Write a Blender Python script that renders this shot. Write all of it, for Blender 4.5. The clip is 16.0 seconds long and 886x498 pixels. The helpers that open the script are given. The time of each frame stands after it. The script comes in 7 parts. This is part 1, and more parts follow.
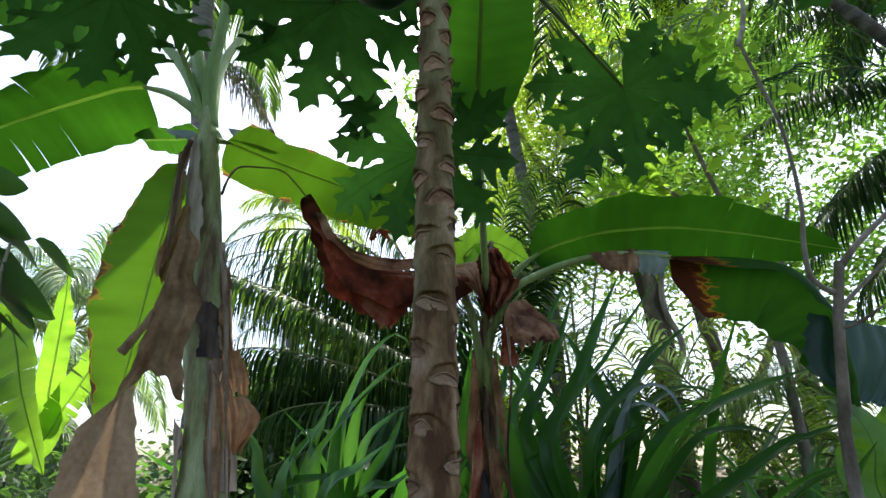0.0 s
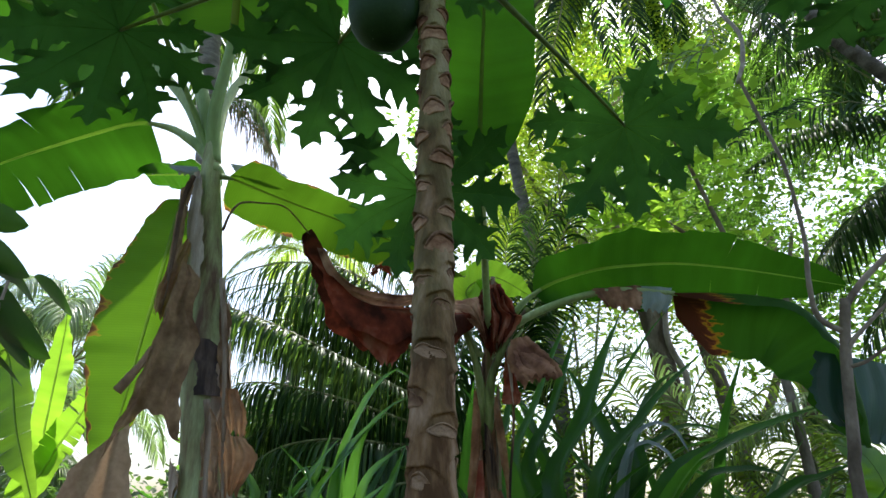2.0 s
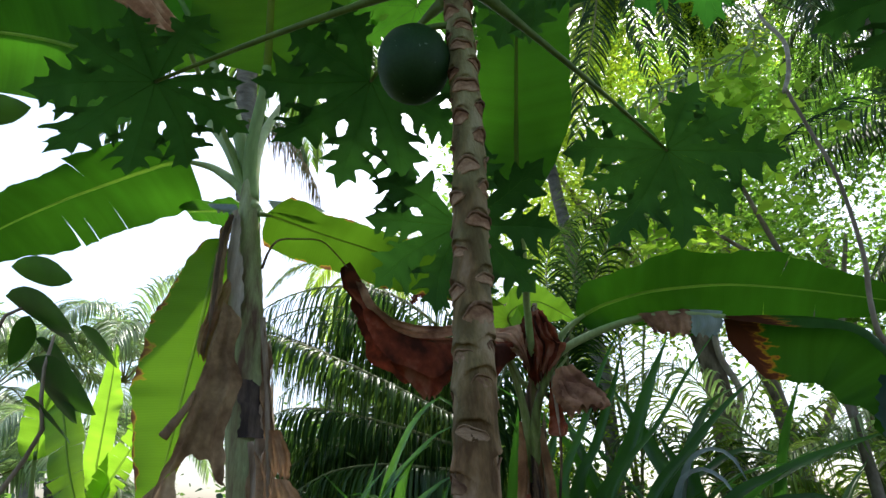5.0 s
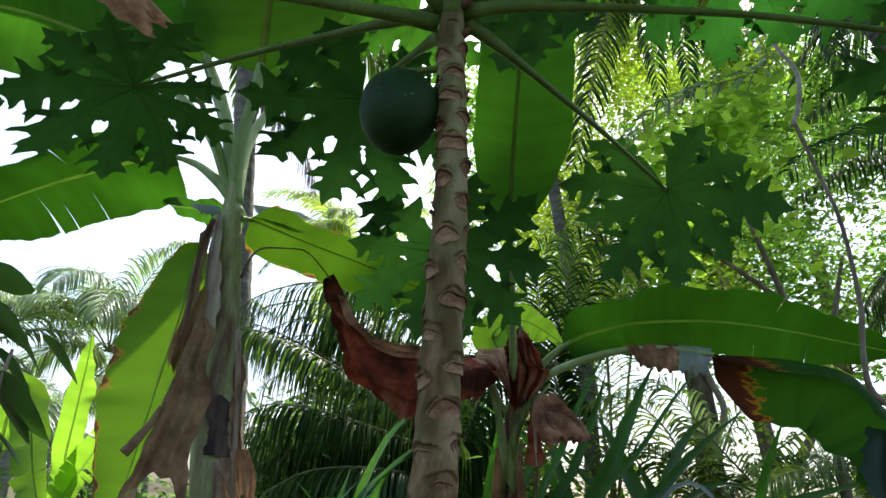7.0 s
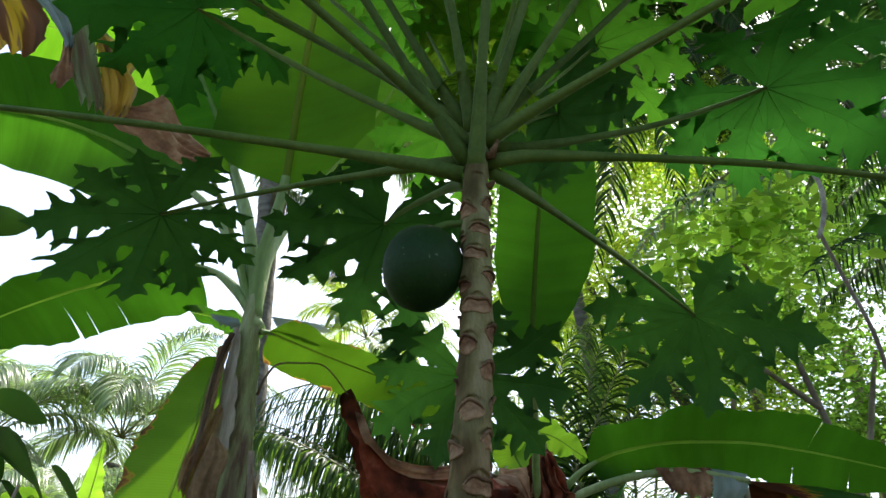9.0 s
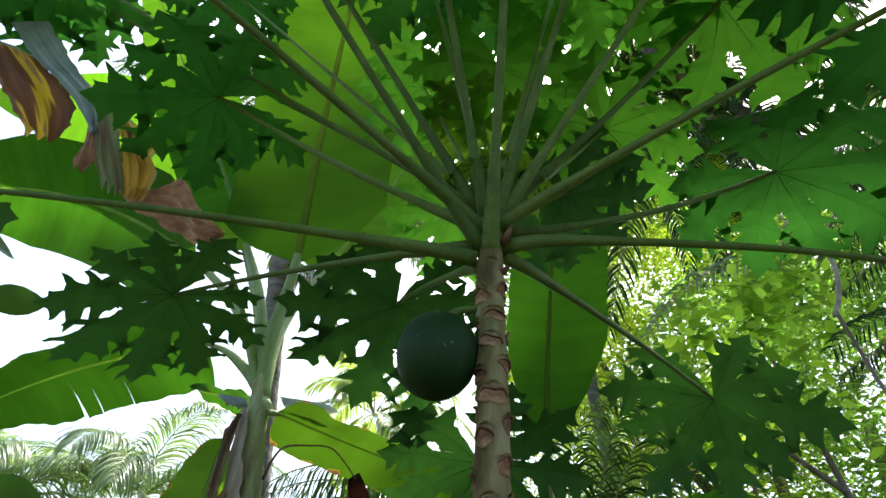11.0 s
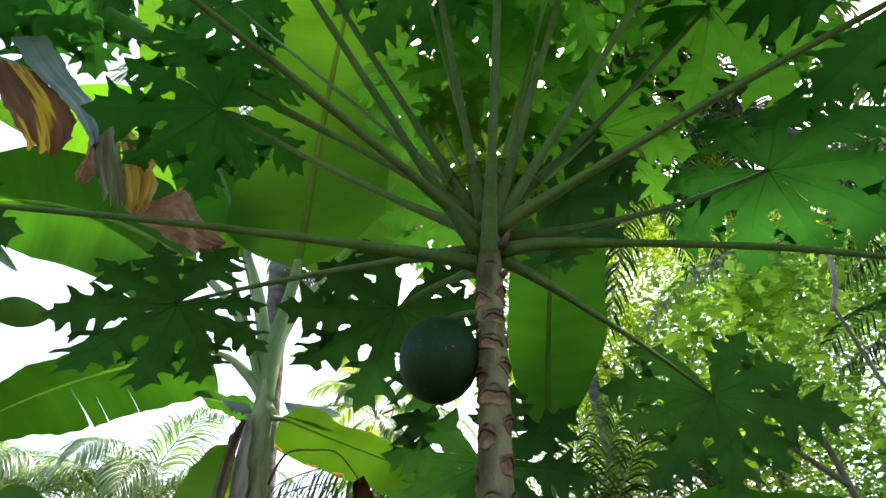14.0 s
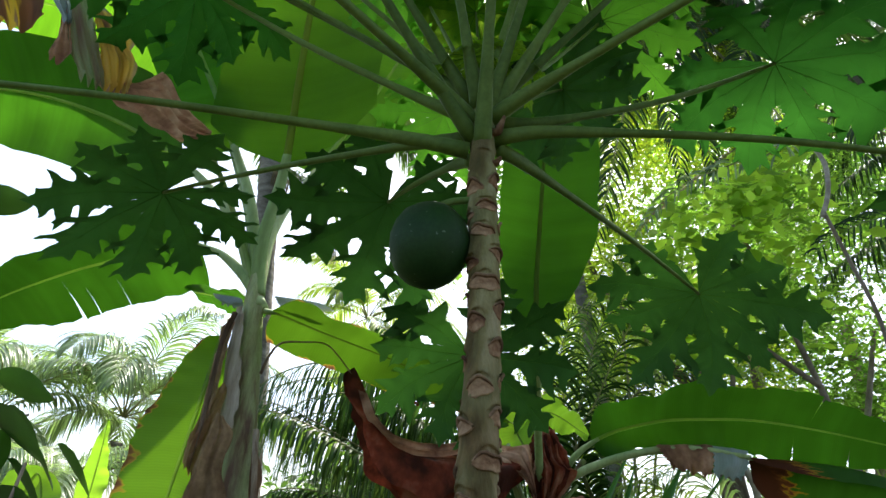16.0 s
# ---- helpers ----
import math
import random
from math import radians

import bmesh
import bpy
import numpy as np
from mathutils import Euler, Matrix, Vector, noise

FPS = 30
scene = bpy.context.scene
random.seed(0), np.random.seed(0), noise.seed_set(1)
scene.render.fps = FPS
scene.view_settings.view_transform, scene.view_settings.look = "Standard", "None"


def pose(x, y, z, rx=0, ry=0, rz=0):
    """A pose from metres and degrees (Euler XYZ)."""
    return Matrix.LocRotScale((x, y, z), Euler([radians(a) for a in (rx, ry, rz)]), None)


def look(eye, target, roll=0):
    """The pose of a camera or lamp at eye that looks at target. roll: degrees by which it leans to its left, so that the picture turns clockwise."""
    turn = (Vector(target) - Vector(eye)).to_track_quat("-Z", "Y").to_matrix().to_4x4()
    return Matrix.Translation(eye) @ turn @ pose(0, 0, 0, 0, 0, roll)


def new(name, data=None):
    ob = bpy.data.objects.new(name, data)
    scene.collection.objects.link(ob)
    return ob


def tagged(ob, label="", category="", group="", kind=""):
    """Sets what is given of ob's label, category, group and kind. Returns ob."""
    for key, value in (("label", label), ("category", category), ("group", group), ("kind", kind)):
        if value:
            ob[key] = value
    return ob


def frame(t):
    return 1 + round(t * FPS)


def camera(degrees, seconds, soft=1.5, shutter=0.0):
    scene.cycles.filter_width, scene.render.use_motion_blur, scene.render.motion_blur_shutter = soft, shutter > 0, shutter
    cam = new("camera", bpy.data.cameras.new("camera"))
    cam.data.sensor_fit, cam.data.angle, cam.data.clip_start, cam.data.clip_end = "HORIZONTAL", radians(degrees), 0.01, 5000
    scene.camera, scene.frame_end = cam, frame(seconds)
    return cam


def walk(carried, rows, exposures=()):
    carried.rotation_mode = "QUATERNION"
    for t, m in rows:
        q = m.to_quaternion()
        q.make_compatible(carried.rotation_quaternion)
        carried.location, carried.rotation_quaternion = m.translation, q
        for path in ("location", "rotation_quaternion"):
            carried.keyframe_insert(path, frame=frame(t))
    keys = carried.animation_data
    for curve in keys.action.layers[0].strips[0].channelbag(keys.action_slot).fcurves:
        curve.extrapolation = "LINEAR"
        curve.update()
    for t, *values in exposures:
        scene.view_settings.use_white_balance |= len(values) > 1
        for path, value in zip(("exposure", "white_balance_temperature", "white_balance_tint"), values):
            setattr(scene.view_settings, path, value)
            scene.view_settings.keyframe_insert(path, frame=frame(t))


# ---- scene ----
cam = camera(69.1, 16.0)
PATH = [
    (0, -0.000, 0.000, 1.300, 110.00, -0.00, 0.00),
    (0.5, -0.000, 0.009, 1.309, 111.36, -0.14, 0.17),
    (1, 0.001, 0.010, 1.315, 112.46, -0.42, 0.22),
    (1.5, 0.002, 0.005, 1.320, 112.80, -0.36, 0.32),
    (2, 0.007, 0.007, 1.330, 112.74, -0.24, 0.19),
    (2.5, 0.005, 0.010, 1.337, 113.03, 0.89, 0.33),
    (3, 0.000, 0.024, 1.365, 113.79, 1.80, 0.70),
    (3.5, 0.004, 0.008, 1.397, 114.95, 2.75, 1.10),
    (4, 0.003, -0.007, 1.410, 115.17, 2.42, 1.84),
    (4.5, 0.005, 0.011, 1.438, 114.91, 1.68, 2.88),
    (4.7, 0.006, 0.009, 1.443, 113.84, 0.91, 3.64),
    (6.8, 0.052, 0.028, 1.621, 112.42, -2.78, 2.85),
    (7, 0.046, 0.033, 1.648, 111.98, -3.31, 2.38),
    (7.5, 0.040, 0.037, 1.697, 112.16, -3.70, 2.55),
    (8, 0.036, 0.034, 1.742, 112.75, -3.92, 2.98),
    (8.5, 0.033, 0.031, 1.799, 116.50, -4.10, 3.46),
    (9, 0.026, -0.002, 1.812, 118.98, -4.44, 3.66),
    (9.5, 0.025, -0.004, 1.820, 121.72, -4.44, 3.53),
    (9.7, 0.023, -0.009, 1.822, 122.84, -4.67, 3.35),
    (12, 0.008, -0.016, 1.848, 126.05, -4.46, 5.30),
    (12.5, 0.010, -0.030, 1.847, 127.26, -4.14, 5.46),
    (13, 0.005, -0.016, 1.848, 129.10, -4.21, 4.99),
    (13.5, 0.012, -0.039, 1.838, 129.48, -3.81, 4.99),
    (14, 0.013, -0.041, 1.832, 125.38, -3.84, 4.89),
    (14.5, 0.012, -0.024, 1.822, 121.99, -4.03, 4.64),
    (15, 0.010, -0.018, 1.812, 120.55, -3.84, 4.56),
    (15.5, 0.005, 0.005, 1.811, 119.11, -4.17, 4.03),
    (16, 0.010, 0.009, 1.810, 117.22, -4.33, 3.67),
]
EXPOSURE = 1.25
walk(cam, [(t, pose(x, y, z, rx, ry, rz)) for t, x, y, z, rx, ry, rz in PATH], [(0.0, EXPOSURE + 0.18, 6150, 10), (3.5, EXPOSURE + 0.12, 6200, 10), (7.5, EXPOSURE + 0.06, 6250, 10), (9.0, EXPOSURE + 0.13, 6400, 10), (12.0, EXPOSURE + 0.40, 6450, 9), (14.0, EXPOSURE + 0.49, 6450, 9), (16.0, EXPOSURE + 0.29, 6450, 9)])

# ---- sky and sun ----
SUN_ELEVATION, SUN_TURN = 60.0, 14.0  # the sun stands high ahead of the camera
world = bpy.data.worlds.new("sky")
scene.world = world
world.use_nodes = True
wn = world.node_tree.nodes
sky = wn.new("ShaderNodeTexSky")
sky.sky_type, sky.sun_disc = "NISHITA", False
sky.sun_elevation, sky.sun_rotation = radians(SUN_ELEVATION), radians(SUN_TURN)
sky.air_density, sky.dust_density, sky.ozone_density = 1.0, 4.0, 1.5
wn["Background"].inputs["Strength"].default_value = 0.15
world.node_tree.links.new(sky.outputs["Color"], wn["Background"].inputs["Color"])
lamp = bpy.data.lights.new("sun", "SUN")
lamp.energy, lamp.angle, lamp.color = 3.2, radians(1.5), (1.0, 0.94, 0.84)
sun_from = Vector((math.sin(radians(SUN_TURN)) * math.cos(radians(SUN_ELEVATION)), math.cos(radians(SUN_TURN)) * math.cos(radians(SUN_ELEVATION)), math.sin(radians(SUN_ELEVATION))))
new("sun", lamp).matrix_world = look(sun_from * 50, (0, 0, 0))


# ---- materials ----
def node_material(name):
    m = bpy.data.materials.new(name)
    m.use_nodes = True
    n, l = m.node_tree.nodes, m.node_tree.links
    return m, n, l, n["Principled BSDF"]


def ramp(n, l, source, stops):
    r = n.new("ShaderNodeValToRGB")
    while len(r.color_ramp.elements) < len(stops):
        r.color_ramp.elements.new(0.5)
    for e, (at, c) in zip(r.color_ramp.elements, stops):
        e.position, e.color = at, (*c, 1)
    l.new(source, r.inputs["Fac"])
    return r.outputs["Color"]


def noise_out(n, l, scale, detail=3.0, coords="Object", stretch=None):
    tc = n.new("ShaderNodeTexCoord")
    src = tc.outputs[coords]
    if stretch:
        mp = n.new("ShaderNodeMapping")
        mp.inputs["Scale"].default_value = stretch
        l.new(src, mp.inputs["Vector"])
        src = mp.outputs["Vector"]
    t = n.new("ShaderNodeTexNoise")
    t.inputs["Scale"].default_value, t.inputs["Detail"].default_value = scale, detail
    l.new(src, t.inputs["Vector"])
    return t.outputs["Fac"]


def mixed(n, l, fac, a, b, kind="MIX"):
    x = n.new("ShaderNodeMix")
    x.data_type, x.blend_type = "RGBA", kind
    for value, k in ((fac, 0), (a, 6), (b, 7)):
        if isinstance(value, (int, float)):
            x.inputs[k].default_value = value
        elif isinstance(value, tuple):
            x.inputs[k].default_value = (*value, 1)
        else:
            l.new(value, x.inputs[k])
    return x.outputs[2]


def bumped(n, l, bsdf, height, strength, distance):
    b = n.new("ShaderNodeBump")
    b.inputs["Strength"].default_value, b.inputs["Distance"].default_value = strength, distance
    l.new(height, b.inputs["Height"])
    l.new(b.outputs["Normal"], bsdf.inputs["Normal"])
    return b.outputs["Normal"]


def leaf_material(name, dark, light, through_colour, share=0.5, rough=0.42, scale=3.0, ribs=0.0, islands=False, gloss=0.3):
    """A leaf: a waxy face, and light that comes through it. ribs: side veins a metre along the leaf."""
    m, n, l, p = node_material(name)
    big = noise_out(n, l, scale, 4)
    fac = big
    if islands:
        g = n.new("ShaderNodeNewGeometry")
        fac = g.outputs["Random Per Island"]
    else:
        o = n.new("ShaderNodeObjectInfo")
        a = n.new("ShaderNodeMath")
        a.operation = "MULTIPLY_ADD"
        a.inputs[1].default_value, a.inputs[2].default_value = 0.35, -0.17
        l.new(o.outputs["Random"], a.inputs[0])
        b = n.new("ShaderNodeMath")
        l.new(a.outputs[0], b.inputs[0])
        l.new(big, b.inputs[1])
        fac = b.outputs[0]
    ends = (0.25, 0.8) if islands else (0.34, 0.68)
    face = ramp(n, l, fac, [(ends[0], dark), (ends[1], light)])
    low, high = (0.5, 1.2) if islands else (0.75, 1.15)
    lit = ramp(n, l, fac, [(ends[0], tuple(c * low for c in through_colour)), (ends[1], tuple(min(1.0, c * high) for c in through_colour))])
    tr = n.new("ShaderNodeBsdfTranslucent")
    if ribs:
        uv = n.new("ShaderNodeUVMap")
        w = n.new("ShaderNodeTexWave")
        w.wave_type, w.bands_direction = "BANDS", "X"
        w.inputs["Scale"].default_value, w.inputs["Distortion"].default_value = ribs, 3.0
        w.inputs["Detail"].default_value, w.inputs["Detail Scale"].default_value = 2.0, 0.7
        l.new(uv.outputs["UV"], w.inputs["Vector"])
        nrm = bumped(n, l, p, w.outputs["Fac"], 0.08, 0.002)
        face = mixed(n, l, 0.06, face, w.outputs["Color"], "MULTIPLY")
        lit = mixed(n, l, 0.08, lit, w.outputs["Color"], "MULTIPLY")
        # Shading of the blade's slight swells, multiplied into both colours as soft panels.
        panel = ramp(n, l, noise_out(n, l, 8, 3, "UV", (1.0, 0.10, 1.0)), [(0.36, (0.82, 0.84, 0.76)), (0.62, (1.0, 1.0, 1.0))])
        face = mixed(n, l, 1.0, face, panel, "MULTIPLY")
        lit = mixed(n, l, 1.0, lit, panel, "MULTIPLY")
    else:
        nrm = bumped(n, l, p, noise_out(n, l, 60, 2), 0.25, 0.002)
    l.new(nrm, tr.inputs["Normal"])
    l.new(face, p.inputs["Base Color"])
    l.new(lit, tr.inputs["Color"])
    p.inputs["Roughness"].default_value = rough
    p.inputs["Specular IOR Level"].default_value = gloss
    x = n.new("ShaderNodeMixShader")
    x.inputs[0].default_value = share
    l.new(p.outputs[0], x.inputs[1])
    l.new(tr.outputs[0], x.inputs[2])
    l.new(x.outputs[0], n["Material Output"].inputs["Surface"])
    return m


def dull_material(name, stops, scale=8.0, rough=0.8, stretch=None, bump=0.5, depth=0.006, fine=60.0, random_share=0.3, coords="Object"):
    """Bark, dry leaf, soil: a colour ramp over noise, finer grain, relief."""
    m, n, l, p = node_material(name)
    big = noise_out(n, l, scale, 6, coords, stretch)
    small = noise_out(n, l, fine, 3, coords, stretch)
    o = n.new("ShaderNodeObjectInfo")
    a = n.new("ShaderNodeMath")
    a.operation = "MULTIPLY_ADD"
    a.inputs[1].default_value, a.inputs[2].default_value = random_share, -random_share / 2
    l.new(o.outputs["Random"], a.inputs[0])
    b = n.new("ShaderNodeMath")
    l.new(a.outputs[0], b.inputs[0])
    l.new(big, b.inputs[1])
    c = ramp(n, l, b.outputs[0], stops)
    c = mixed(n, l, 0.35, c, ramp(n, l, small, [(0.3, (0.35, 0.33, 0.3)), (0.7, (1, 1, 1))]), "MULTIPLY")
    l.new(c, p.inputs["Base Color"])
    p.inputs["Roughness"].default_value = rough
    p.inputs["Specular IOR Level"].default_value = 0.18
    h = n.new("ShaderNodeMath")
    l.new(big, h.inputs[0])
    l.new(small, h.inputs[1])
    bumped(n, l, p, h.outputs[0], bump, depth)
    return m


def dry_leaf_material(name, stops, share=0.3, scale=5.0):
    m = dull_material(name, stops, scale, 0.75, None, 0.6, 0.01, 40)
    n, l = m.node_tree.nodes, m.node_tree.links
    p = n["Principled BSDF"]
    tr = n.new("ShaderNodeBsdfTranslucent")
    l.new(p.inputs["Base Color"].links[0].from_socket, tr.inputs["Color"])
    x = n.new("ShaderNodeMixShader")
    x.inputs[0].default_value = share
    l.new(p.outputs[0], x.inputs[1])
    l.new(tr.outputs[0], x.inputs[2])
    l.new(x.outputs[0], n["Material Output"].inputs["Surface"])
    return m


def striped_leaf_material(name, stops, scale, share=0.45):
    """A dying banana leaf: brown and yellow bands that run out from the midrib along the side veins."""
    m, n, l, p = node_material(name)
    f = noise_out(n, l, scale, 3, "UV", (1.0, 0.07, 1.0))
    c = ramp(n, l, f, stops)
    uv = n.new("ShaderNodeUVMap")
    sep = n.new("ShaderNodeSeparateXYZ")
    l.new(uv.outputs["UV"], sep.inputs[0])
    c = mixed(n, l, ramp(n, l, sep.outputs[1], [(0.028, (1, 1, 1)), (0.045, (0, 0, 0))]), c, (0.30, 0.34, 0.27))
    l.new(c, p.inputs["Base Color"])
    p.inputs["Roughness"].default_value = 0.6
    tr = n.new("ShaderNodeBsdfTranslucent")
    l.new(c, tr.inputs["Color"])
    bumped(n, l, p, noise_out(n, l, 60, 3, "UV", (1.0, 0.1, 1.0)), 0.5, 0.006)
    x = n.new("ShaderNodeMixShader")
    x.inputs[0].default_value = share
    l.new(p.outputs[0], x.inputs[1])
    l.new(tr.outputs[0], x.inputs[2])
    l.new(x.outputs[0], n["Material Output"].inputs["Surface"])
    return m


def scorched_leaf_material(name):
    """A green banana leaf whose base has withered: brown first, then a yellow fringe."""
    m = leaf_material(name, (0.022, 0.078, 0.010), (0.038, 0.112, 0.014), (0.06, 0.20, 0.012), 0.38, 0.5, 2.0, 26.0, gloss=0.1)
    n, l = m.node_tree.nodes, m.node_tree.links
    uv = n.new("ShaderNodeUVMap")
    sep = n.new("ShaderNodeSeparateXYZ")
    l.new(uv.outputs["UV"], sep.inputs[0])
    rag = noise_out(n, l, 14, 3, "UV", (0.6, 2.2, 1.0))
    a = n.new("ShaderNodeMath")
    a.operation = "MULTIPLY_ADD"
    a.inputs[1].default_value = 0.55
    l.new(rag, a.inputs[0])
    slant = n.new("ShaderNodeMath")  # further along at the rim than at the midrib
    slant.operation = "MULTIPLY_ADD"
    slant.inputs[1].default_value = -0.55
    l.new(sep.outputs[1], slant.inputs[0])
    l.new(sep.outputs[0], slant.inputs[2])
    shift = n.new("ShaderNodeMath")
    shift.inputs[1].default_value = 0.06
    l.new(slant.outputs[0], shift.inputs[0])
    l.new(shift.outputs[0], a.inputs[2])
    for node in list(n):
        if node.bl_idname in ("ShaderNodeBsdfPrincipled", "ShaderNodeBsdfTranslucent"):
            socket = node.inputs["Base Color" if node.bl_idname == "ShaderNodeBsdfPrincipled" else "Color"]
            old = socket.links[0].from_socket
            r = n.new("ShaderNodeValToRGB")
            r.color_ramp.elements[0].position, r.color_ramp.elements[0].color = 0.29, (1, 1, 1, 1)
            r.color_ramp.elements[1].position, r.color_ramp.elements[1].color = 0.325, (0, 0, 0, 1)
            sc = n.new("ShaderNodeMath")
            sc.operation = "MULTIPLY"
            sc.inputs[1].default_value = 0.5
            l.new(a.outputs[0], sc.inputs[0])
            l.new(sc.outputs[0], r.inputs["Fac"])
            tone = ramp(n, l, sc.outputs[0], [(0.24, (0.09, 0.028, 0.014)), (0.28, (0.16, 0.05, 0.02)), (0.30, (0.6, 0.27, 0.02))])
            l.new(mixed(n, l, r.outputs["Color"], old, tone), socket)
    return m


def browned_edge(m, width):
    """Withered brown patches along the edge of a leaf of this half width."""
    n, l = m.node_tree.nodes, m.node_tree.links
    uv = n.new("ShaderNodeUVMap")
    sep = n.new("ShaderNodeSeparateXYZ")
    l.new(uv.outputs["UV"], sep.inputs[0])
    a = n.new("ShaderNodeMath")
    a.operation = "MULTIPLY_ADD"
    a.inputs[1].default_value = 1.4 * width
    l.new(noise_out(n, l, 9, 3, "UV", (1.0, 0.5, 1.0)), a.inputs[0])
    l.new(sep.outputs[1], a.inputs[2])
    b = n.new("ShaderNodeMath")
    b.operation = "DIVIDE"
    b.inputs[1].default_value = 2 * width
    l.new(a.outputs[0], b.inputs[0])
    for node in list(n):
        if node.bl_idname in ("ShaderNodeBsdfPrincipled", "ShaderNodeBsdfTranslucent"):
            socket = node.inputs["Base Color" if node.bl_idname == "ShaderNodeBsdfPrincipled" else "Color"]
            old = socket.links[0].from_socket
            spread = ramp(n, l, b.outputs[0], [(0.835, (0, 0, 0)), (0.855, (1, 1, 1))])
            tone = ramp(n, l, b.outputs[0], [(0.845, (0.45, 0.32, 0.03)), (0.875, (0.20, 0.09, 0.03)), (0.92, (0.10, 0.05, 0.03))])
            l.new(mixed(n, l, spread, old, tone), socket)
    return m


BANANA = leaf_material("banana_leaf", (0.017, 0.070, 0.007), (0.032, 0.108, 0.012), (0.075, 0.26, 0.010), 0.40, 0.45, 2.0, 26.0, gloss=0.10)
# Brighter copy of banana_leaf: light from behind is added in the colour.
BANANA_BACKLIT = leaf_material("backlit_banana_leaf", (0.024, 0.085, 0.008), (0.042, 0.125, 0.012), (0.16, 0.42, 0.012), 0.46, 0.6, 2.0, 26.0, gloss=0.05)
NIBBLED = browned_edge(leaf_material("nibbled_banana_leaf", (0.028, 0.09, 0.010), (0.05, 0.14, 0.015), (0.21, 0.45, 0.014), 0.45, 0.45, 2.0, 26.0), 0.235)
OLIVE = browned_edge(leaf_material("olive_banana_leaf", (0.022, 0.075, 0.008), (0.040, 0.11, 0.012), (0.085, 0.20, 0.008), 0.38, 0.45, 2.0, 26.0, gloss=0.1), 0.27)
BANANA_YOUNG = leaf_material("young_banana_leaf", (0.05, 0.13, 0.014), (0.09, 0.20, 0.022), (0.40, 0.76, 0.04), 0.55, 0.4, 2.0, 26.0)
PAPAYA = leaf_material("papaya_leaf", (0.016, 0.062, 0.009), (0.030, 0.094, 0.013), (0.15, 0.46, 0.026), 0.52, 0.55, 5.0, gloss=0.1)
PAPAYA_MID = leaf_material("full_grown_papaya_leaf", (0.014, 0.055, 0.010), (0.027, 0.084, 0.014), (0.06, 0.26, 0.026), 0.36, 0.55, 5.0, gloss=0.1)
PAPAYA_NEW = leaf_material("newest_papaya_leaf", (0.06, 0.12, 0.012), (0.10, 0.17, 0.02), (0.35, 0.58, 0.03), 0.5, 0.5, 9.0)
PAPAYA_OLD = leaf_material("mature_papaya_leaf", (0.034, 0.100, 0.032), (0.058, 0.150, 0.046), (0.055, 0.19, 0.022), 0.25, 0.55, 5.0, gloss=0.12)
VEIN = leaf_material("leaf_vein", (0.03, 0.085, 0.014), (0.05, 0.11, 0.02), (0.09, 0.26, 0.02), 0.4, 0.5, 9.0)
PETIOLE = dull_material("petiole_skin", [(0.3, (0.085, 0.15, 0.030)), (0.7, (0.16, 0.25, 0.062))], 12, 0.55, None, 0.15, 0.002, 90, 0.5)
for key, value in (("Sheen Weight", 0.35), ("Sheen Roughness", 0.3), ("Sheen Tint", (0.95, 1.0, 0.70, 1))):  # fine pale down
    PETIOLE.node_tree.nodes["Principled BSDF"].inputs[key].default_value = value
MIDRIB = leaf_material("banana_midrib", (0.09, 0.16, 0.02), (0.15, 0.23, 0.035), (0.20, 0.40, 0.03), 0.4, 0.4, 6.0)
OLIVE_RIB = leaf_material("olive_midrib", (0.07, 0.11, 0.014), (0.11, 0.15, 0.02), (0.12, 0.22, 0.015), 0.3, 0.6, 6.0, gloss=0.05)
# Darker copy of the banana midrib, with the shade in its colour.
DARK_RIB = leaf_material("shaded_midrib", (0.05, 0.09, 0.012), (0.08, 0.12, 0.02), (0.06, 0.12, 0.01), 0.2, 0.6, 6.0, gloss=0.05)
PETIOLE.node_tree.nodes["Principled BSDF"].inputs["Sheen Weight"].default_value = 0.22
PETIOLE.node_tree.nodes["Principled BSDF"].inputs["Sheen Roughness"].default_value = 0.3
BANANA_PETIOLE = dull_material("banana_petiole", [(0.3, (0.22, 0.34, 0.10)), (0.7, (0.42, 0.52, 0.25))], 5, 0.45, (1, 1, 0.2), 0.2, 0.003, 60)
PAPAYA_BARK = dull_material("papaya_bark", [(0.36, (0.10, 0.050, 0.020)), (0.46, (0.215, 0.125, 0.056)), (0.56, (0.32, 0.205, 0.120)), (0.68, (0.44, 0.33, 0.215))], 26, 0.8, (1, 1, 0.35), 0.9, 0.006, 120)
bn, bl = PAPAYA_BARK.node_tree.nodes, PAPAYA_BARK.node_tree.links
bark = bn["Principled BSDF"].inputs["Base Color"]
coords, cut_z = bn.new("ShaderNodeTexCoord"), bn.new("ShaderNodeSeparateXYZ")
bl.new(coords.outputs["Object"], cut_z.inputs[0])
age = bn.new("ShaderNodeMath")  # the young upper stem is still green-grey
age.operation = "MULTIPLY_ADD"
age.inputs[1].default_value = 0.9
bl.new(noise_out(bn, bl, 9, 3), age.inputs[0])
bl.new(cut_z.outputs[2], age.inputs[2])
young = ramp(bn, bl, noise_out(bn, bl, 18, 5, "Object", (1, 1, 0.35)), [(0.37, (0.085, 0.080, 0.028)), (0.46, (0.17, 0.17, 0.065)), (0.56, (0.26, 0.26, 0.115)), (0.66, (0.44, 0.42, 0.25))])
old_to_young = bn.new("ShaderNodeMapRange")
old_to_young.inputs[1].default_value, old_to_young.inputs[2].default_value, old_to_young.inputs[4].default_value = 1.9, 2.9, 0.75
bl.new(age.outputs[0], old_to_young.inputs[0])
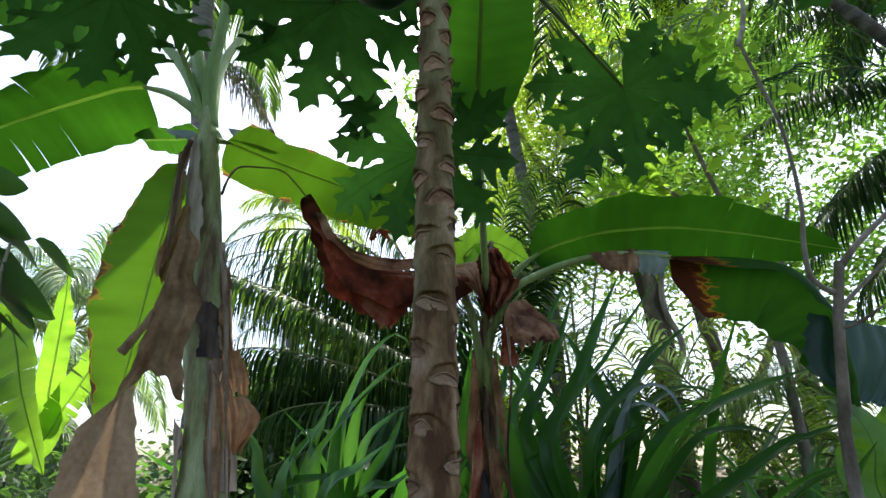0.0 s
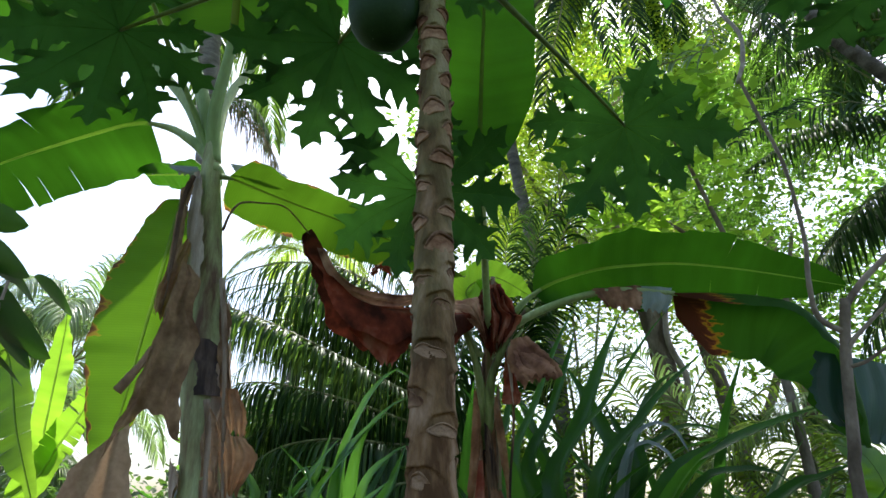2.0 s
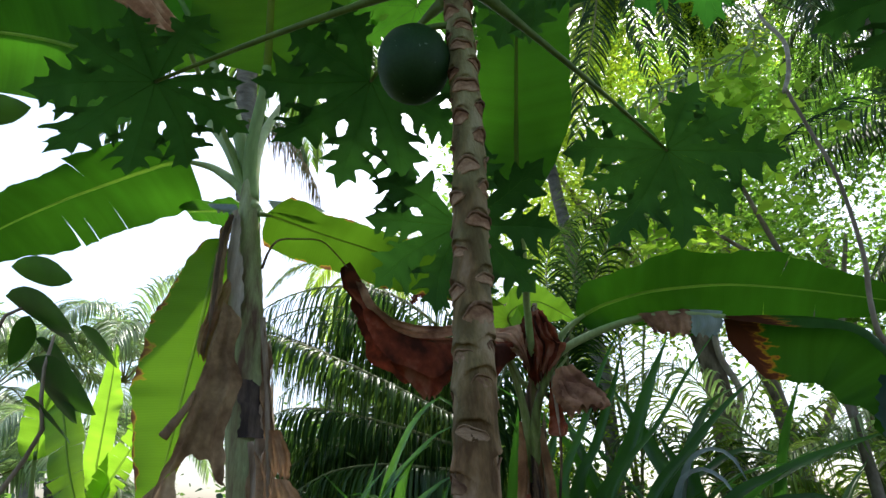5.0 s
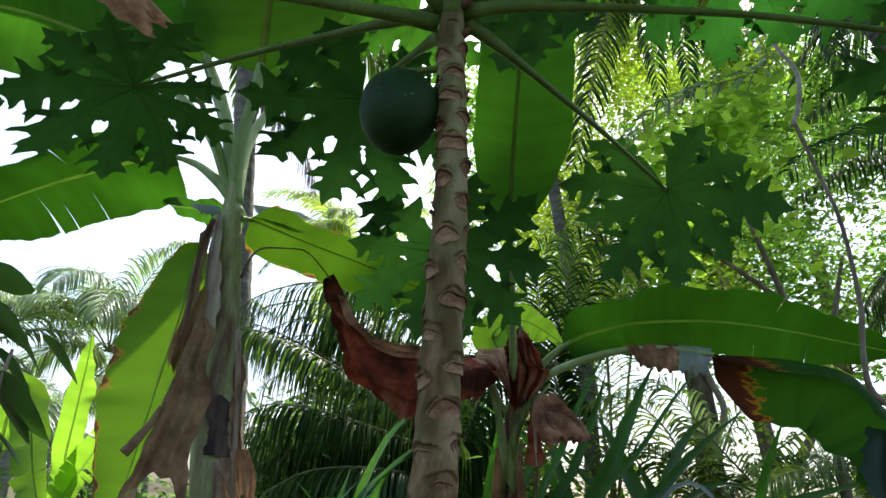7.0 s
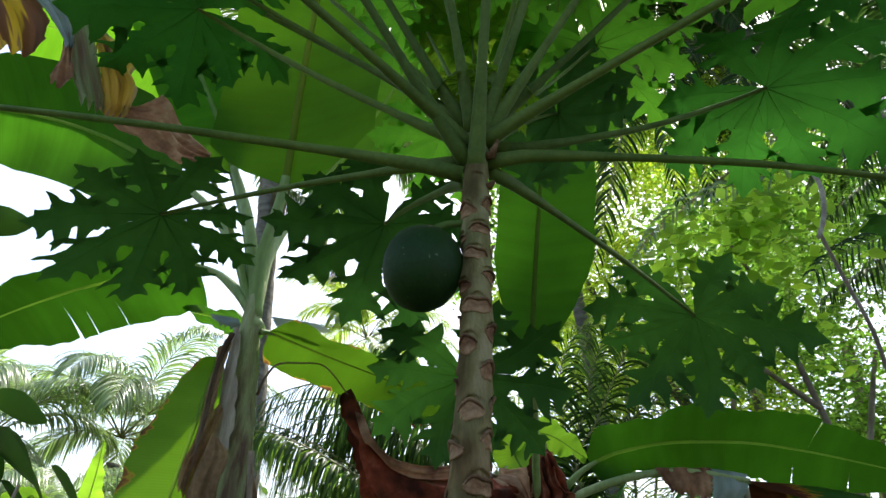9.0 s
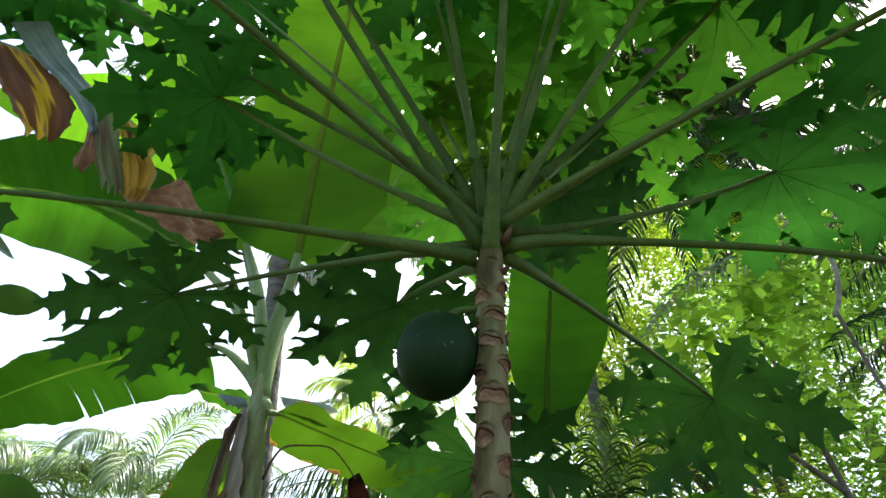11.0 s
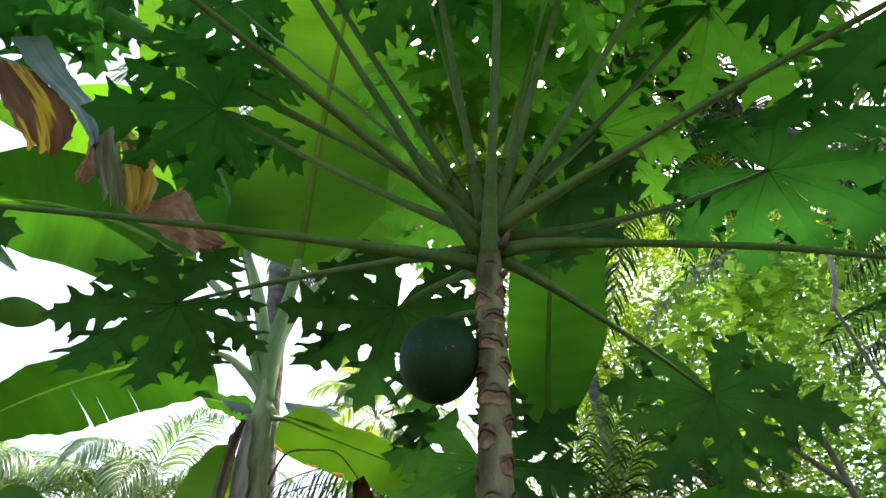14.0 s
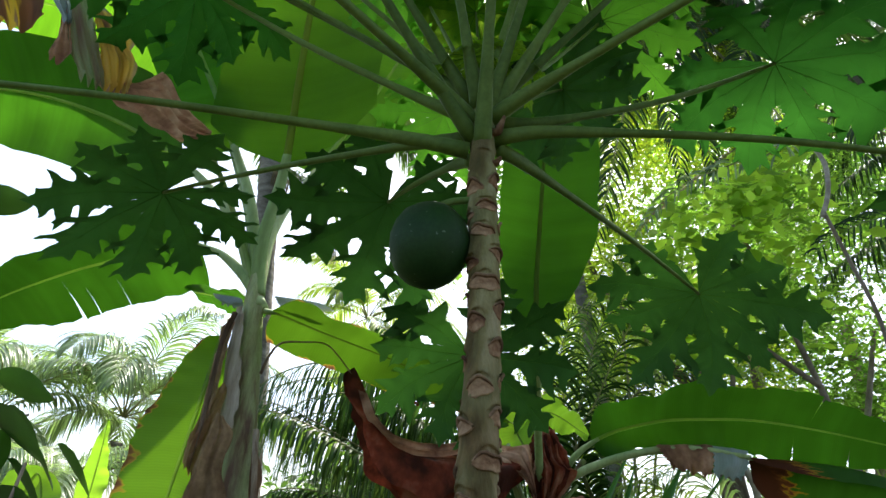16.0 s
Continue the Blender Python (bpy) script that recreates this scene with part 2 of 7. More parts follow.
bl.new(mixed(bn, bl, old_to_young.outputs[0], bark.links[0].from_socket, young), bark)
# Dark brown of aged cork, with the shade below each ledge put into it.
SCAR_RIM = dull_material("rim_cork_and_shade", [(0.3, (0.08, 0.042, 0.022)), (0.5, (0.18, 0.105, 0.060)), (0.7, (0.30, 0.20, 0.12))], 40, 0.9, None, 0.6, 0.003, 170, 0.3)
SCAR = dull_material("leaf_scar", [(0.30, (0.12, 0.060, 0.032)), (0.48, (0.24, 0.145, 0.080)), (0.66, (0.34, 0.225, 0.135))], 30, 0.85, None, 0.8, 0.004, 170, 0.35)
SCAR_PALE = dull_material("fresh_leaf_scar", [(0.32, (0.13, 0.062, 0.032)), (0.46, (0.25, 0.135, 0.072)), (0.64, (0.39, 0.25, 0.145))], 34, 0.85, None, 0.6, 0.004, 150, 0.25)
FRUIT = dull_material("papaya_skin", [(0.3, (0.008, 0.034, 0.006)), (0.7, (0.018, 0.058, 0.011))], 7, 0.55, None, 0.15, 0.003, 140)
fn, fl = FRUIT.node_tree.nodes, FRUIT.node_tree.links
skin = fn["Principled BSDF"].inputs["Base Color"]
fleck = ramp(fn, fl, noise_out(fn, fl, 110, 1), [(0.74, (0, 0, 0)), (0.76, (1, 1, 1))])
fl.new(mixed(fn, fl, fleck, skin.links[0].from_socket, (0.10, 0.15, 0.09)), skin)
fn["Principled BSDF"].inputs["Specular IOR Level"].default_value = 0.22
SHEATH = dull_material("banana_sheath", [(0.22, (0.14, 0.08, 0.05)), (0.31, (0.26, 0.25, 0.12)), (0.43, (0.38, 0.43, 0.20)), (0.55, (0.50, 0.53, 0.32)), (0.68, (0.62, 0.60, 0.47))], 3.4, 0.5, (4, 4, 0.7), 0.4, 0.006, 50)
SHEATH_DRY = dull_material("dry_sheath", [(0.28, (0.07, 0.04, 0.022)), (0.45, (0.24, 0.165, 0.11)), (0.70, (0.46, 0.37, 0.28))], 5, 0.85, (4, 4, 0.4), 0.8, 0.01, 60)
BROWN_DRY = dry_leaf_material("brown_dry_leaf", [(0.25, (0.10, 0.045, 0.02)), (0.5, (0.28, 0.14, 0.065)), (0.8, (0.44, 0.27, 0.15))], 0.35, 9.0)
# Glossy leaf side; the blue-grey base imitates the sky reflected in it.
BLUE_SIDE = leaf_material("sky_sheen_leaf_side", (0.20, 0.26, 0.25), (0.36, 0.42, 0.42), (0.20, 0.24, 0.16), 0.25, 0.38, 9.0, 26.0, gloss=0.6)
SUCKER_GREEN = dull_material("green_leaf_base", [(0.34, (0.07, 0.05, 0.02)), (0.45, (0.10, 0.13, 0.03)), (0.58, (0.17, 0.22, 0.06)), (0.7, (0.26, 0.27, 0.12))], 8, 0.5, (3, 3, 0.5), 0.3, 0.004, 60)
PALE_SHEATH = dull_material("pale_papery_sheath", [(0.28, (0.13, 0.085, 0.055)), (0.42, (0.29, 0.23, 0.165)), (0.66, (0.46, 0.40, 0.31))], 5, 0.8, (4, 4, 0.5), 0.6, 0.006, 60)
DARK_SHEATH = dull_material("rotted_sheath", [(0.3, (0.012, 0.010, 0.012)), (0.6, (0.05, 0.035, 0.03)), (0.8, (0.14, 0.10, 0.08))], 6, 0.7, (4, 4, 0.5), 0.6, 0.008, 60)
STEM_BROWN = dull_material("brown_sheathed_stem", [(0.34, (0.03, 0.016, 0.010)), (0.45, (0.13, 0.075, 0.038)), (0.56, (0.27, 0.18, 0.095)), (0.68, (0.20, 0.22, 0.07))], 5, 0.7, (6, 6, 0.5), 0.9, 0.01, 60)
DRY_LEAF = dry_leaf_material("dry_banana_leaf", [(0.25, (0.16, 0.09, 0.05)), (0.5, (0.40, 0.26, 0.155)), (0.8, (0.54, 0.38, 0.25))], 0.3)
RED_DRY = dry_leaf_material("russet_dry_leaf", [(0.32, (0.07, 0.018, 0.010)), (0.5, (0.27, 0.055, 0.026)), (0.70, (0.46, 0.21, 0.13))], 0.40, 7.0)
STRIPED = striped_leaf_material("striped_dying_leaf", [(0.34, (0.10, 0.045, 0.02)), (0.49, (0.22, 0.09, 0.035)), (0.52, (0.80, 0.50, 0.03)), (0.57, (0.74, 0.48, 0.05)), (0.60, (0.36, 0.17, 0.08)), (0.66, (0.42, 0.40, 0.22))], 14.0, 0.6)
STRIPED_YELLOW = striped_leaf_material("yellowing_dying_leaf", [(0.36, (0.16, 0.07, 0.03)), (0.43, (0.70, 0.44, 0.06)), (0.50, (0.85, 0.60, 0.14)), (0.56, (0.50, 0.36, 0.22)), (0.62, (0.22, 0.11, 0.06))], 16.0, 0.6)
STRIPED_GREEN = striped_leaf_material("greying_dying_leaf", [(0.36, (0.20, 0.12, 0.08)), (0.45, (0.30, 0.33, 0.16)), (0.51, (0.17, 0.25, 0.08)), (0.56, (0.44, 0.42, 0.26)), (0.60, (0.70, 0.48, 0.08))], 14.0, 0.45)
WITHERED = dry_leaf_material("withered_leaf", [(0.25, (0.16, 0.07, 0.045)), (0.5, (0.52, 0.28, 0.175)), (0.72, (0.74, 0.50, 0.35))], 0.3, 9.0)
# Upper side of a green leaf, tinted blue for the sky's reflection.
BLUE_GREEN = leaf_material("sky_tinted_leaf", (0.028, 0.062, 0.050), (0.055, 0.11, 0.095), (0.04, 0.12, 0.06), 0.22, 0.4, 2.0, 26.0, gloss=0.5)
SCORCHED = scorched_leaf_material("scorched_banana_leaf")
# One palm leaflet in several tones: shade and sunlight are put into the colour.
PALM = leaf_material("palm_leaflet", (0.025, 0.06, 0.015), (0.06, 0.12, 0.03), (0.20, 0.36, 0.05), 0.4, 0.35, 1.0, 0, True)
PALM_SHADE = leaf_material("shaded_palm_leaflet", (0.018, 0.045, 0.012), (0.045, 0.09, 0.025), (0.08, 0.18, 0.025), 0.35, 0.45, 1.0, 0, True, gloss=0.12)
PALM_SUNNY = leaf_material("sunlit_palm_leaflet", (0.06, 0.13, 0.02), (0.12, 0.2, 0.05), (0.48, 0.68, 0.08), 0.5, 0.35, 1.0, 0, True)
# Sun glare and distant haze are mixed into this pale leaflet colour.
PALM_PALE = leaf_material("sunlit_pale_palm_leaflet", (0.10, 0.17, 0.06), (0.20, 0.29, 0.13), (0.34, 0.52, 0.14), 0.4, 0.3, 1.0, 0, True, gloss=0.7)
PALM_DRY = dry_leaf_material("dry_palm_leaflet", [(0.25, (0.16, 0.12, 0.06)), (0.6, (0.30, 0.25, 0.12)), (0.8, (0.42, 0.37, 0.26))], 0.3)
RACHIS = dull_material("palm_rachis", [(0.3, (0.14, 0.16, 0.06)), (0.7, (0.28, 0.28, 0.12))], 6, 0.5, None, 0.2, 0.003)
PALM_TRUNK = dull_material("coconut_trunk", [(0.25, (0.10, 0.09, 0.075)), (0.55, (0.24, 0.22, 0.19)), (0.8, (0.38, 0.36, 0.32))], 5, 0.9, (1, 1, 2.5), 0.8, 0.02, 40)
BARK_GREY = dull_material("grey_bark", [(0.25, (0.11, 0.085, 0.06)), (0.55, (0.25, 0.205, 0.155)), (0.8, (0.38, 0.33, 0.265))], 9, 0.85, (1, 1, 0.5), 0.5, 0.008, 60)
BARK_PALE = dull_material("pale_bark", [(0.25, (0.28, 0.24, 0.20)), (0.6, (0.48, 0.44, 0.38)), (0.8, (0.60, 0.56, 0.50))], 12, 0.85, None, 0.5, 0.006, 60)
BARK_BROWN = dull_material("brown_bark", [(0.30, (0.12, 0.09, 0.06)), (0.5, (0.34, 0.27, 0.20)), (0.65, (0.55, 0.46, 0.37))], 6, 0.9, (1, 1, 0.4), 0.7, 0.012, 50)
STRAP = leaf_material("strap_leaf", (0.018, 0.058, 0.010), (0.040, 0.105, 0.018), (0.09, 0.30, 0.025), 0.36, 0.28, 2.0, 0, False, gloss=0.3)
STRAP_GLOSSY = leaf_material("glossy_strap_leaf", (0.025, 0.08, 0.015), (0.05, 0.125, 0.025), (0.14, 0.38, 0.035), 0.38, 0.25, 2.0, 0, False, gloss=0.5)
# Crown leaves: how sunlit or shaded a crown looks is set by its colour.
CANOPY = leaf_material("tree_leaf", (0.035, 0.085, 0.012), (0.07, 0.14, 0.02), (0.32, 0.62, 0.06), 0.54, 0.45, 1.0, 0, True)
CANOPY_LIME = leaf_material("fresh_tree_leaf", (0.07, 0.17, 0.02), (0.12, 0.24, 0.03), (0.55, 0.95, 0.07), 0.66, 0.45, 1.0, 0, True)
CANOPY_DARK = leaf_material("shaded_tree_leaf", (0.025, 0.06, 0.015), (0.05, 0.10, 0.02), (0.18, 0.36, 0.05), 0.45, 0.4, 1.0, 0, True)
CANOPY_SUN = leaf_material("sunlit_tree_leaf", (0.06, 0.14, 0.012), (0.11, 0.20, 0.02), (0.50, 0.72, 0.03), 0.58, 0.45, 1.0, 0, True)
SHRUB = leaf_material("shrub_leaf", (0.02, 0.06, 0.010), (0.04, 0.10, 0.016), (0.09, 0.25, 0.02), 0.38, 0.45, 3.0, gloss=0.15)
SOIL = dull_material("leaf_litter_soil", [(0.25, (0.03, 0.022, 0.014)), (0.5, (0.07, 0.06, 0.03)), (0.75, (0.10, 0.12, 0.04))], 1.2, 0.95, None, 1.0, 0.05, 14)


# ---- building helpers ----
def mesh_of(name, verts, faces, uvs=None, smooth=True):
    me = bpy.data.meshes.new(name)
    me.from_pydata([tuple(v) for v in verts], [], faces)
    if uvs is not None:
        layer = me.uv_layers.new(name="UVMap")
        idx = np.empty(len(me.loops), dtype=np.int32)
        me.loops.foreach_get("vertex_index", idx)
        layer.data.foreach_set("uv", np.asarray(uvs, dtype=np.float32)[idx].ravel())
    if smooth:
        me.polygons.foreach_set("use_smooth", np.ones(len(me.polygons), dtype=bool))
    me.update()
    return me


def part(name, geometry, material, parent, label="", smooth=True):
    """Links (verts, faces[, uvs]) as one mesh object under parent."""
    me = geometry if isinstance(geometry, bpy.types.Mesh) else mesh_of(name, geometry[0], geometry[1], geometry[2] if len(geometry) > 2 else None, smooth)
    if not me.materials:
        me.materials.append(material)
    ob = new(name, me)
    if parent is not None:
        ob.parent = parent
    if label:
        ob["label"] = label
    return ob


def thing(name, label, category, group="", kind=""):
    ob = new(name)
    ob.empty_display_size = 0.1
    tagged(ob, label, category, group, kind)
    return ob


def spline(points, n):
    """n places at even steps along a smooth curve through the points."""
    p = np.array(points, float)
    p = np.vstack([2 * p[0] - p[1], p, 2 * p[-1] - p[-2]])
    out = []
    for i in range(1, len(p) - 2):
        for u in np.linspace(0, 1, 24, endpoint=False):
            a, b, c, d = p[i - 1], p[i], p[i + 1], p[i + 2]
            out.append(0.5 * (2 * b + (c - a) * u + (2 * a - 5 * b + 4 * c - d) * u * u + (3 * b - a - 3 * c + d) * u ** 3))
    out.append(p[-2])
    out = np.array(out)
    run = np.r_[0, np.cumsum(np.linalg.norm(np.diff(out, axis=0), axis=1))]
    at = np.linspace(0, run[-1], n)
    return np.stack([np.interp(at, run, out[:, k]) for k in range(3)], 1), run[-1]


def unit(v):
    return v / (np.linalg.norm(v, axis=-1, keepdims=True) + 1e-9)


def joined(*pieces):
    verts, faces, uvs, base = [], [], [], 0
    for g in pieces:
        verts.append(np.asarray(g[0], float))
        faces += [tuple(i + base for i in f) for f in g[1]]
        uvs.append(np.asarray(g[2], float) if len(g) > 2 else np.zeros((len(g[0]), 2)))
        base += len(g[0])
    return np.vstack(verts), faces, np.vstack(uvs)


def tube(points, radius, sides=8, n=16, flat=1.0, rough=0.0, seed=0):
    """A tapered tube along a curve; radius: numbers spread evenly along it. Capped."""
    c, _ = spline(points, n)
    r = np.interp(np.linspace(0, 1, n), np.linspace(0, 1, len(radius)), radius)
    t = unit(np.gradient(c, axis=0))
    ref = np.array((0.0, 0.0, 1.0)) if abs(t[:, 2]).mean() < 0.75 else np.array((0.0, 1.0, 0.0))
    s = unit(np.cross(t, ref))
    u = np.cross(s, t)
    rng = np.random.default_rng(seed)
    a = np.linspace(0, 2 * np.pi, sides, endpoint=False)
    wob = 1 + rough * rng.normal(size=(n, sides))
    rr = r[:, None] * wob
    v = c[:, None] + rr[..., None] * (np.cos(a)[None, :, None] * s[:, None] + flat * np.sin(a)[None, :, None] * u[:, None])
    faces = [(i * sides + j, i * sides + (j + 1) % sides, (i + 1) * sides + (j + 1) % sides, (i + 1) * sides + j) for i in range(n - 1) for j in range(sides)]
    faces += [tuple(range(sides))[::-1], tuple(range((n - 1) * sides, n * sides))]
    uv = [(i / n, j / sides) for i in range(n) for j in range(sides)]
    return v.reshape(-1, 3), faces, uv


def grid_faces(rows, cols, base=0):
    return [(base + i * cols + j, base + i * cols + j + 1, base + (i + 1) * cols + j + 1, base + (i + 1) * cols + j) for i in range(rows - 1) for j in range(cols - 1)]


def banana_blade(points, width, facing=(0, 0, 1), droop=0.25, tears=0, seed=0, start=0.0, wave=0.03, rows=60, fold=0.0, curl=0.0, blunt=0.12, halves=(1, 1), ragged=0.0, pleat=0.0, drape=False, gutter=(0.0, 0.0), sweep=0.175, end=1.0, slits=()):
    """The blade of a banana leaf along its midrib. facing: the way its upper side looks; droop: how far the edges hang, as a share of the width;
    fold: how far the halves lift from the midrib; end: where the blade is torn off; tears: splits from the edge in to the midrib; halves: the width of each half;
    slits: single splits as (half, place along, width of the gap, width of the blade beyond)."""
    rng = np.random.default_rng(seed)
    c, length = spline(points, rows * 2)
    run = np.linspace(0, 1, rows * 2)
    keep = (run >= start) & (run <= end)
    c = c[keep]
    m = len(c)
    s = np.linspace(0, (end - start) / (1 - start), m)
    t = unit(np.gradient(c, axis=0))
    up = np.array(facing, float)
    side = unit(np.cross(t, up))
    nrm = np.cross(side, t)
    shape = np.clip(s / blunt, 0, 1) ** 0.45 * np.clip((1 - s) / 0.42, 0, 1) ** 0.62
    if drape:
        shape = 0.25 + 0.75 * np.clip(s / 0.75, 0, 1) ** 1.2 * (1 + 0.12 * np.sin(s * 17 + seed))
        shape = shape * np.clip((1 - s) / 0.06, 0, 1) ** 0.5
    pieces = []
    cols = 9 if not pleat else 17
    for sign, share in ((-1, halves[0]), (1, halves[1])):
        if share <= 0:
            continue
        cuts = sorted(rng.choice(np.arange(6, m - 8), size=min(tears, m - 20), replace=False)) if tears else [int(np.searchsorted(s, q[1])) for q in slits if q[0] == sign]
        beyond = [1.0] + [q[3] for q in slits if q[0] == sign]
        gaps = [q[2] for q in slits if q[0] == sign]
        bounds = [0, *cuts, m - 1]
        ph = rng.uniform(0, 6, 4)
        nibs = [(amp, knots, np.random.default_rng(seed * 7 + knots + int(sign)).uniform(-1, 0.6, knots)) for amp, knots in ((0.8, 9), (0.6, 23), (0.35, 57))]
        rate = np.random.default_rng(seed * 5 + int(sign)).uniform(0.7, 1.25, 3)
        for piece, (a, b) in enumerate(zip(bounds[:-1], bounds[1:])):
            if b - a < 2:
                continue
            k = np.arange(a, b + 1)
            sag = rng.uniform(-0.5, 1.0) * 0.5 * (tears > 0)
            shrink = rng.uniform(0.7, 1.0) if ragged else 1.0
            u = np.linspace(0, 1, cols)
            ss, uu = np.meshgrid(s[k], u, indexing="ij")
            mid = (s[a] + s[b]) / 2
            gap = 0.06 * (tears > 0) * rng.uniform(0.2, 1.6)
            if gaps:
                shrink, gap = beyond[piece], gaps[max(0, piece - 1)]
            inward = np.clip((uu - 0.35) / 0.65, 0, 1) if gaps else uu
            se = ss + np.where((a > 0) | (b < m - 1), -gap * inward ** 1.5 * np.clip(ss - mid, -0.06, 0.06), 0)
            place = np.stack([np.interp(se, s, c[:, q]) for q in range(3)], -1)
            tt, sd, nn = (np.stack([np.interp(se, s, w[:, q]) for q in range(3)], -1) for w in (t, side, nrm))
            w = np.interp(se, s, shape) * width * share * shrink
            w = w * (1 + ragged * 0.22 * sum(amp * np.interp(se, np.linspace(0, 1, knots), nib) for amp, knots, nib in nibs))
            ang = fold * np.sin(uu * 1.5) - droop * (1 + sag) * 2.2 * uu
            du = np.gradient(uu, axis=1)
            ca, sa = np.cumsum(np.cos(ang) * du, axis=1), np.cumsum(np.sin(ang) * du, axis=1)
            ca, sa = ca - ca[:, :1], sa - sa[:, :1]
            lift = wave * uu * (0.4 + 0.6 * np.sin(ss * 5 + ph[3])) * (np.sin(ss * 17 * rate[0] + ph[0]) + 0.6 * np.sin(ss * 37 * rate[1] + ph[1]) + 0.25 * np.sin(ss * 90 * rate[2] + ph[2])) + curl * uu ** 3 * width + pleat * width * np.sin(uu * (9 + ph[0]) + 4 * ss + ph[2]) * (0.3 + 0.7 * uu) + 0.5 * pleat * width * np.sin(uu * 5 - ss * 13 + ph[1])
            v = place + (sign * (w * ca + np.interp(se, [0, 1], gutter)))[..., None] * sd + (w * sa + lift)[..., None] * nn + (sweep * w * uu ** 1.2)[..., None] * tt
            pieces.append((v.reshape(-1, 3), grid_faces(len(k), cols), np.stack([se * length, uu * width], -1).reshape(-1, 2)))
    return joined(*pieces)


def rib_gutter(points, start, r0, r1, facing, rows=48, across=7, end=1.0):
    """The midrib of a fresh leaf: an open gutter, round below."""
    c, _ = spline(points, rows * 2)
    run = np.linspace(0, 1, rows * 2)
    c = c[(run >= start) & (run <= end)]
    t = unit(np.gradient(c, axis=0))
    side = unit(np.cross(t, np.array(facing, float)))
    nrm = np.cross(side, t)
    r = np.linspace(r0, r1, len(c))[:, None, None] * 1.06
    a = np.linspace(0, np.pi, across)[None, :, None]
    v = c[:, None] + np.cos(a) * r * side[:, None] - np.sin(a) * 0.8 * r * nrm[:, None]
    return v.reshape(-1, 3), grid_faces(len(c), across)


def banana_leaf(parent, points, width, material=None, midrib=None, radius=(0.020, 0.010, 0.003), name="leaf", label="", **kw):
    """A leaf of a banana plant: the blade is the part, its midrib lies under it; the stalk is a part of the plant."""
    fresh = midrib is None
    r0, r1 = radius[1] * 0.85, radius[-1] * 0.8
    blade = part(name, banana_blade(points, width, gutter=(r0, r1) if fresh else (0.0, 0.0), **kw), material or BANANA, parent, label)
    start = kw.get("start", 0.0)
    if not fresh:
        part("midrib", tube(points, radius, 8, 40, 0.8), midrib, blade)
        return blade
    line, _ = spline(points, 60)
    stalk = line[: max(4, int(60 * start) + 2)]
    part("petiole", tube([stalk[int(q)] for q in np.linspace(0, len(stalk) - 1, min(6, len(stalk)))], (radius[0] * 1.2, radius[0], radius[1]), 10, 24, 0.8), BANANA_PETIOLE, parent)
    part("midrib", rib_gutter(points, start, r0, r1, kw.get("facing", (0, 0, 1)), end=kw.get("end", 1.0)), MIDRIB, blade)
    return blade


# half of a lobe of a papaya leaf: along its vein, then the rim's place along and off the vein
LOBE = (
    (0.0, 0.0, 0.0), (0.14, 0.133, 0.046), (0.28, 0.266, 0.091), (0.40, 0.38, 0.131), (0.45, 0.428, 0.146), (0.465, 0.450, 0.134), (0.485, 0.480, 0.130),
    (0.505, 0.520, 0.155), (0.53, 0.575, 0.205), (0.56, 0.635, 0.252), (0.575, 0.680, 0.275), (0.60, 0.665, 0.232), (0.625, 0.655, 0.170), (0.65, 0.665, 0.142),
    (0.685, 0.710, 0.160), (0.72, 0.775, 0.205), (0.745, 0.840, 0.242), (0.77, 0.830, 0.195), (0.795, 0.822, 0.140), (0.82, 0.835, 0.112),
    (0.85, 0.880, 0.122), (0.885, 0.935, 0.142), (0.91, 0.930, 0.100), (0.94, 0.950, 0.062), (1.0, 1.05, 0.0),
)


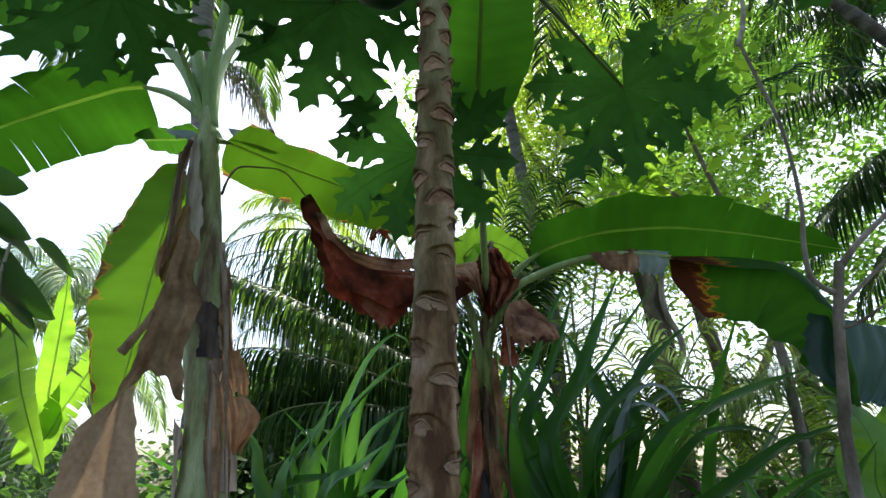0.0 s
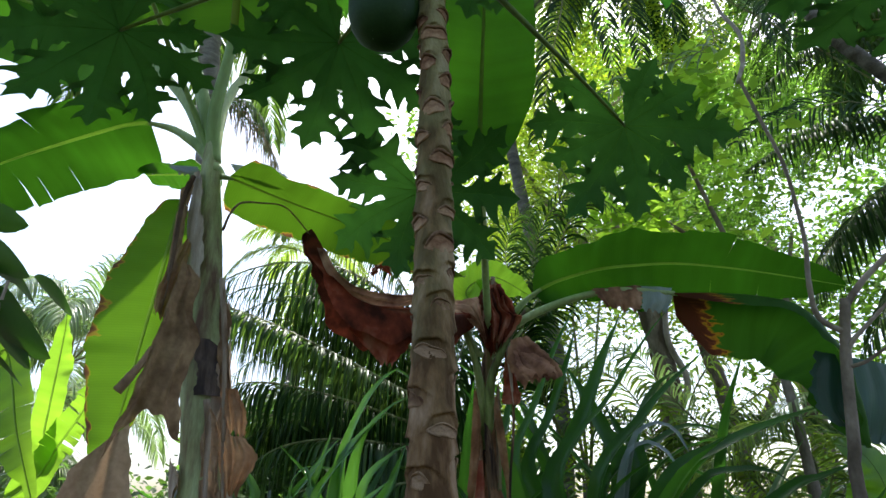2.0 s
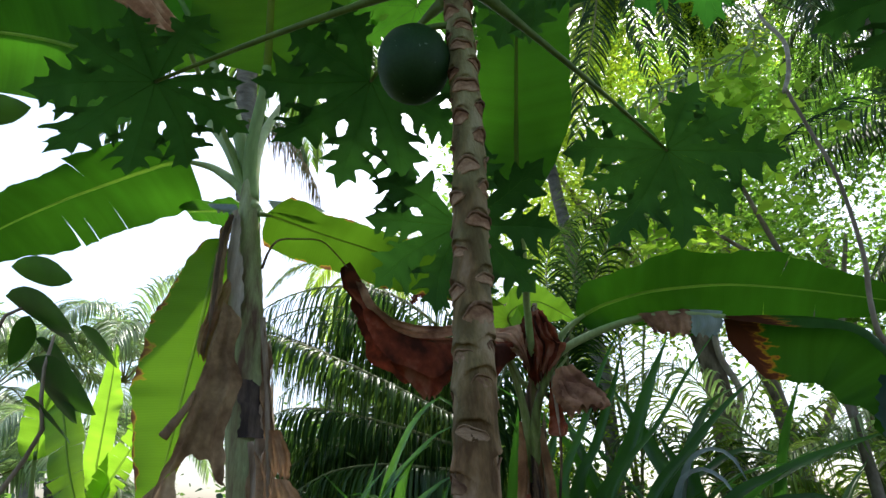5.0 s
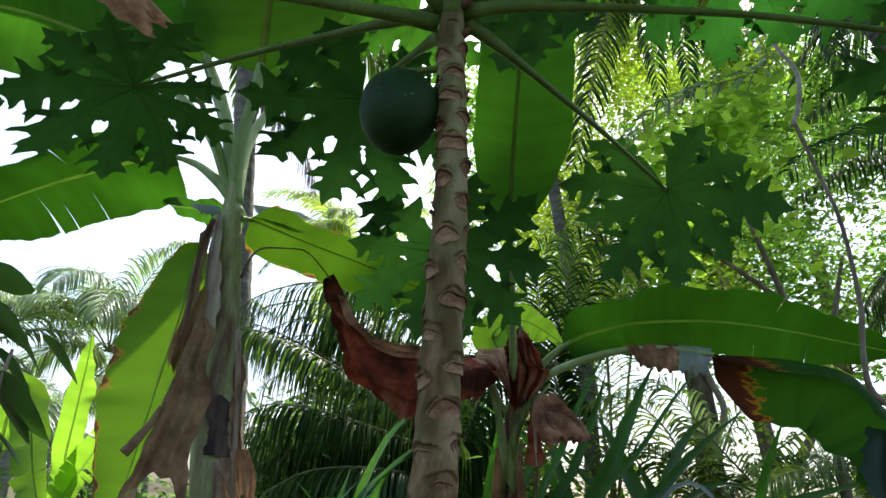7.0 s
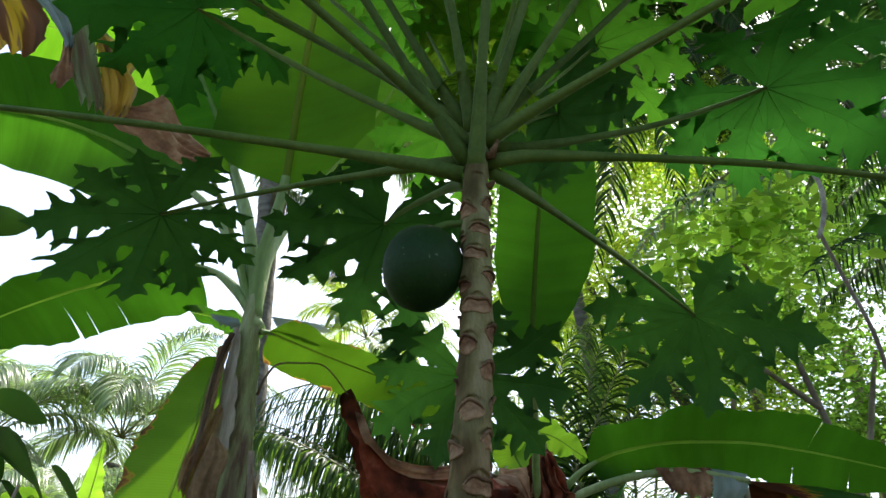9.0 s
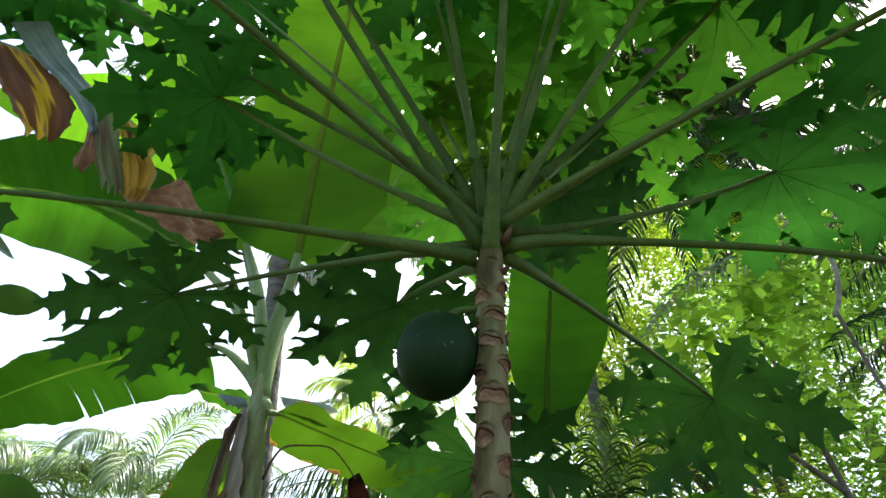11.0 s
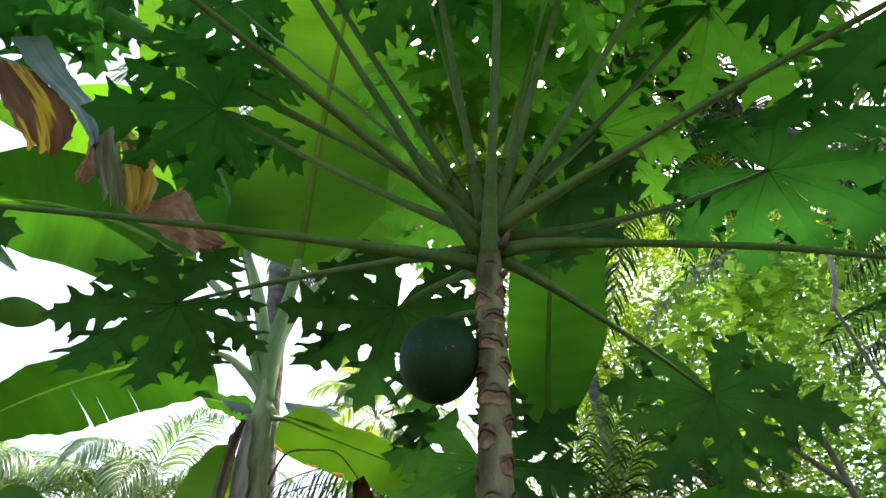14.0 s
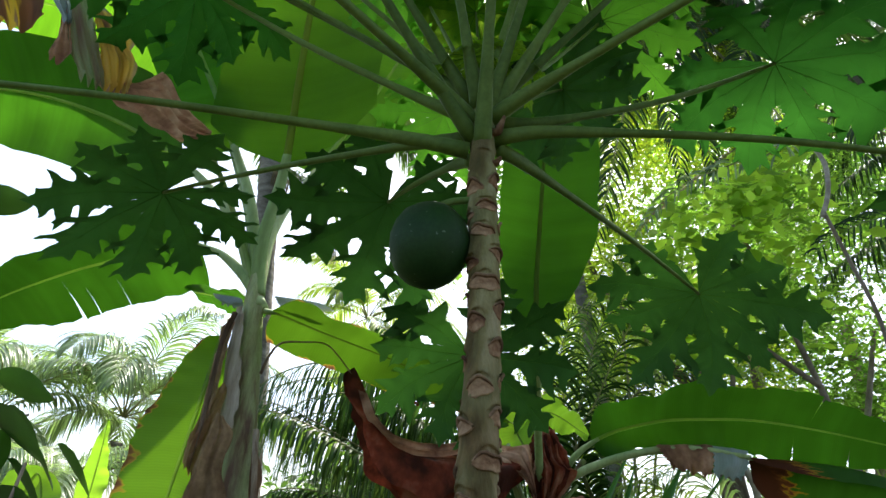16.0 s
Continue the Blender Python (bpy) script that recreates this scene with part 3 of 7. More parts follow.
def papaya_blade(radius, seed, droop=0.25):
    """A palmate papaya leaf about its stalk's end, in its own plane; each lobe is lobed again. Returns the blade and its veins."""
    rng = np.random.default_rng(seed)
    pieces, veins = [], []
    knots = np.array(LOBE)
    rows = np.vstack([knots[:1]] + [[(a + b) / 2 * 0.86 + (b + (b - c) * 0.5) * 0.07 + (a + (a - z) * 0.5) * 0.07, b] for z, a, b, c in zip(knots[[0, *range(len(knots) - 2)]], knots[:-1], knots[1:], knots[[*range(2, len(knots)), -1]])])
    share = np.linspace(0, 1, 5)
    for k, (deg, size) in enumerate(((0, 1.0), (37.5, 0.98), (-37.5, 0.98), (75, 0.95), (-75, 0.95), (112, 0.92), (-112, 0.92), (149, 0.84), (-149, 0.84))):
        a = radians(deg)
        ln = radius * size * rng.uniform(0.86, 1.10)
        hang, tilt, bend, ph = droop * rng.uniform(0.3, 1.7), rng.uniform(-0.4, 0.4), rng.uniform(-0.5, 0.5), rng.uniform(0, 6)

        def place(x, y):
            far = np.maximum(0.0, x - 0.36)
            yy = y + bend * far * far * 0.8
            z = -0.05 * x - hang * far * far * 2.2 - 0.30 * np.abs(y) * np.minimum(1.0, 2.5 * x) + tilt * y * far * 2.2
            z = z + 0.10 * np.abs(y) * np.cos(2 * np.pi * (x - 0.1) / 0.18) + 0.03 * np.sin(8 * x + ph) * far
            return np.stack([(x * math.cos(a) - yy * math.sin(a)) * ln, (x * math.sin(a) + yy * math.cos(a)) * ln, z * ln + 0.004 * far * k], -1)

        for sign in (-1, 1):
            swell = np.repeat(rng.uniform(0.92, 1.38, 4), (14, 12, 12, 12))[: len(rows)]
            swell = np.r_[swell, np.ones(max(0, len(rows) - len(swell)))]
            outer = rows[:, 0] > 0.45
            jit = np.where(outer, swell * rng.uniform(0.95, 1.06, len(rows)), 1.0)
            for low, high, least in ((0.43, 0.53, 0.66), (0.60, 0.68, 0.55), (0.785, 0.835, 0.55)):  # some bays are cut deeper
                jit = np.where((rows[:, 0] > low) & (rows[:, 0] < high), jit * rng.uniform(least, 1.0), jit)
            ox, oy = rows[:, 1] + np.where(outer, rng.uniform(-0.008, 0.010, len(rows)), 0), sign * rows[:, 2] * jit
            x = rows[:, :1] * (1 - share) + ox[:, None] * share
            y = oy[:, None] * share
            pieces.append((place(x, y).reshape(-1, 3), grid_faces(len(rows), len(share))))
            for foot, (tx, ty) in ((0.20, (0.40, 0.10)), (0.40, (0.65, 0.22)), (0.56, (0.81, 0.19)), (0.72, (0.91, 0.10))):
                side = [place(np.array(foot + (tx - foot) * q), np.array(sign * ty * q)) - (0, 0, 0.0015) for q in (0, 0.5, 1)]
                veins.append(tube(side, (0.0004, 0.00015), 4, 4))
        veins.append(tube([place(np.array(x), np.array(0.0)) - (0, 0, 0.002) for x in (0.0, 0.25, 0.5, 0.75, 0.97)], (0.0014, 0.0006, 0.0002), 5, 10))
    return joined(*pieces), joined(*veins)


def leaflet_strip(base, ways, lengths, widths, normals, hang, steps=5):
    """Many narrow leaflets at once, each a folded strip that bends under its weight. Arrays of one row a leaflet."""
    n = len(base)
    pts = [base]
    d = unit(ways)
    for k in range(steps):
        d = unit(d + np.array((0, 0, -1.0)) * (hang[:, None] * (k + 0.5) / steps))
        pts.append(pts[-1] + d * (lengths / steps)[:, None])
    pts = np.stack(pts, 1)
    t = unit(np.gradient(pts, axis=1))
    s = unit(np.cross(t, normals[:, None]))
    nn = np.cross(s, t)
    prof = np.array([0.35, 0.85, 1.0, 0.9, 0.6, 0.04])[: steps + 1] if steps == 5 else np.interp(np.linspace(0, 1, steps + 1), [0, 0.2, 0.5, 0.8, 1], [0.35, 0.95, 1.0, 0.75, 0.04])
    w = widths[:, None] * prof[None]
    a = pts - s * w[..., None] / 2 + nn * w[..., None] * 0.22
    b = pts + s * w[..., None] / 2 + nn * w[..., None] * 0.22
    v = np.stack([a, pts, b], 2).reshape(-1, 3)
    rows = steps + 1
    one = grid_faces(rows, 3)
    faces = [tuple(i + k * rows * 3 for i in f) for k in range(n) for f in one]
    return v, faces


def palm_frond(parent, points, leaflet=0.55, count=60, width=0.028, hang=0.5, material=None, seed=0, start=0.14, radius=(0.022, 0.012, 0.003), rise=0.25, sweep=0.55, name="frond", label="", twist=(0, 0, 1)):
    """A feather palm's frond along its rib; leaflets stand out on both sides, swept to the tip, and hang."""
    rng = np.random.default_rng(seed)
    c, length = spline(points, 120)
    s = np.linspace(0, 1, 120)
    t = unit(np.gradient(c, axis=0))
    side = unit(np.cross(t, np.array(twist, float)))
    nrm = np.cross(side, t)
    at = np.linspace(start, 0.995, count)
    base, ways, lens, wid, nor, hg = [], [], [], [], [], []
    for sign in (-1, 1):
        sa = np.clip(at + rng.uniform(-0.006, 0.006, count), 0, 1)
        pick = lambda arr: np.stack([np.interp(sa, s, arr[:, q]) for q in range(3)], -1)
        tt, sd, nn = pick(t), pick(side), pick(nrm)
        sw = sweep + 0.7 * sa[:, None] ** 3
        ways.append(tt * sw + sign * sd + nn * (rise + rng.normal(0, 0.10, (count, 1))))
        base.append(pick(c))
        prof = np.interp(sa, [0, start, 0.35, 0.6, 0.85, 1], [0.5, 0.6, 1, 1, 0.75, 0.35])
        lens.append(leaflet * prof * rng.uniform(0.88, 1.08, count))
        wid.append(width * np.sqrt(prof) * rng.uniform(0.8, 1.15, count))
        nor.append(nn)
        hg.append(hang * rng.uniform(0.6, 1.5, count))
    g = leaflet_strip(*(np.concatenate(q) for q in (base, ways, lens, wid, nor, hg)))
    ob = part(name, g, material or PALM, parent, label)
    part("rachis", tube(points, radius, 6, 24), RACHIS, ob)
    return ob


def coconut_palm(trunk_points, crown, fronds, seed, trunk_radius, leaf=2.4, label="", leaflet=0.6, count=54, material=None, group="coconut palms"):
    ob = thing("coconut_palm", label, "palm tree", group)
    if trunk_points:
        part("trunk", ringed_trunk(trunk_points, trunk_radius, seed), PALM_TRUNK, ob)
    rng = np.random.default_rng(seed)
    c = np.array(crown, float)
    for k in range(fronds):
        a = 2 * math.pi * (k * 0.382 + 0.03 * rng.uniform(-1, 1))
        el = rng.uniform(-0.25, 1.15) if k > 2 else rng.uniform(0.7, 1.2)
        ln = leaf * rng.uniform(0.85, 1.12)
        out = np.array((math.cos(a), math.sin(a), 0.0))
        p = [c]
        d = out * math.cos(el) + np.array((0, 0, math.sin(el)))
        for i in range(5):
            p.append(p[-1] + d * ln / 5)
            d = unit(d + np.array((0, 0, -0.30 - 0.05 * i)))
        palm_frond(ob, p, leaflet * 1.25, int(count * 1.3), 0.028 * leaf / 2.4 * 54 / count, 0.7, material, seed * 50 + k, sweep=1.15)
    return ob


def ringed_trunk(points, radius, seed=0, sides=16, rows=120, ring=0.09):
    c, length = spline(points, rows)
    r = np.interp(np.linspace(0, 1, rows), np.linspace(0, 1, len(radius)), radius)
    run = np.linspace(0, length, rows)
    saw = (run / ring) % 1.0
    r = r * (1 + 0.045 * (saw - 0.5))
    rng = np.random.default_rng(seed)
    a = np.linspace(0, 2 * np.pi, sides, endpoint=False)
    rr = r[:, None] * (1 + 0.02 * rng.normal(size=(rows, sides)))
    v = c[:, None] + rr[..., None] * np.stack([np.cos(a), np.sin(a), 0 * a], -1)[None]
    faces = [(i * sides + j, i * sides + (j + 1) % sides, (i + 1) * sides + (j + 1) % sides, (i + 1) * sides + j) for i in range(rows - 1) for j in range(sides)]
    return v.reshape(-1, 3), faces + [tuple(range((rows - 1) * sides, rows * sides))]


def leaf_cloud(centres, spread, per, size, seed, aspect=0.45, tilt=0.7, stretch=(1, 1, 1)):
    """Many small folded leaves in clumps: four corners and a midrib each."""
    rng = np.random.default_rng(seed)
    centres = np.asarray(centres, float)
    n = len(centres) * per
    c = np.repeat(centres, per, axis=0) + rng.normal(size=(n, 3)) * np.array(stretch) * spread
    a = rng.uniform(0, 2 * np.pi, n)
    d = np.stack([np.cos(a), np.sin(a), rng.normal(-0.35, 0.35, n)], -1)
    d = unit(d)
    up = unit(np.stack([rng.normal(0, tilt, n), rng.normal(0, tilt, n), np.ones(n)], -1))
    s = unit(np.cross(d, up))
    nn = np.cross(s, d)
    ln = size * rng.uniform(0.6, 1.3, n)[:, None]
    w = ln * aspect
    root, tip = c, c + d * ln
    m1, m2 = c + d * ln * 0.35, c + d * ln * 0.7 - nn * ln * 0.04
    v = np.stack([root, m1 + s * w / 2 + nn * w * 0.15, m2 + s * w * 0.36 + nn * w * 0.1, tip, m2 - s * w * 0.36 + nn * w * 0.1, m1 - s * w / 2 + nn * w * 0.15], 1).reshape(-1, 3)
    k = np.arange(n)[:, None] * 6
    f = np.concatenate([k + np.array((0, 1, 2, 3)), k + np.array((0, 3, 4, 5))], 1).reshape(-1, 4)
    return v, f


def cloud_mesh(name, v, f):
    me = bpy.data.meshes.new(name)
    me.vertices.add(len(v))
    me.vertices.foreach_set("co", v.ravel())
    me.loops.add(f.size)
    me.loops.foreach_set("vertex_index", f.ravel().astype(np.int32))
    me.polygons.add(len(f))
    me.polygons.foreach_set("loop_start", np.arange(0, f.size, 4, dtype=np.int32))
    me.update(calc_edges=True)
    me.validate()
    return me


def crown_part(parent, centres, spread, per, size, material, seed, name="crown", **kw):
    v, f = leaf_cloud(centres, spread, per, size, seed, **kw)
    return part(name, cloud_mesh(name, v, f), material, parent)


def broad_tree(trunk_points, radius, limbs, clumps, material, seed, label, bark=None, spread=0.35, per=160, size=0.12, group="background trees", **kw):
    """A tree: a trunk, limbs as (points, radius), and clumps of leaves as (x, y, z, rx, ry, rz, number) boxes filled at random."""
    ob = thing("tree", label, "tree", group)
    part("trunk", tube(trunk_points, radius, 12, 40, 1, 0.03, seed), bark or BARK_BROWN, ob)
    for p, r in limbs:
        part("limb", tube(p, r, 8, 20, 1, 0.03, seed), bark or BARK_BROWN, ob)
    rng = np.random.default_rng(seed)
    cs = []
    for x, y, z, rx, ry, rz, k in clumps:
        q = unit(rng.normal(size=(k, 3))) * rng.uniform(0.25, 1, (k, 1)) ** 0.4
        cs.append(np.array((x, y, z)) + q * np.array((rx, ry, rz)))
    crown_part(ob, np.vstack(cs), spread, per, size, material, seed, **kw)
    return ob


def strap_leaf(points, width, seed=0, facing=(0, 0, 1), keel=0.25, rows=16):
    c, length = spline(points, rows)
    t = unit(np.gradient(c, axis=0))
    s = unit(np.cross(t, np.array(facing, float)))
    nn = np.cross(s, t)
    q = np.linspace(0, 1, rows)
    w = width * np.interp(q, [0, 0.15, 0.45, 0.8, 1], [0.55, 0.8, 1, 0.6, 0.02])
    w = w * (1 + 0.03 * np.random.default_rng(seed).normal(size=rows))
    v = np.stack([c - s * w[:, None] / 2 + nn * w[:, None] * keel, c - s * w[:, None] / 4 + nn * w[:, None] * keel * 0.4, c, c + s * w[:, None] / 4 + nn * w[:, None] * keel * 0.4, c + s * w[:, None] / 2 + nn * w[:, None] * keel], 1)
    return v.reshape(-1, 3), grid_faces(rows, 5)


def strap_plant(root, leaves, length, width, seed, label, material=None, lean=(0, 0), low=0.55, high=1.4, group="strap-leaved plants", stem=0.6):
    """A clump of long keeled leaves on a short stem, that rise, arch and hang at their tips."""
    ob = thing("strap_leaf_plant", label, "plant", group)
    rng = np.random.default_rng(seed)
    r = np.array(root, float)
    part("stem", tube([r - (0, 0, 0.08), r + (0.01, 0, stem * 0.5), r + (0.0, 0.02, stem + 0.05)], (0.06, 0.05, 0.045), 9, 10, 1, 0.05, seed), SHEATH_DRY, ob)
    for k in range(leaves):
        a = 2.4 * k + rng.uniform(-0.3, 0.3)
        el = rng.uniform(low, high)
        ln = length * rng.uniform(0.7, 1.15)
        d = np.array((math.cos(a) * math.cos(el) + lean[0], math.sin(a) * math.cos(el) + lean[1], math.sin(el)))
        p = [r + (0.03 * math.cos(a), 0.03 * math.sin(a), stem * rng.uniform(0.6, 1.0))]
        bend = rng.uniform(0.06, 0.42)
        for i in range(5):
            d = unit(d + np.array((0, 0, -bend * (0.25 + 0.35 * i))))
            p.append(p[-1] + d * ln / 5)
        part("leaf", strap_leaf(p, width * rng.uniform(0.7, 1.15), k, (-math.cos(a) * 0.6, -math.sin(a) * 0.6, 1)), material or STRAP, ob)
    return ob


# ---- ground ----
def ground_sheet():
    lines = np.r_[-900, -300, -100, -40, np.linspace(-16, 16, 65), 40, 100, 300, 900]
    xs, ys = np.meshgrid(lines, lines + 4, indexing="ij")
    rng = np.random.default_rng(3)
    near = np.clip(1 - np.hypot(xs, ys - 4) / 20, 0, 1)
    z = near * (0.05 * np.sin(xs * 1.7 + 1) * np.cos(ys * 1.3) + 0.015 * rng.normal(size=xs.shape)) - 0.03
    v = np.stack([xs, ys, z], -1).reshape(-1, 3)
    return v, grid_faces(len(lines), len(lines))


ground = part("ground", ground_sheet(), SOIL, None)
tagged(ground, "dark garden soil with leaf litter and moss", "ground", kind="structure")


# ---- the papaya ----
papaya = thing("papaya_tree", "tall young papaya tree with scarred grey-brown trunk and one green fruit", "papaya tree")
AXIS = [(0.02, 0.98, -0.05), (0.0, 1.03, 0.6), (-0.014, 1.09, 1.2), (-0.016, 1.125, 1.8), (-0.020, 1.16, 2.25), (-0.038, 1.20, 2.6), (-0.050, 1.245, 2.82), (-0.055, 1.27, 2.96)]
RADII = (0.053, 0.047, 0.041, 0.035, 0.031, 0.029, 0.027, 0.012)


# where the leaves have been: height and turn of each scar, in a spiral
SCARS, zz = [], 0.3
while zz < 2.68:
    SCARS.append((zz, (len(SCARS) * radians(137.5) + random.uniform(-0.35, 0.35)) % (2 * math.pi)))
    zz += 0.0255 * random.uniform(0.75, 1.25)


def papaya_trunk(sides=48, rows=900):
    """A stem with a ledge over each leaf scar: an arch that stands out above and drops sharply below."""
    c, length = spline(AXIS, rows)
    r = np.interp(c[:, 2], [p[2] for p in AXIS], RADII)
    a = np.linspace(0, 2 * np.pi, sides, endpoint=False)
    z = c[:, 2]
    rng = np.random.default_rng(8)
    rr = r[:, None] * (1 + 0.02 * np.sin(z[:, None] * 9 + a[None]) + 0.005 * rng.normal(size=(rows, sides)))
    drop = np.zeros((rows, sides))
    for sz, sa in SCARS:
        d = (a - sa + np.pi) % (2 * np.pi) - np.pi
        near = abs(z - sz) < 0.12
        bow, skew, wide = rng.uniform(0.010, 0.018), rng.uniform(-0.006, 0.006), rng.uniform(0.65, 0.95) if sz > 1.9 else rng.uniform(0.85, 1.25)
        u = z[near, None] - (sz + 0.014 + bow * (1 - (d / 0.8) ** 2) + skew * d + 0.0016 * np.sin(7 * d + sz * 90))[None]
        ledge = np.where(u > 0, np.exp(-u / 0.020) * np.clip(u / 0.004, 0, 1), -0.25 * np.exp(-(u / 0.010) ** 2))
        push = ledge * np.exp(-(d / wide) ** 4)[None]
        rr[near] += (0.0060 if sz > 1.9 else 0.0082) * push
        drop[near] += 0.0075 * np.maximum(push, 0) ** 2
    v = c[:, None] + rr[..., None] * np.stack([np.cos(a), np.sin(a), 0 * a], -1)[None]
    v[..., 2] -= drop
    f = [(i * sides + j, i * sides + (j + 1) % sides, (i + 1) * sides + (j + 1) % sides, (i + 1) * sides + j) for i in range(rows - 1) for j in range(sides)]
    return v.reshape(-1, 3), f + [tuple(range((rows - 1) * sides, rows * sides))]


trunk = part("trunk", papaya_trunk(), PAPAYA_BARK, papaya, "grey-brown trunk ringed with shield-shaped leaf scars")


part("growing_tip", tube([(-0.043, 1.222, 2.67), (-0.047, 1.236, 2.76), (-0.050, 1.250, 2.85), (-0.053, 1.264, 2.95)], (0.0285, 0.0300, 0.026, 0.010), 16, 24, 1.0, 0.03, 4), PETIOLE, papaya, "soft green growing tip of the stem")


def scar_mesh(width, height, curve, seed, lift=0.0040, rim=1.0):
    """A leaf scar: a corky pad that swells downward to a lip, bent round the stem, under an arched rim, dark on the
    upper stem for the ledge's shade; x across, z up, y outward.
    """
    rng = np.random.default_rng(seed)
    v, cols, rows = [], 13, 8
    skew, point = rng.uniform(-0.35, 0.35), rng.uniform(-0.2, 0.9)
    ph = rng.uniform(0, 6, 3)

    def rise(x):
        edge = math.sqrt(max(0.0, 1 - abs(x) ** 2.4))
        return edge, height * (0.40 + 0.08 * math.sin(4 * x + ph[1]) + 0.12 * skew * x) * edge

    for q in range(rows):
        k = q / (rows - 2)
        for j in range(cols):
            x = 2 * j / (cols - 1) - 1
            edge, top = rise(x)
            low = -height * (0.30 + 0.22 * point * (1 - abs(x - skew)) + 0.05 * math.sin(5 * x + ph[0])) * (0.45 + 0.55 * edge)
            out = lift * edge * k ** 1.6 + 0.0008 * math.sin(9 * x + 6 * k + ph[2])
            z = top + (low - top) * min(k, 1.0)
            if q == 0:
                out = -0.003
            if q == rows - 1:
                out, z = -0.006, low + 0.003
            px = x * width / 2
            v.append((px, out - 0.004 * (1 - edge) - px * px / (2 * curve), z))
    pad = (v, grid_faces(rows, cols))
    arch = []
    for x in np.linspace(-0.97, 0.97, 9):
        edge, top = rise(x)
        px = x * width / 2
        arch.append((px, 0.0008 - 0.002 * (1 - edge) - px * px / (2 * curve), top + 0.0015 - 0.004 * abs(x) ** 3))
    g = joined(pad, tube(arch, tuple(rim * q for q in (0.0012, 0.0034, 0.0042, 0.0036, 0.0014)), 6, 22, 0.8, 0.08, seed))
    me = mesh_of("leaf_scar", g[0], g[1])
    n = len(pad[1])
    me.polygons.foreach_set("material_index", np.r_[np.zeros(n, dtype=np.int32), np.ones(len(me.polygons) - n, dtype=np.int32)])
    return me


scar_shapes = [scar_mesh(0.046, 0.030, 0.046, k, 0.0022, 0.6) for k in range(6)] + [scar_mesh(0.048, 0.038, 0.036, k + 9) for k in range(6)]
for k, me in enumerate(scar_shapes):
    me.materials.append(SCAR if k < 6 else SCAR_PALE)
    me.materials.append(SCAR if k < 6 else SCAR_RIM)
axis_c, _ = spline(AXIS, 400)
for k, (zz, a) in enumerate(SCARS):
    if zz > 2.62:  # the green neck below the crown
        continue
    x, y = np.interp(zz, axis_c[:, 2], axis_c[:, 0]), np.interp(zz, axis_c[:, 2], axis_c[:, 1])
    r = np.interp(zz, [p[2] for p in AXIS], RADII) + (0.0002 if zz < 1.75 else 0.0012)
    ob = new("leaf_scar", scar_shapes[(k % 6) + (6 if zz > 1.75 else 0)])
    ob.parent = trunk
    ob.matrix_basis = Matrix.Translation((x + math.cos(a) * r, y + math.sin(a) * r, zz)) @ Matrix.Rotation(a - math.pi / 2, 4, "Z") @ Matrix.Rotation(radians(-6), 4, "X") @ Matrix.Rotation(radians(random.uniform(-14, 14)), 4, "Y") @ Matrix.Diagonal((random.uniform(0.85, 1.3), 1, random.uniform(0.7, 1.3), 1))
# dry stubs of fallen stalks below the crown
for points in ([(-0.026, 1.215, 2.742), (-0.012, 1.205, 2.735), (-0.004, 1.198, 2.748), (0.004, 1.195, 2.772)], [(-0.022, 1.205, 2.645), (-0.010, 1.192, 2.640), (0.0, 1.188, 2.652)]):
    part("dry_stub", tube(points, (0.013, 0.010, 0.005), 9, 14, 0.7, 0.08, 5), SCAR_RIM, papaya, "dry brown stub of a fallen leaf stalk")


def papaya_leaf(root, centre, radius, seed, arch=0.06, tilt=0.30, thick=0.0105, droop=0.18, spin=0.0, material=None):
    """A long hollow stalk and the blade at its end, which leans outward from the crown."""
    root, centre = Vector(root), Vector(centre)
    way = centre - root
    flat = Vector((way.x, way.y, 0)).normalized()
    mid = root + way * 0.5 + Vector((0, 0, arch))
    start = root + way * 0.12 + Vector((0, 0, arch * 0.65))
    pts = [tuple(q) for q in (root, start, mid, root + way * 0.8 + Vector((0, 0, arch * 0.55)), centre)]
    part("petiole", tube(pts, (thick * 2.0, thick * 1.05, thick * 0.9, thick * 0.75, thick * 0.6), 10, 30), PETIOLE, papaya)
    up = (Vector((0, 0, 1)) + flat * tilt).normalized()
    ahead = (flat - up * flat.dot(up)).normalized()
    m = Matrix((ahead, up.cross(ahead), up)).transposed().to_4x4()
    m = Matrix.Translation(centre) @ m @ Matrix.Rotation(radians(spin), 4, "Z")
    blade, veins = papaya_blade(radius, seed, droop)
    ob = part("leaf", blade, material or PAPAYA, papaya)
    ob.matrix_basis = m
    part("venation", veins, VEIN, ob)


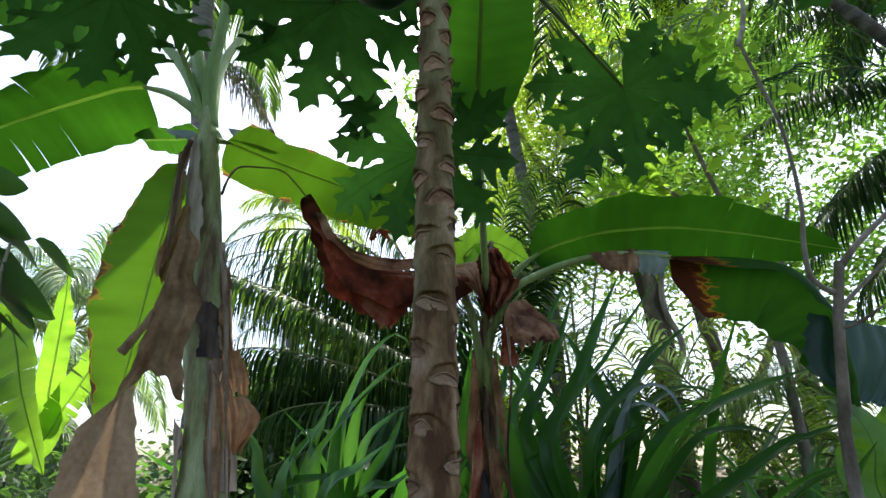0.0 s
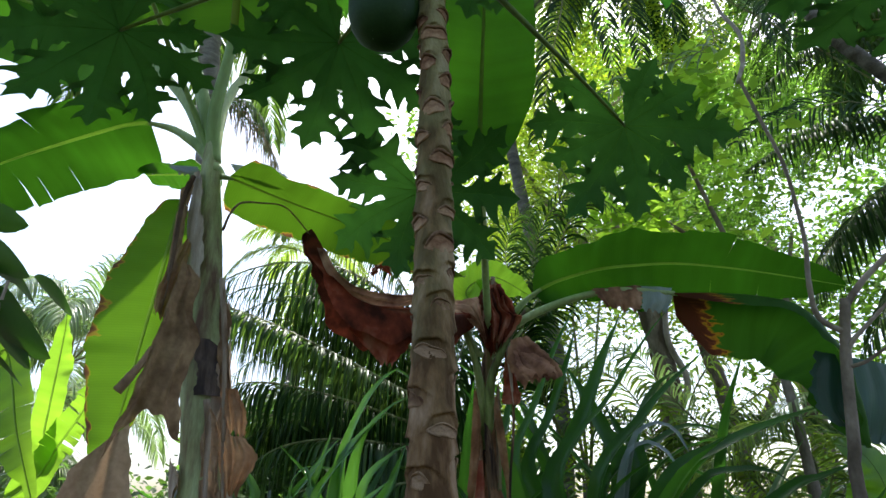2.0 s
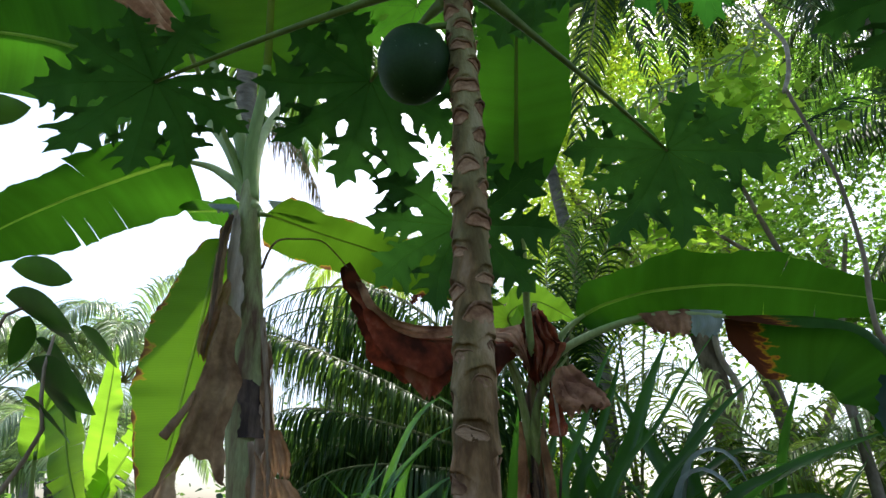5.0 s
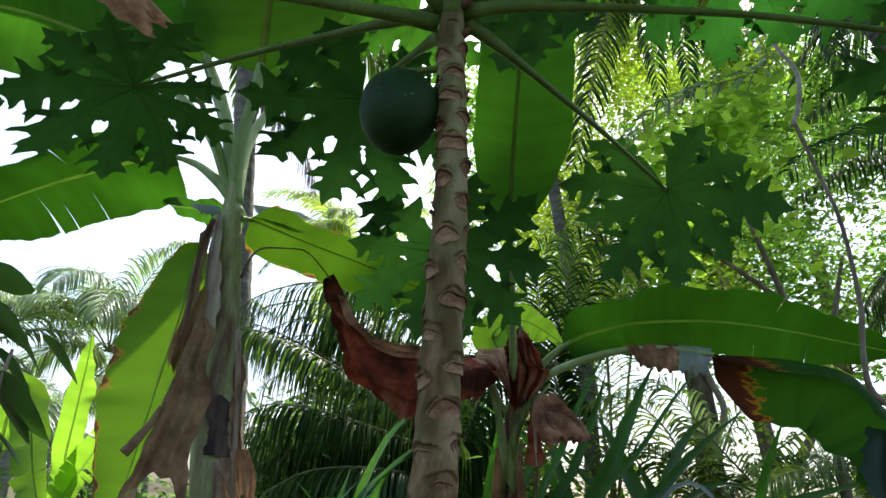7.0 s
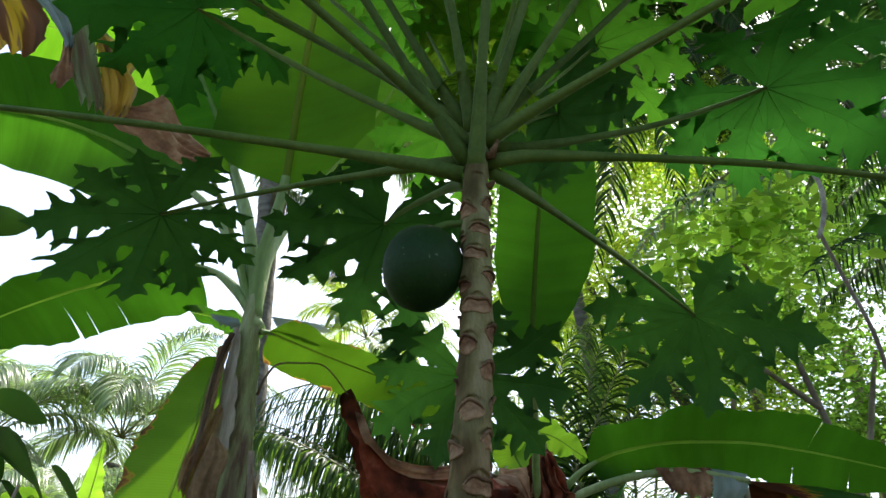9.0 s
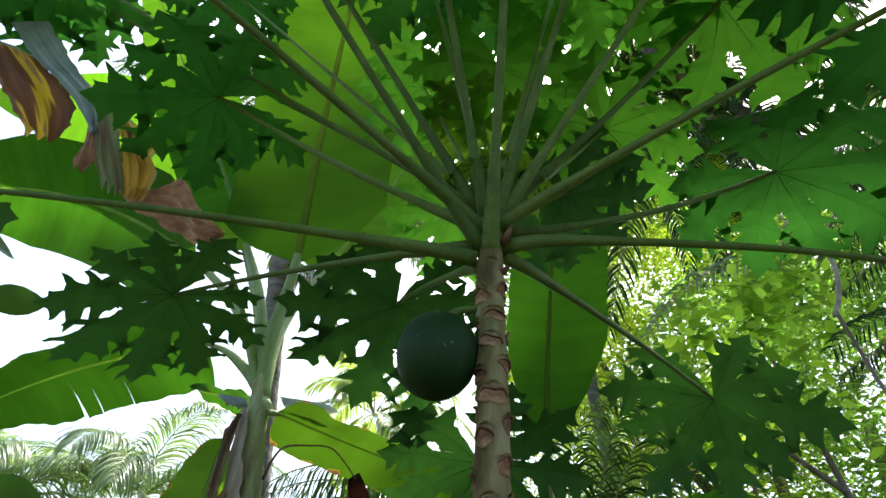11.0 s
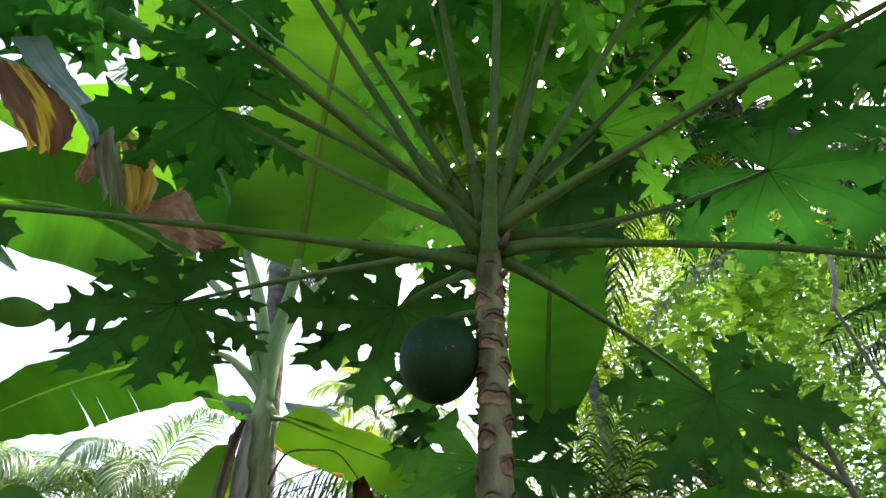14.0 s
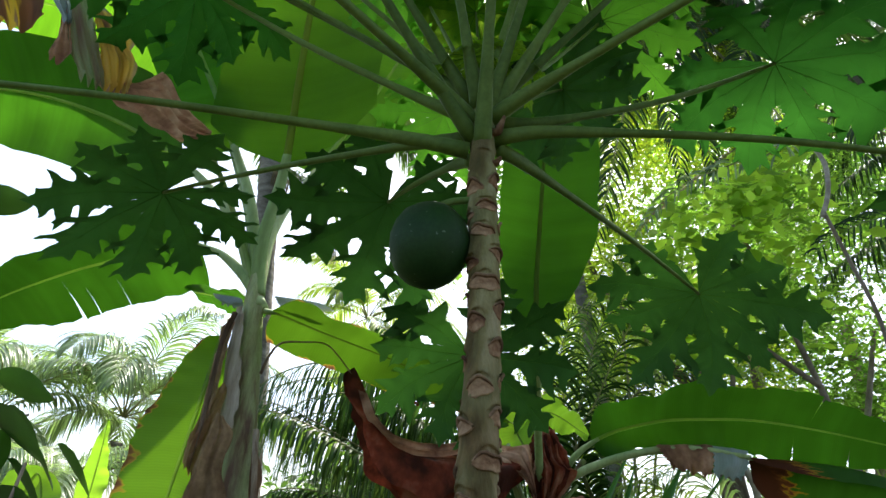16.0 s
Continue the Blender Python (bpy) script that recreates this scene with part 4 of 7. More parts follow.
# root on the stem, where the blade sits, its radius, seed, arch of the stalk, outward lean, thickness of the stalk
for root, centre, size, seed, arch, lean, thick, skin in (
    ((-0.075, 1.22, 2.69), (-1.46, 1.03, 2.74), 0.28, 40, 0.02, 0.55, 0.0105, PAPAYA_OLD),
    ((-0.072, 1.245, 2.743), (-1.125, 1.77, 2.89), 0.375, 41, 0.02, 0.4, 0.01, PAPAYA_OLD),
    ((-0.063, 1.27, 2.7), (-0.4, 1.95, 2.99), 0.405, 42, 0.02, 0.5, 0.01, PAPAYA_OLD),
    ((-0.04, 1.26, 2.66), (-0.09, 2.33, 2.56), 0.42, 43, 0.03, 0.65, 0.01, PAPAYA_OLD),
    ((-0.02, 1.235, 2.738), (1.24, 1.29, 2.71), 0.37, 44, 0.05, 0.55, 0.01, PAPAYA_OLD),
    ((-0.013, 1.25, 2.722), (0.735, 2.24, 2.815), 0.4, 45, 0.02, 0.6, 0.0095, PAPAYA_OLD),
    ((-0.021, 1.255, 2.805), (0.8, 1.52, 3.255), 0.42, 46, -0.05, 0.25, 0.0095, PAPAYA_MID),
    ((-0.031, 1.235, 2.795), (0.85, 0.74, 3.06), 0.4, 47, 0.02, 0.55, 0.0105, PAPAYA_MID),
    ((-0.025, 1.265, 2.88), (0.59, 1.15, 3.58), 0.42, 48, -0.03, 0.25, 0.0095, PAPAYA),
    ((-0.033, 1.24, 2.815), (0.49, 0.89, 3.62), 0.4, 49, -0.01, 0.25, 0.01, PAPAYA),
    ((-0.042, 1.235, 2.795), (0.22, 0.88, 3.72), 0.4, 50, -0.01, 0.25, 0.01, PAPAYA),
    ((-0.045, 1.215, 2.7), (-0.02, 0.74, 3.62), 0.4, 51, 0, 0.25, 0.0115, PAPAYA),
    ((-0.06, 1.24, 2.83), (-0.26, 0.83, 3.74), 0.4, 52, -0.01, 0.25, 0.01, PAPAYA),
    ((-0.073, 1.25, 2.85), (-0.783, 0.900, 3.923), 0.4, 53, -0.01, 0.25, 0.0095, PAPAYA),
    ((-0.063, 1.222, 2.72), (-0.786, 0.680, 3.673), 0.4, 54, -0.01, 0.25, 0.0105, PAPAYA),
    ((-0.058, 1.235, 2.775), (-0.887, 0.500, 3.072), 0.34, 55, 0.02, 0.55, 0.0105, PAPAYA_MID),
    ((-0.063, 1.25, 2.808), (-0.935, 1.315, 3.355), 0.36, 56, -0.03, 0.25, 0.0095, PAPAYA_MID),
    ((-0.04, 1.27, 2.87), (0.33, 1.68, 3.6), 0.38, 57, -0.02, 0.25, 0.007, PAPAYA),
    ((-0.05, 1.27, 2.89), (-0.07, 1.54, 3.8), 0.36, 58, -0.01, 0.25, 0.007, PAPAYA),
    ((-0.055, 1.275, 2.89), (-0.12, 1.74, 3.7), 0.27, 59, 0, 0.25, 0.006, PAPAYA_NEW),
    ((-0.03, 1.27, 2.79), (0.205, 1.85, 3.431), 0.3, 60, 0.03, 1.3, 0.007, PAPAYA_OLD),
    ((-0.06, 1.245, 2.86), (-1.741, 1.256, 4.042), 0.42, 61, -0.02, 0.25, 0.007, PAPAYA_MID),
    ((-0.055, 1.275, 2.86), (-0.267, 2.25, 3.638), 0.33, 63, 0, 0.25, 0.007, PAPAYA),
    ((-0.055, 1.275, 2.88), (-0.421, 1.95, 4.149), 0.33, 64, 0, 0.25, 0.007, PAPAYA),
    ((-0.06, 1.26, 2.90), (-0.34, 1.24, 4.05), 0.40, 65, 0, 0.25, 0.007, PAPAYA_MID),
    ((-0.055, 1.265, 2.88), (-1.233, 1.550, 4.302), 0.34, 68, 0, 0.25, 0.007, PAPAYA_MID),
    ((-0.055, 1.265, 2.88), (0.202, 1.600, 4.359), 0.36, 69, 0, 0.25, 0.007, PAPAYA),
    ((-0.055, 1.265, 2.88), (-0.070, 1.750, 4.475), 0.33, 70, 0, 0.25, 0.007, PAPAYA_MID),
    ((-0.055, 1.265, 2.88), (-1.923, 1.500, 4.233), 0.34, 71, 0, 0.25, 0.007, PAPAYA_MID),
    ((-0.042, 1.265, 2.91), (0.16, 1.26, 4.04), 0.42, 66, 0, 0.25, 0.007, PAPAYA),
):
    papaya_leaf(root, centre, size, seed, arch, lean, thick, spin=20 if seed == 56 else seed * 37 % 51 - 25, material=skin)
for k, (centre, size) in enumerate((((-0.09, 1.24, 3.00), 0.10), ((0.0, 1.31, 3.04), 0.12), ((-0.06, 1.34, 3.10), 0.09), ((-0.02, 1.24, 2.96), 0.06))):
    papaya_leaf((-0.052, 1.262, 2.90), centre, size, 90 + k, 0.0, 0.2, 0.0035, 0.5, material=PAPAYA_NEW)


def lathe(profile, sides=32, ribs=0.0):
    v, n = [], len(profile)
    for r, z in profile:
        for j in range(sides):
            a = 2 * math.pi * j / sides
            q = r * (1 + ribs * math.cos(5 * a) * (r > 0.01))
            v.append((q * math.cos(a), q * math.sin(a), z))
    f = [(i * sides + j, i * sides + (j + 1) % sides, (i + 1) * sides + (j + 1) % sides, (i + 1) * sides + j) for i in range(n - 1) for j in range(sides)]
    return v, f + [tuple(range(sides))[::-1], tuple(range((n - 1) * sides, n * sides))]


fruit_profile = [(0.004, -0.094), (0.010, -0.0925), (0.022, -0.090), (0.042, -0.081), (0.060, -0.066), (0.074, -0.044), (0.082, -0.018), (0.084, 0.008), (0.079, 0.036), (0.067, 0.060), (0.050, 0.077), (0.032, 0.087), (0.016, 0.090), (0.006, 0.088)]
fruit = part("fruit", lathe(fruit_profile, 40, 0.015), FRUIT, papaya, "round dark green unripe papaya fruit")
fruit.matrix_basis = pose(-0.140, 1.180, 2.420, 0, 4, 0)
part("stalk", tube([(0, 0, 0.085), (0.03, 0.004, 0.112), (0.085, 0.01, 0.125), (0.105, 0.015, 0.122)], (0.011, 0.008, 0.008, 0.010), 8, 14), PETIOLE, fruit)
for x, y, z, s in ((0.049, 1.310, 3.030, 0.32), (-0.005, 1.31, 2.93, 0.2), (-0.11, 1.31, 2.97, 0.14)):
    young = part("young_fruit", lathe([(r * s, q * s * 1.25) for r, q in fruit_profile], 20, 0.02), FRUIT, papaya, "small green young fruit in the crown")
    young.matrix_basis = pose(x, y, z, 10, 60 if x > 0 else -20, 0)
    part("stalk", tube([(0, 0, 0.1 * s), (0.0, -0.01, 0.22 * s + 0.02)], (0.004, 0.004), 6, 5), PETIOLE, young)

# ---- banana plant with tall stem ----
banana = thing("banana_plant", "tall banana plant with mottled stem and hanging brown dead leaves", "banana plant", "banana plants")
STEM = [(-1.13, 2.80, -0.05), (-1.14, 2.78, 0.7), (-0.96, 2.76, 1.29), (-1.05, 2.76, 1.99), (-1.11, 2.76, 2.53), (-1.15, 2.76, 2.93), (-1.16, 2.77, 3.13)]


def sheathed_stem(points, radius, seed, sides=20, rows=90, lumps=0.05):
    v, f, uv = tube(points, radius, sides, rows, 1.0, 0.012, seed)
    v = v.reshape(rows, sides, 3)
    mid = v.mean(1, keepdims=True)
    a = np.arange(sides) * 2 * np.pi / sides
    run = np.arange(rows)
    v = mid + (v - mid) * (1 + lumps * (np.sin(a[None] * 2 + run[:, None] * 0.11) + 0.5 * np.sin(a[None] * 3 - run[:, None] * 0.07)))[..., None]
    return v.reshape(-1, 3), f, uv


part("stem", sheathed_stem(STEM, (0.125, 0.118, 0.112, 0.10, 0.088, 0.062, 0.030), 5), SHEATH, banana, "pale green stem mottled with brown")
CROWN = (-1.14, 2.76, 2.94)
banana_leaf(banana, [(-1.108, 2.760, 2.884), (-1.206, 2.780, 3.019), (-1.356, 2.850, 3.159), (-1.543, 2.920, 3.272), (-1.707, 2.960, 3.297), (-1.890, 3.000, 3.272), (-2.152, 3.050, 3.216), (-2.415, 3.100, 3.152), (-2.756, 3.120, 2.995), (-3.081, 3.100, 2.740)], 0.27, radius=(0.032, 0.014, 0.008, 0.003), start=0.28, facing=(-0.1, 0.35, 1), droop=0.16, slits=((-1, 0.36, 0.01, 0.84), (1, 0.36, 0.02, 1.0), (1, 0.48, 0.10, 1.02), (1, 0.53, 0.12, 0.95)), seed=2, wave=0.02, halves=(0.98, 1.12), blunt=0.035, sweep=0.02, ragged=0.25, label="broad green leaf with a few splits")
olive = banana_leaf(banana, [(-1.095, 2.760, 2.864), (-1.048, 2.800, 2.872), (-0.954, 2.860, 2.855), (-0.805, 2.950, 2.825), (-0.591, 3.050, 2.781), (-0.393, 3.120, 2.727), (-0.131, 3.200, 2.641), (0.104, 3.200, 2.505)], 0.27, OLIVE, radius=(0.016, 0.009, 0.003), start=0.03, facing=(0.15, 0.35, 1), droop=0.16, seed=3, wave=0.025, blunt=0.035, sweep=0.05, ragged=0.3)
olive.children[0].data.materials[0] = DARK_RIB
banana_leaf(banana, [(-1.093, 2.780, 2.888), (-1.234, 2.900, 2.964), (-1.418, 3.050, 3.038), (-1.631, 3.200, 3.119), (-1.836, 3.350, 3.192)], 0.125, BANANA, radius=(0.014, 0.010, 0.006), start=0.05, end=0.86, facing=(-0.2, 0.5, 0.9), droop=0.12, seed=4, wave=0.008, ragged=0.3, label="dark green leaf torn off short")
banana_leaf(banana, [(-1.219, 2.760, 2.811), (-1.253, 2.750, 2.732), (-1.259, 2.730, 2.607), (-1.265, 2.710, 2.418), (-1.273, 2.680, 2.187), (-1.282, 2.650, 1.940), (-1.289, 2.620, 1.714), (-1.306, 2.600, 1.568), (-1.313, 2.580, 1.478)], 0.245, NIBBLED, radius=(0.020, 0.012, 0.008, 0.003), start=0.07, facing=(-0.3, 0.9, 0.45), droop=0.08, seed=5, wave=0.016, ragged=0.5, halves=(1.0, 0.45), blunt=0.28, label="hanging green leaf with brown nibbled edge")
# upright leaves
tall_leaf = banana_leaf(banana, [CROWN, (-1.17, 2.75, 3.23), (-1.12, 2.70, 3.65), (-1.12, 2.62, 4.22), (-1.08, 2.45, 4.85), (-0.98, 2.20, 5.63), (-0.71, 1.85, 6.46), (-0.41, 1.50, 7.17)], 0.47, BANANA_BACKLIT, radius=(0.034, 0.026, 0.016, 0.004), start=0.158, facing=(0.2, 0.9, 0.6), droop=0.08, fold=0.05, seed=6, wave=0.012, blunt=0.05)
tall_leaf.children[0].data.materials[0] = OLIVE_RIB
banana_leaf(banana, [CROWN, (-1.29, 2.80, 3.44), (-1.48, 2.85, 3.83), (-1.81, 2.90, 4.43), (-2.29, 2.85, 5.25), (-2.96, 2.70, 6.45)], 0.27, BANANA_BACKLIT, radius=(0.030, 0.022, 0.014, 0.004), start=0.240, facing=(-0.3, 0.9, 0.6), droop=0.08, fold=0.12, seed=7, wave=0.012, blunt=0.07)
banana_leaf(banana, [CROWN, (-1.19, 2.90, 3.37), (-1.14, 3.10, 3.80), (-0.99, 3.30, 4.37), (-0.78, 3.45, 5.07), (-0.50, 3.50, 6.01)], 0.33, BANANA_BACKLIT, radius=(0.028, 0.020, 0.012, 0.004), start=0.314, facing=(0.3, 0.8, 0.8), droop=0.1, fold=0.1, seed=8, wave=0.012, blunt=0.07)
banana_leaf(banana, [CROWN, (-1.40, 2.85, 3.40), (-1.82, 2.95, 3.81), (-2.49, 3.05, 4.22), (-3.27, 3.10, 4.46), (-4.22, 3.10, 4.46)], 0.38, BANANA, radius=(0.028, 0.020, 0.012, 0.004), start=0.306, facing=(-0.1, 0.8, 0.8), droop=0.12, seed=9, wave=0.012)
banana_leaf(banana, [CROWN, (-1.32, 2.85, 3.45), (-1.80, 3.05, 4.30), (-2.50, 3.20, 5.00), (-3.22, 3.30, 5.40), (-4.40, 3.35, 5.70)], 0.34, BANANA_BACKLIT, radius=(0.028, 0.020, 0.012, 0.004), start=0.299, facing=(-0.1, 0.8, 0.7), droop=0.1, seed=19, wave=0.012)


def dry_hang(parent, points, width, seed, material=None, facing=(0, -1, 0.1), name="dead_leaf", label="dry brown curled dead leaf", ragged=0.5, tears=2, wave=0.025, curl=0.0, droop=0.35, halves=(1, 1), pleat=0.10, drape=False, fold=0.0):
    return banana_leaf(parent, points, width, material or DRY_LEAF, SHEATH_DRY, (0.014, 0.010, 0.004), name, label, facing=facing, droop=droop, tears=tears, seed=seed, wave=wave, ragged=ragged, curl=curl, start=0.03, halves=halves, rows=40, pleat=pleat, drape=drape, fold=fold)


def cloth(parent, left, right, seed, material=None, folds=2.5, depth=0.03, name="dead_leaf", label="", rows=44, cols=28, notch=0.0):
    """A limp dead leaf that hangs between two edges in soft folds, with a nibbled rim."""
    rng = np.random.default_rng(seed)
    a, la = spline(left, rows)
    b, _ = spline(right, rows)
    ph = rng.uniform(0, 6, 5)
    q, u = np.meshgrid(np.linspace(0, 1, rows), np.linspace(0, 1, cols), indexing="ij")
    nib = 0.02 * (np.sin(q * 31 + ph[0]) + 0.6 * np.sin(q * 67 + ph[1]))
    uu = u + nib * (2 * u - 1) * (abs(2 * u - 1) > 0.9)
    v = a[:, None] * (1 - uu[..., None]) + b[:, None] * uu[..., None]
    low = (q > 0.97) * 0.012 * np.sin(u * 23 + ph[2]) + notch * np.sin(np.pi * u) * q ** 4
    fold = np.sin(2 * np.pi * folds * u + ph[3] + 2.2 * q) + 0.45 * np.sin(2 * np.pi * folds * 2.3 * u - 3 * q + ph[4]) + 0.35 * np.sin(9 * q + 4 * u)
    n = unit(np.cross(np.gradient(v, axis=0), np.gradient(v, axis=1)))
    n = n * np.where(n[..., 1:2] > 0, -1.0, 1.0)
    v = v + n * (depth * fold * (0.25 + 0.75 * q))[..., None] + np.stack([0 * q, 0 * q, low], -1)
    wide = np.linalg.norm(np.array(right).mean(0) - np.array(left).mean(0))
    uv = np.stack([uu * wide, q * la], -1).reshape(-1, 2)
    return part(name, (v.reshape(-1, 3), grid_faces(rows, cols), uv), material or DRY_LEAF, parent, label)


def sheath_flap(parent, points, radius, a0, a1, seed, material=None, name="sheath"):
    """A peeling layer of the stem: part of a tube, torn along its rim."""
    rng = np.random.default_rng(seed)
    rows, cols = 40, 12
    c, _ = spline(points, rows)
    ph = rng.uniform(0, 6, 3)
    q, u = np.meshgrid(np.linspace(0, 1, rows), np.linspace(0, 1, cols), indexing="ij")
    edge = 0.16 * np.sin(q * 7 + ph[0]) + 0.08 * np.sin(q * 23 + ph[1]) + 0.05 * np.sin(q * 51 + ph[2])
    a = np.radians(a0 + (a1 - a0) * (0.5 + (u - 0.5) * (1 + edge) * np.clip((1 - q) / 0.12, 0.25, 1) ** 0.6))
    r = np.interp(q, np.linspace(0, 1, len(radius)), radius) * (1 + 0.06 * abs(2 * u - 1) ** 2 + 0.03 * np.sin(q * 13 + u * 5))
    v = c[:, None] + np.stack([r * np.cos(a), r * np.sin(a), 0 * r], -1)
    return part(name, (v.reshape(-1, 3), grid_faces(rows, cols)), material or SHEATH_DRY, parent)


# a dying leaf that bends over towards the eye
part("petiole", tube([CROWN, (-1.255, 2.740, 3.189), (-1.324, 2.620, 3.374), (-1.331, 2.420, 3.444), (-1.298, 2.200, 3.445)], (0.022, 0.017, 0.014, 0.010), 10, 50, 0.8), BANANA_PETIOLE, banana)
flap = cloth(banana, [(-2.049, 1.360, 3.769), (-1.726, 1.360, 3.405), (-1.571, 1.370, 3.232)], [(-1.847, 1.440, 3.746), (-1.662, 1.430, 3.582), (-1.533, 1.420, 3.442), (-1.492, 1.420, 3.307)], 61, STRIPED, folds=1.1, depth=0.014, name="leaf", label="dying leaf striped brown and yellow, torn and folded", notch=-0.02)
cloth(flap, [(-1.993, 1.400, 3.894), (-1.812, 1.410, 3.699), (-1.643, 1.410, 3.557), (-1.506, 1.410, 3.422), (-1.405, 1.410, 3.302)], [(-1.856, 1.420, 3.922), (-1.697, 1.430, 3.732), (-1.587, 1.430, 3.612), (-1.497, 1.430, 3.523), (-1.431, 1.430, 3.404), (-1.386, 1.420, 3.305)], 65, BLUE_SIDE, folds=2.2, depth=0.006, name="upper_side", label="blue-grey upper side of the folded leaf")
cloth(banana, [(-1.479, 1.440, 3.443), (-1.397, 1.420, 3.287), (-1.334, 1.410, 3.165), (-1.270, 1.410, 3.070)], [(-1.444, 1.470, 3.500), (-1.374, 1.460, 3.396), (-1.299, 1.450, 3.255), (-1.229, 1.440, 3.123), (-1.199, 1.440, 3.052)], 67, STRIPED_GREEN, folds=3.2, depth=0.012, name="leaf_shred", label="grey-green crumpled part of a dying leaf")
cloth(banana, [(-1.404, 1.460, 3.455), (-1.318, 1.440, 3.309), (-1.246, 1.430, 3.162), (-1.191, 1.430, 3.043)], [(-1.347, 1.480, 3.427), (-1.206, 1.480, 3.299), (-1.201, 1.480, 3.243), (-1.161, 1.480, 3.184), (-1.154, 1.480, 3.065)], 62, STRIPED_YELLOW, folds=4.2, depth=0.012, name="leaf_shred", label="crumpled yellow and brown shred of a dying leaf")
cloth(banana, [(-1.453, 1.430, 3.382), (-1.407, 1.410, 3.251), (-1.397, 1.400, 3.166), (-1.388, 1.400, 3.128)], [(-1.416, 1.430, 3.371), (-1.370, 1.420, 3.249), (-1.326, 1.410, 3.163), (-1.336, 1.410, 3.124)], 66, WITHERED, folds=1.4, depth=0.010, name="leaf_shred", label="curled pinkish brown rag of a dying leaf")
cloth(banana, [(-1.241, 1.440, 3.074), (-1.198, 1.500, 3.039), (-1.191, 1.600, 3.079), (-1.189, 1.750, 3.123), (-1.204, 1.900, 3.189), (-1.241, 2.100, 3.357)], [(-1.159, 1.480, 3.102), (-1.161, 1.560, 3.197), (-1.180, 1.660, 3.308), (-1.202, 1.800, 3.322), (-1.227, 1.950, 3.366), (-1.269, 2.160, 3.434)], 63, WITHERED, folds=4.5, depth=0.020, label="crumpled pinkish brown end of a dying leaf")
cloth(banana, [(-1.401, 2.840, 2.977), (-1.367, 2.820, 2.943), (-1.326, 2.820, 2.916)], [(-1.230, 2.800, 2.942), (-1.217, 2.800, 2.914), (-1.210, 2.800, 2.886)], 68, BLUE_SIDE, folds=0.8, depth=0.006, name="leaf_edge", label="blue-grey turned-up leaf edge")
cloth(banana, [(-1.072, 2.800, 2.962), (-1.055, 2.800, 2.934), (-1.031, 2.800, 2.901)], [(-0.860, 2.880, 2.966), (-0.803, 2.900, 2.939), (-0.855, 2.900, 2.916)], 69, BLUE_SIDE, folds=0.8, depth=0.006, name="leaf_edge", label="blue-grey turned-up leaf edge")


cloth(banana, [(-1.124, 2.580, 2.346), (-1.141, 2.550, 2.181), (-1.158, 2.500, 1.949), (-1.191, 2.460, 1.732), (-1.233, 2.450, 1.594), (-1.257, 2.450, 1.510)], [(-1.096, 2.600, 2.332), (-1.045, 2.620, 2.266), (-1.064, 2.620, 2.150), (-1.016, 2.620, 2.005), (-1.047, 2.600, 1.811), (-1.017, 2.580, 1.577)], 11, folds=1.6, depth=0.020, label="pale brown dead leaf hanging like a cloth", notch=0.16)
cloth(banana, [(-1.256, 2.460, 1.579), (-1.330, 2.420, 1.474), (-1.361, 2.400, 1.310), (-1.366, 2.400, 1.164), (-1.355, 2.400, 1.024)], [(-1.189, 2.500, 1.654), (-1.153, 2.500, 1.490), (-1.120, 2.500, 1.311), (-1.087, 2.500, 1.158), (-1.056, 2.500, 1.013)], 12, folds=1.3, depth=0.03, label="pale brown dead leaf hanging like a cloth")
cloth(banana, [(-1.168, 2.680, 2.498), (-1.202, 2.660, 2.397), (-1.243, 2.640, 2.262), (-1.245, 2.630, 2.147)], [(-1.144, 2.680, 2.470), (-1.148, 2.660, 2.330), (-1.168, 2.640, 2.209), (-1.182, 2.630, 2.092)], 17, BROWN_DRY, folds=1.5, depth=0.012, label="withered brown margin of a hanging leaf")
part("rolled_edge", tube([(-1.233, 2.450, 1.768), (-1.201, 2.450, 1.817), (-1.171, 2.470, 1.878), (-1.154, 2.490, 1.951)], (0.020, 0.018, 0.014, 0.006), 9, 24, 0.7, 0.05, 3), DRY_LEAF, banana)
cloth(banana, [(-0.898, 2.660, 1.820), (-0.886, 2.650, 1.737), (-0.872, 2.650, 1.657)], [(-0.856, 2.700, 1.823), (-0.804, 2.680, 1.718), (-0.799, 2.680, 1.620)], 13, BROWN_DRY, folds=1.5, depth=0.015, label="curled brown dead leaf scrap against the stem")
cloth(banana, [(-0.869, 2.650, 1.634), (-0.859, 2.640, 1.533), (-0.839, 2.640, 1.415)], [(-0.792, 2.670, 1.625), (-0.735, 2.660, 1.542), (-0.801, 2.660, 1.416)], 18, BROWN_DRY, folds=1.7, depth=0.02, label="curled brown dead leaf scrap against the stem")
sheath_flap(banana, [(-0.997, 2.760, 1.788), (-1.018, 2.760, 1.929), (-1.039, 2.760, 2.027)], (0.116, 0.114, 0.110), -95, -52, 8, DARK_SHEATH)
sheath_flap(banana, [(-0.96, 2.76, 1.27), (-1.01, 2.76, 1.65), (-1.04, 2.76, 1.99)], (0.124, 0.118, 0.106), -50, 10, 1)
sheath_flap(banana, [(-0.93, 2.76, 1.08), (-0.96, 2.76, 1.29), (-0.99, 2.76, 1.55)], (0.126, 0.122, 0.118), -200, -120, 2)
sheath_flap(banana, [(-1.03, 2.76, 1.85), (-1.04, 2.76, 1.99), (-1.07, 2.76, 2.25)], (0.110, 0.104, 0.096), -12, 40, 3)
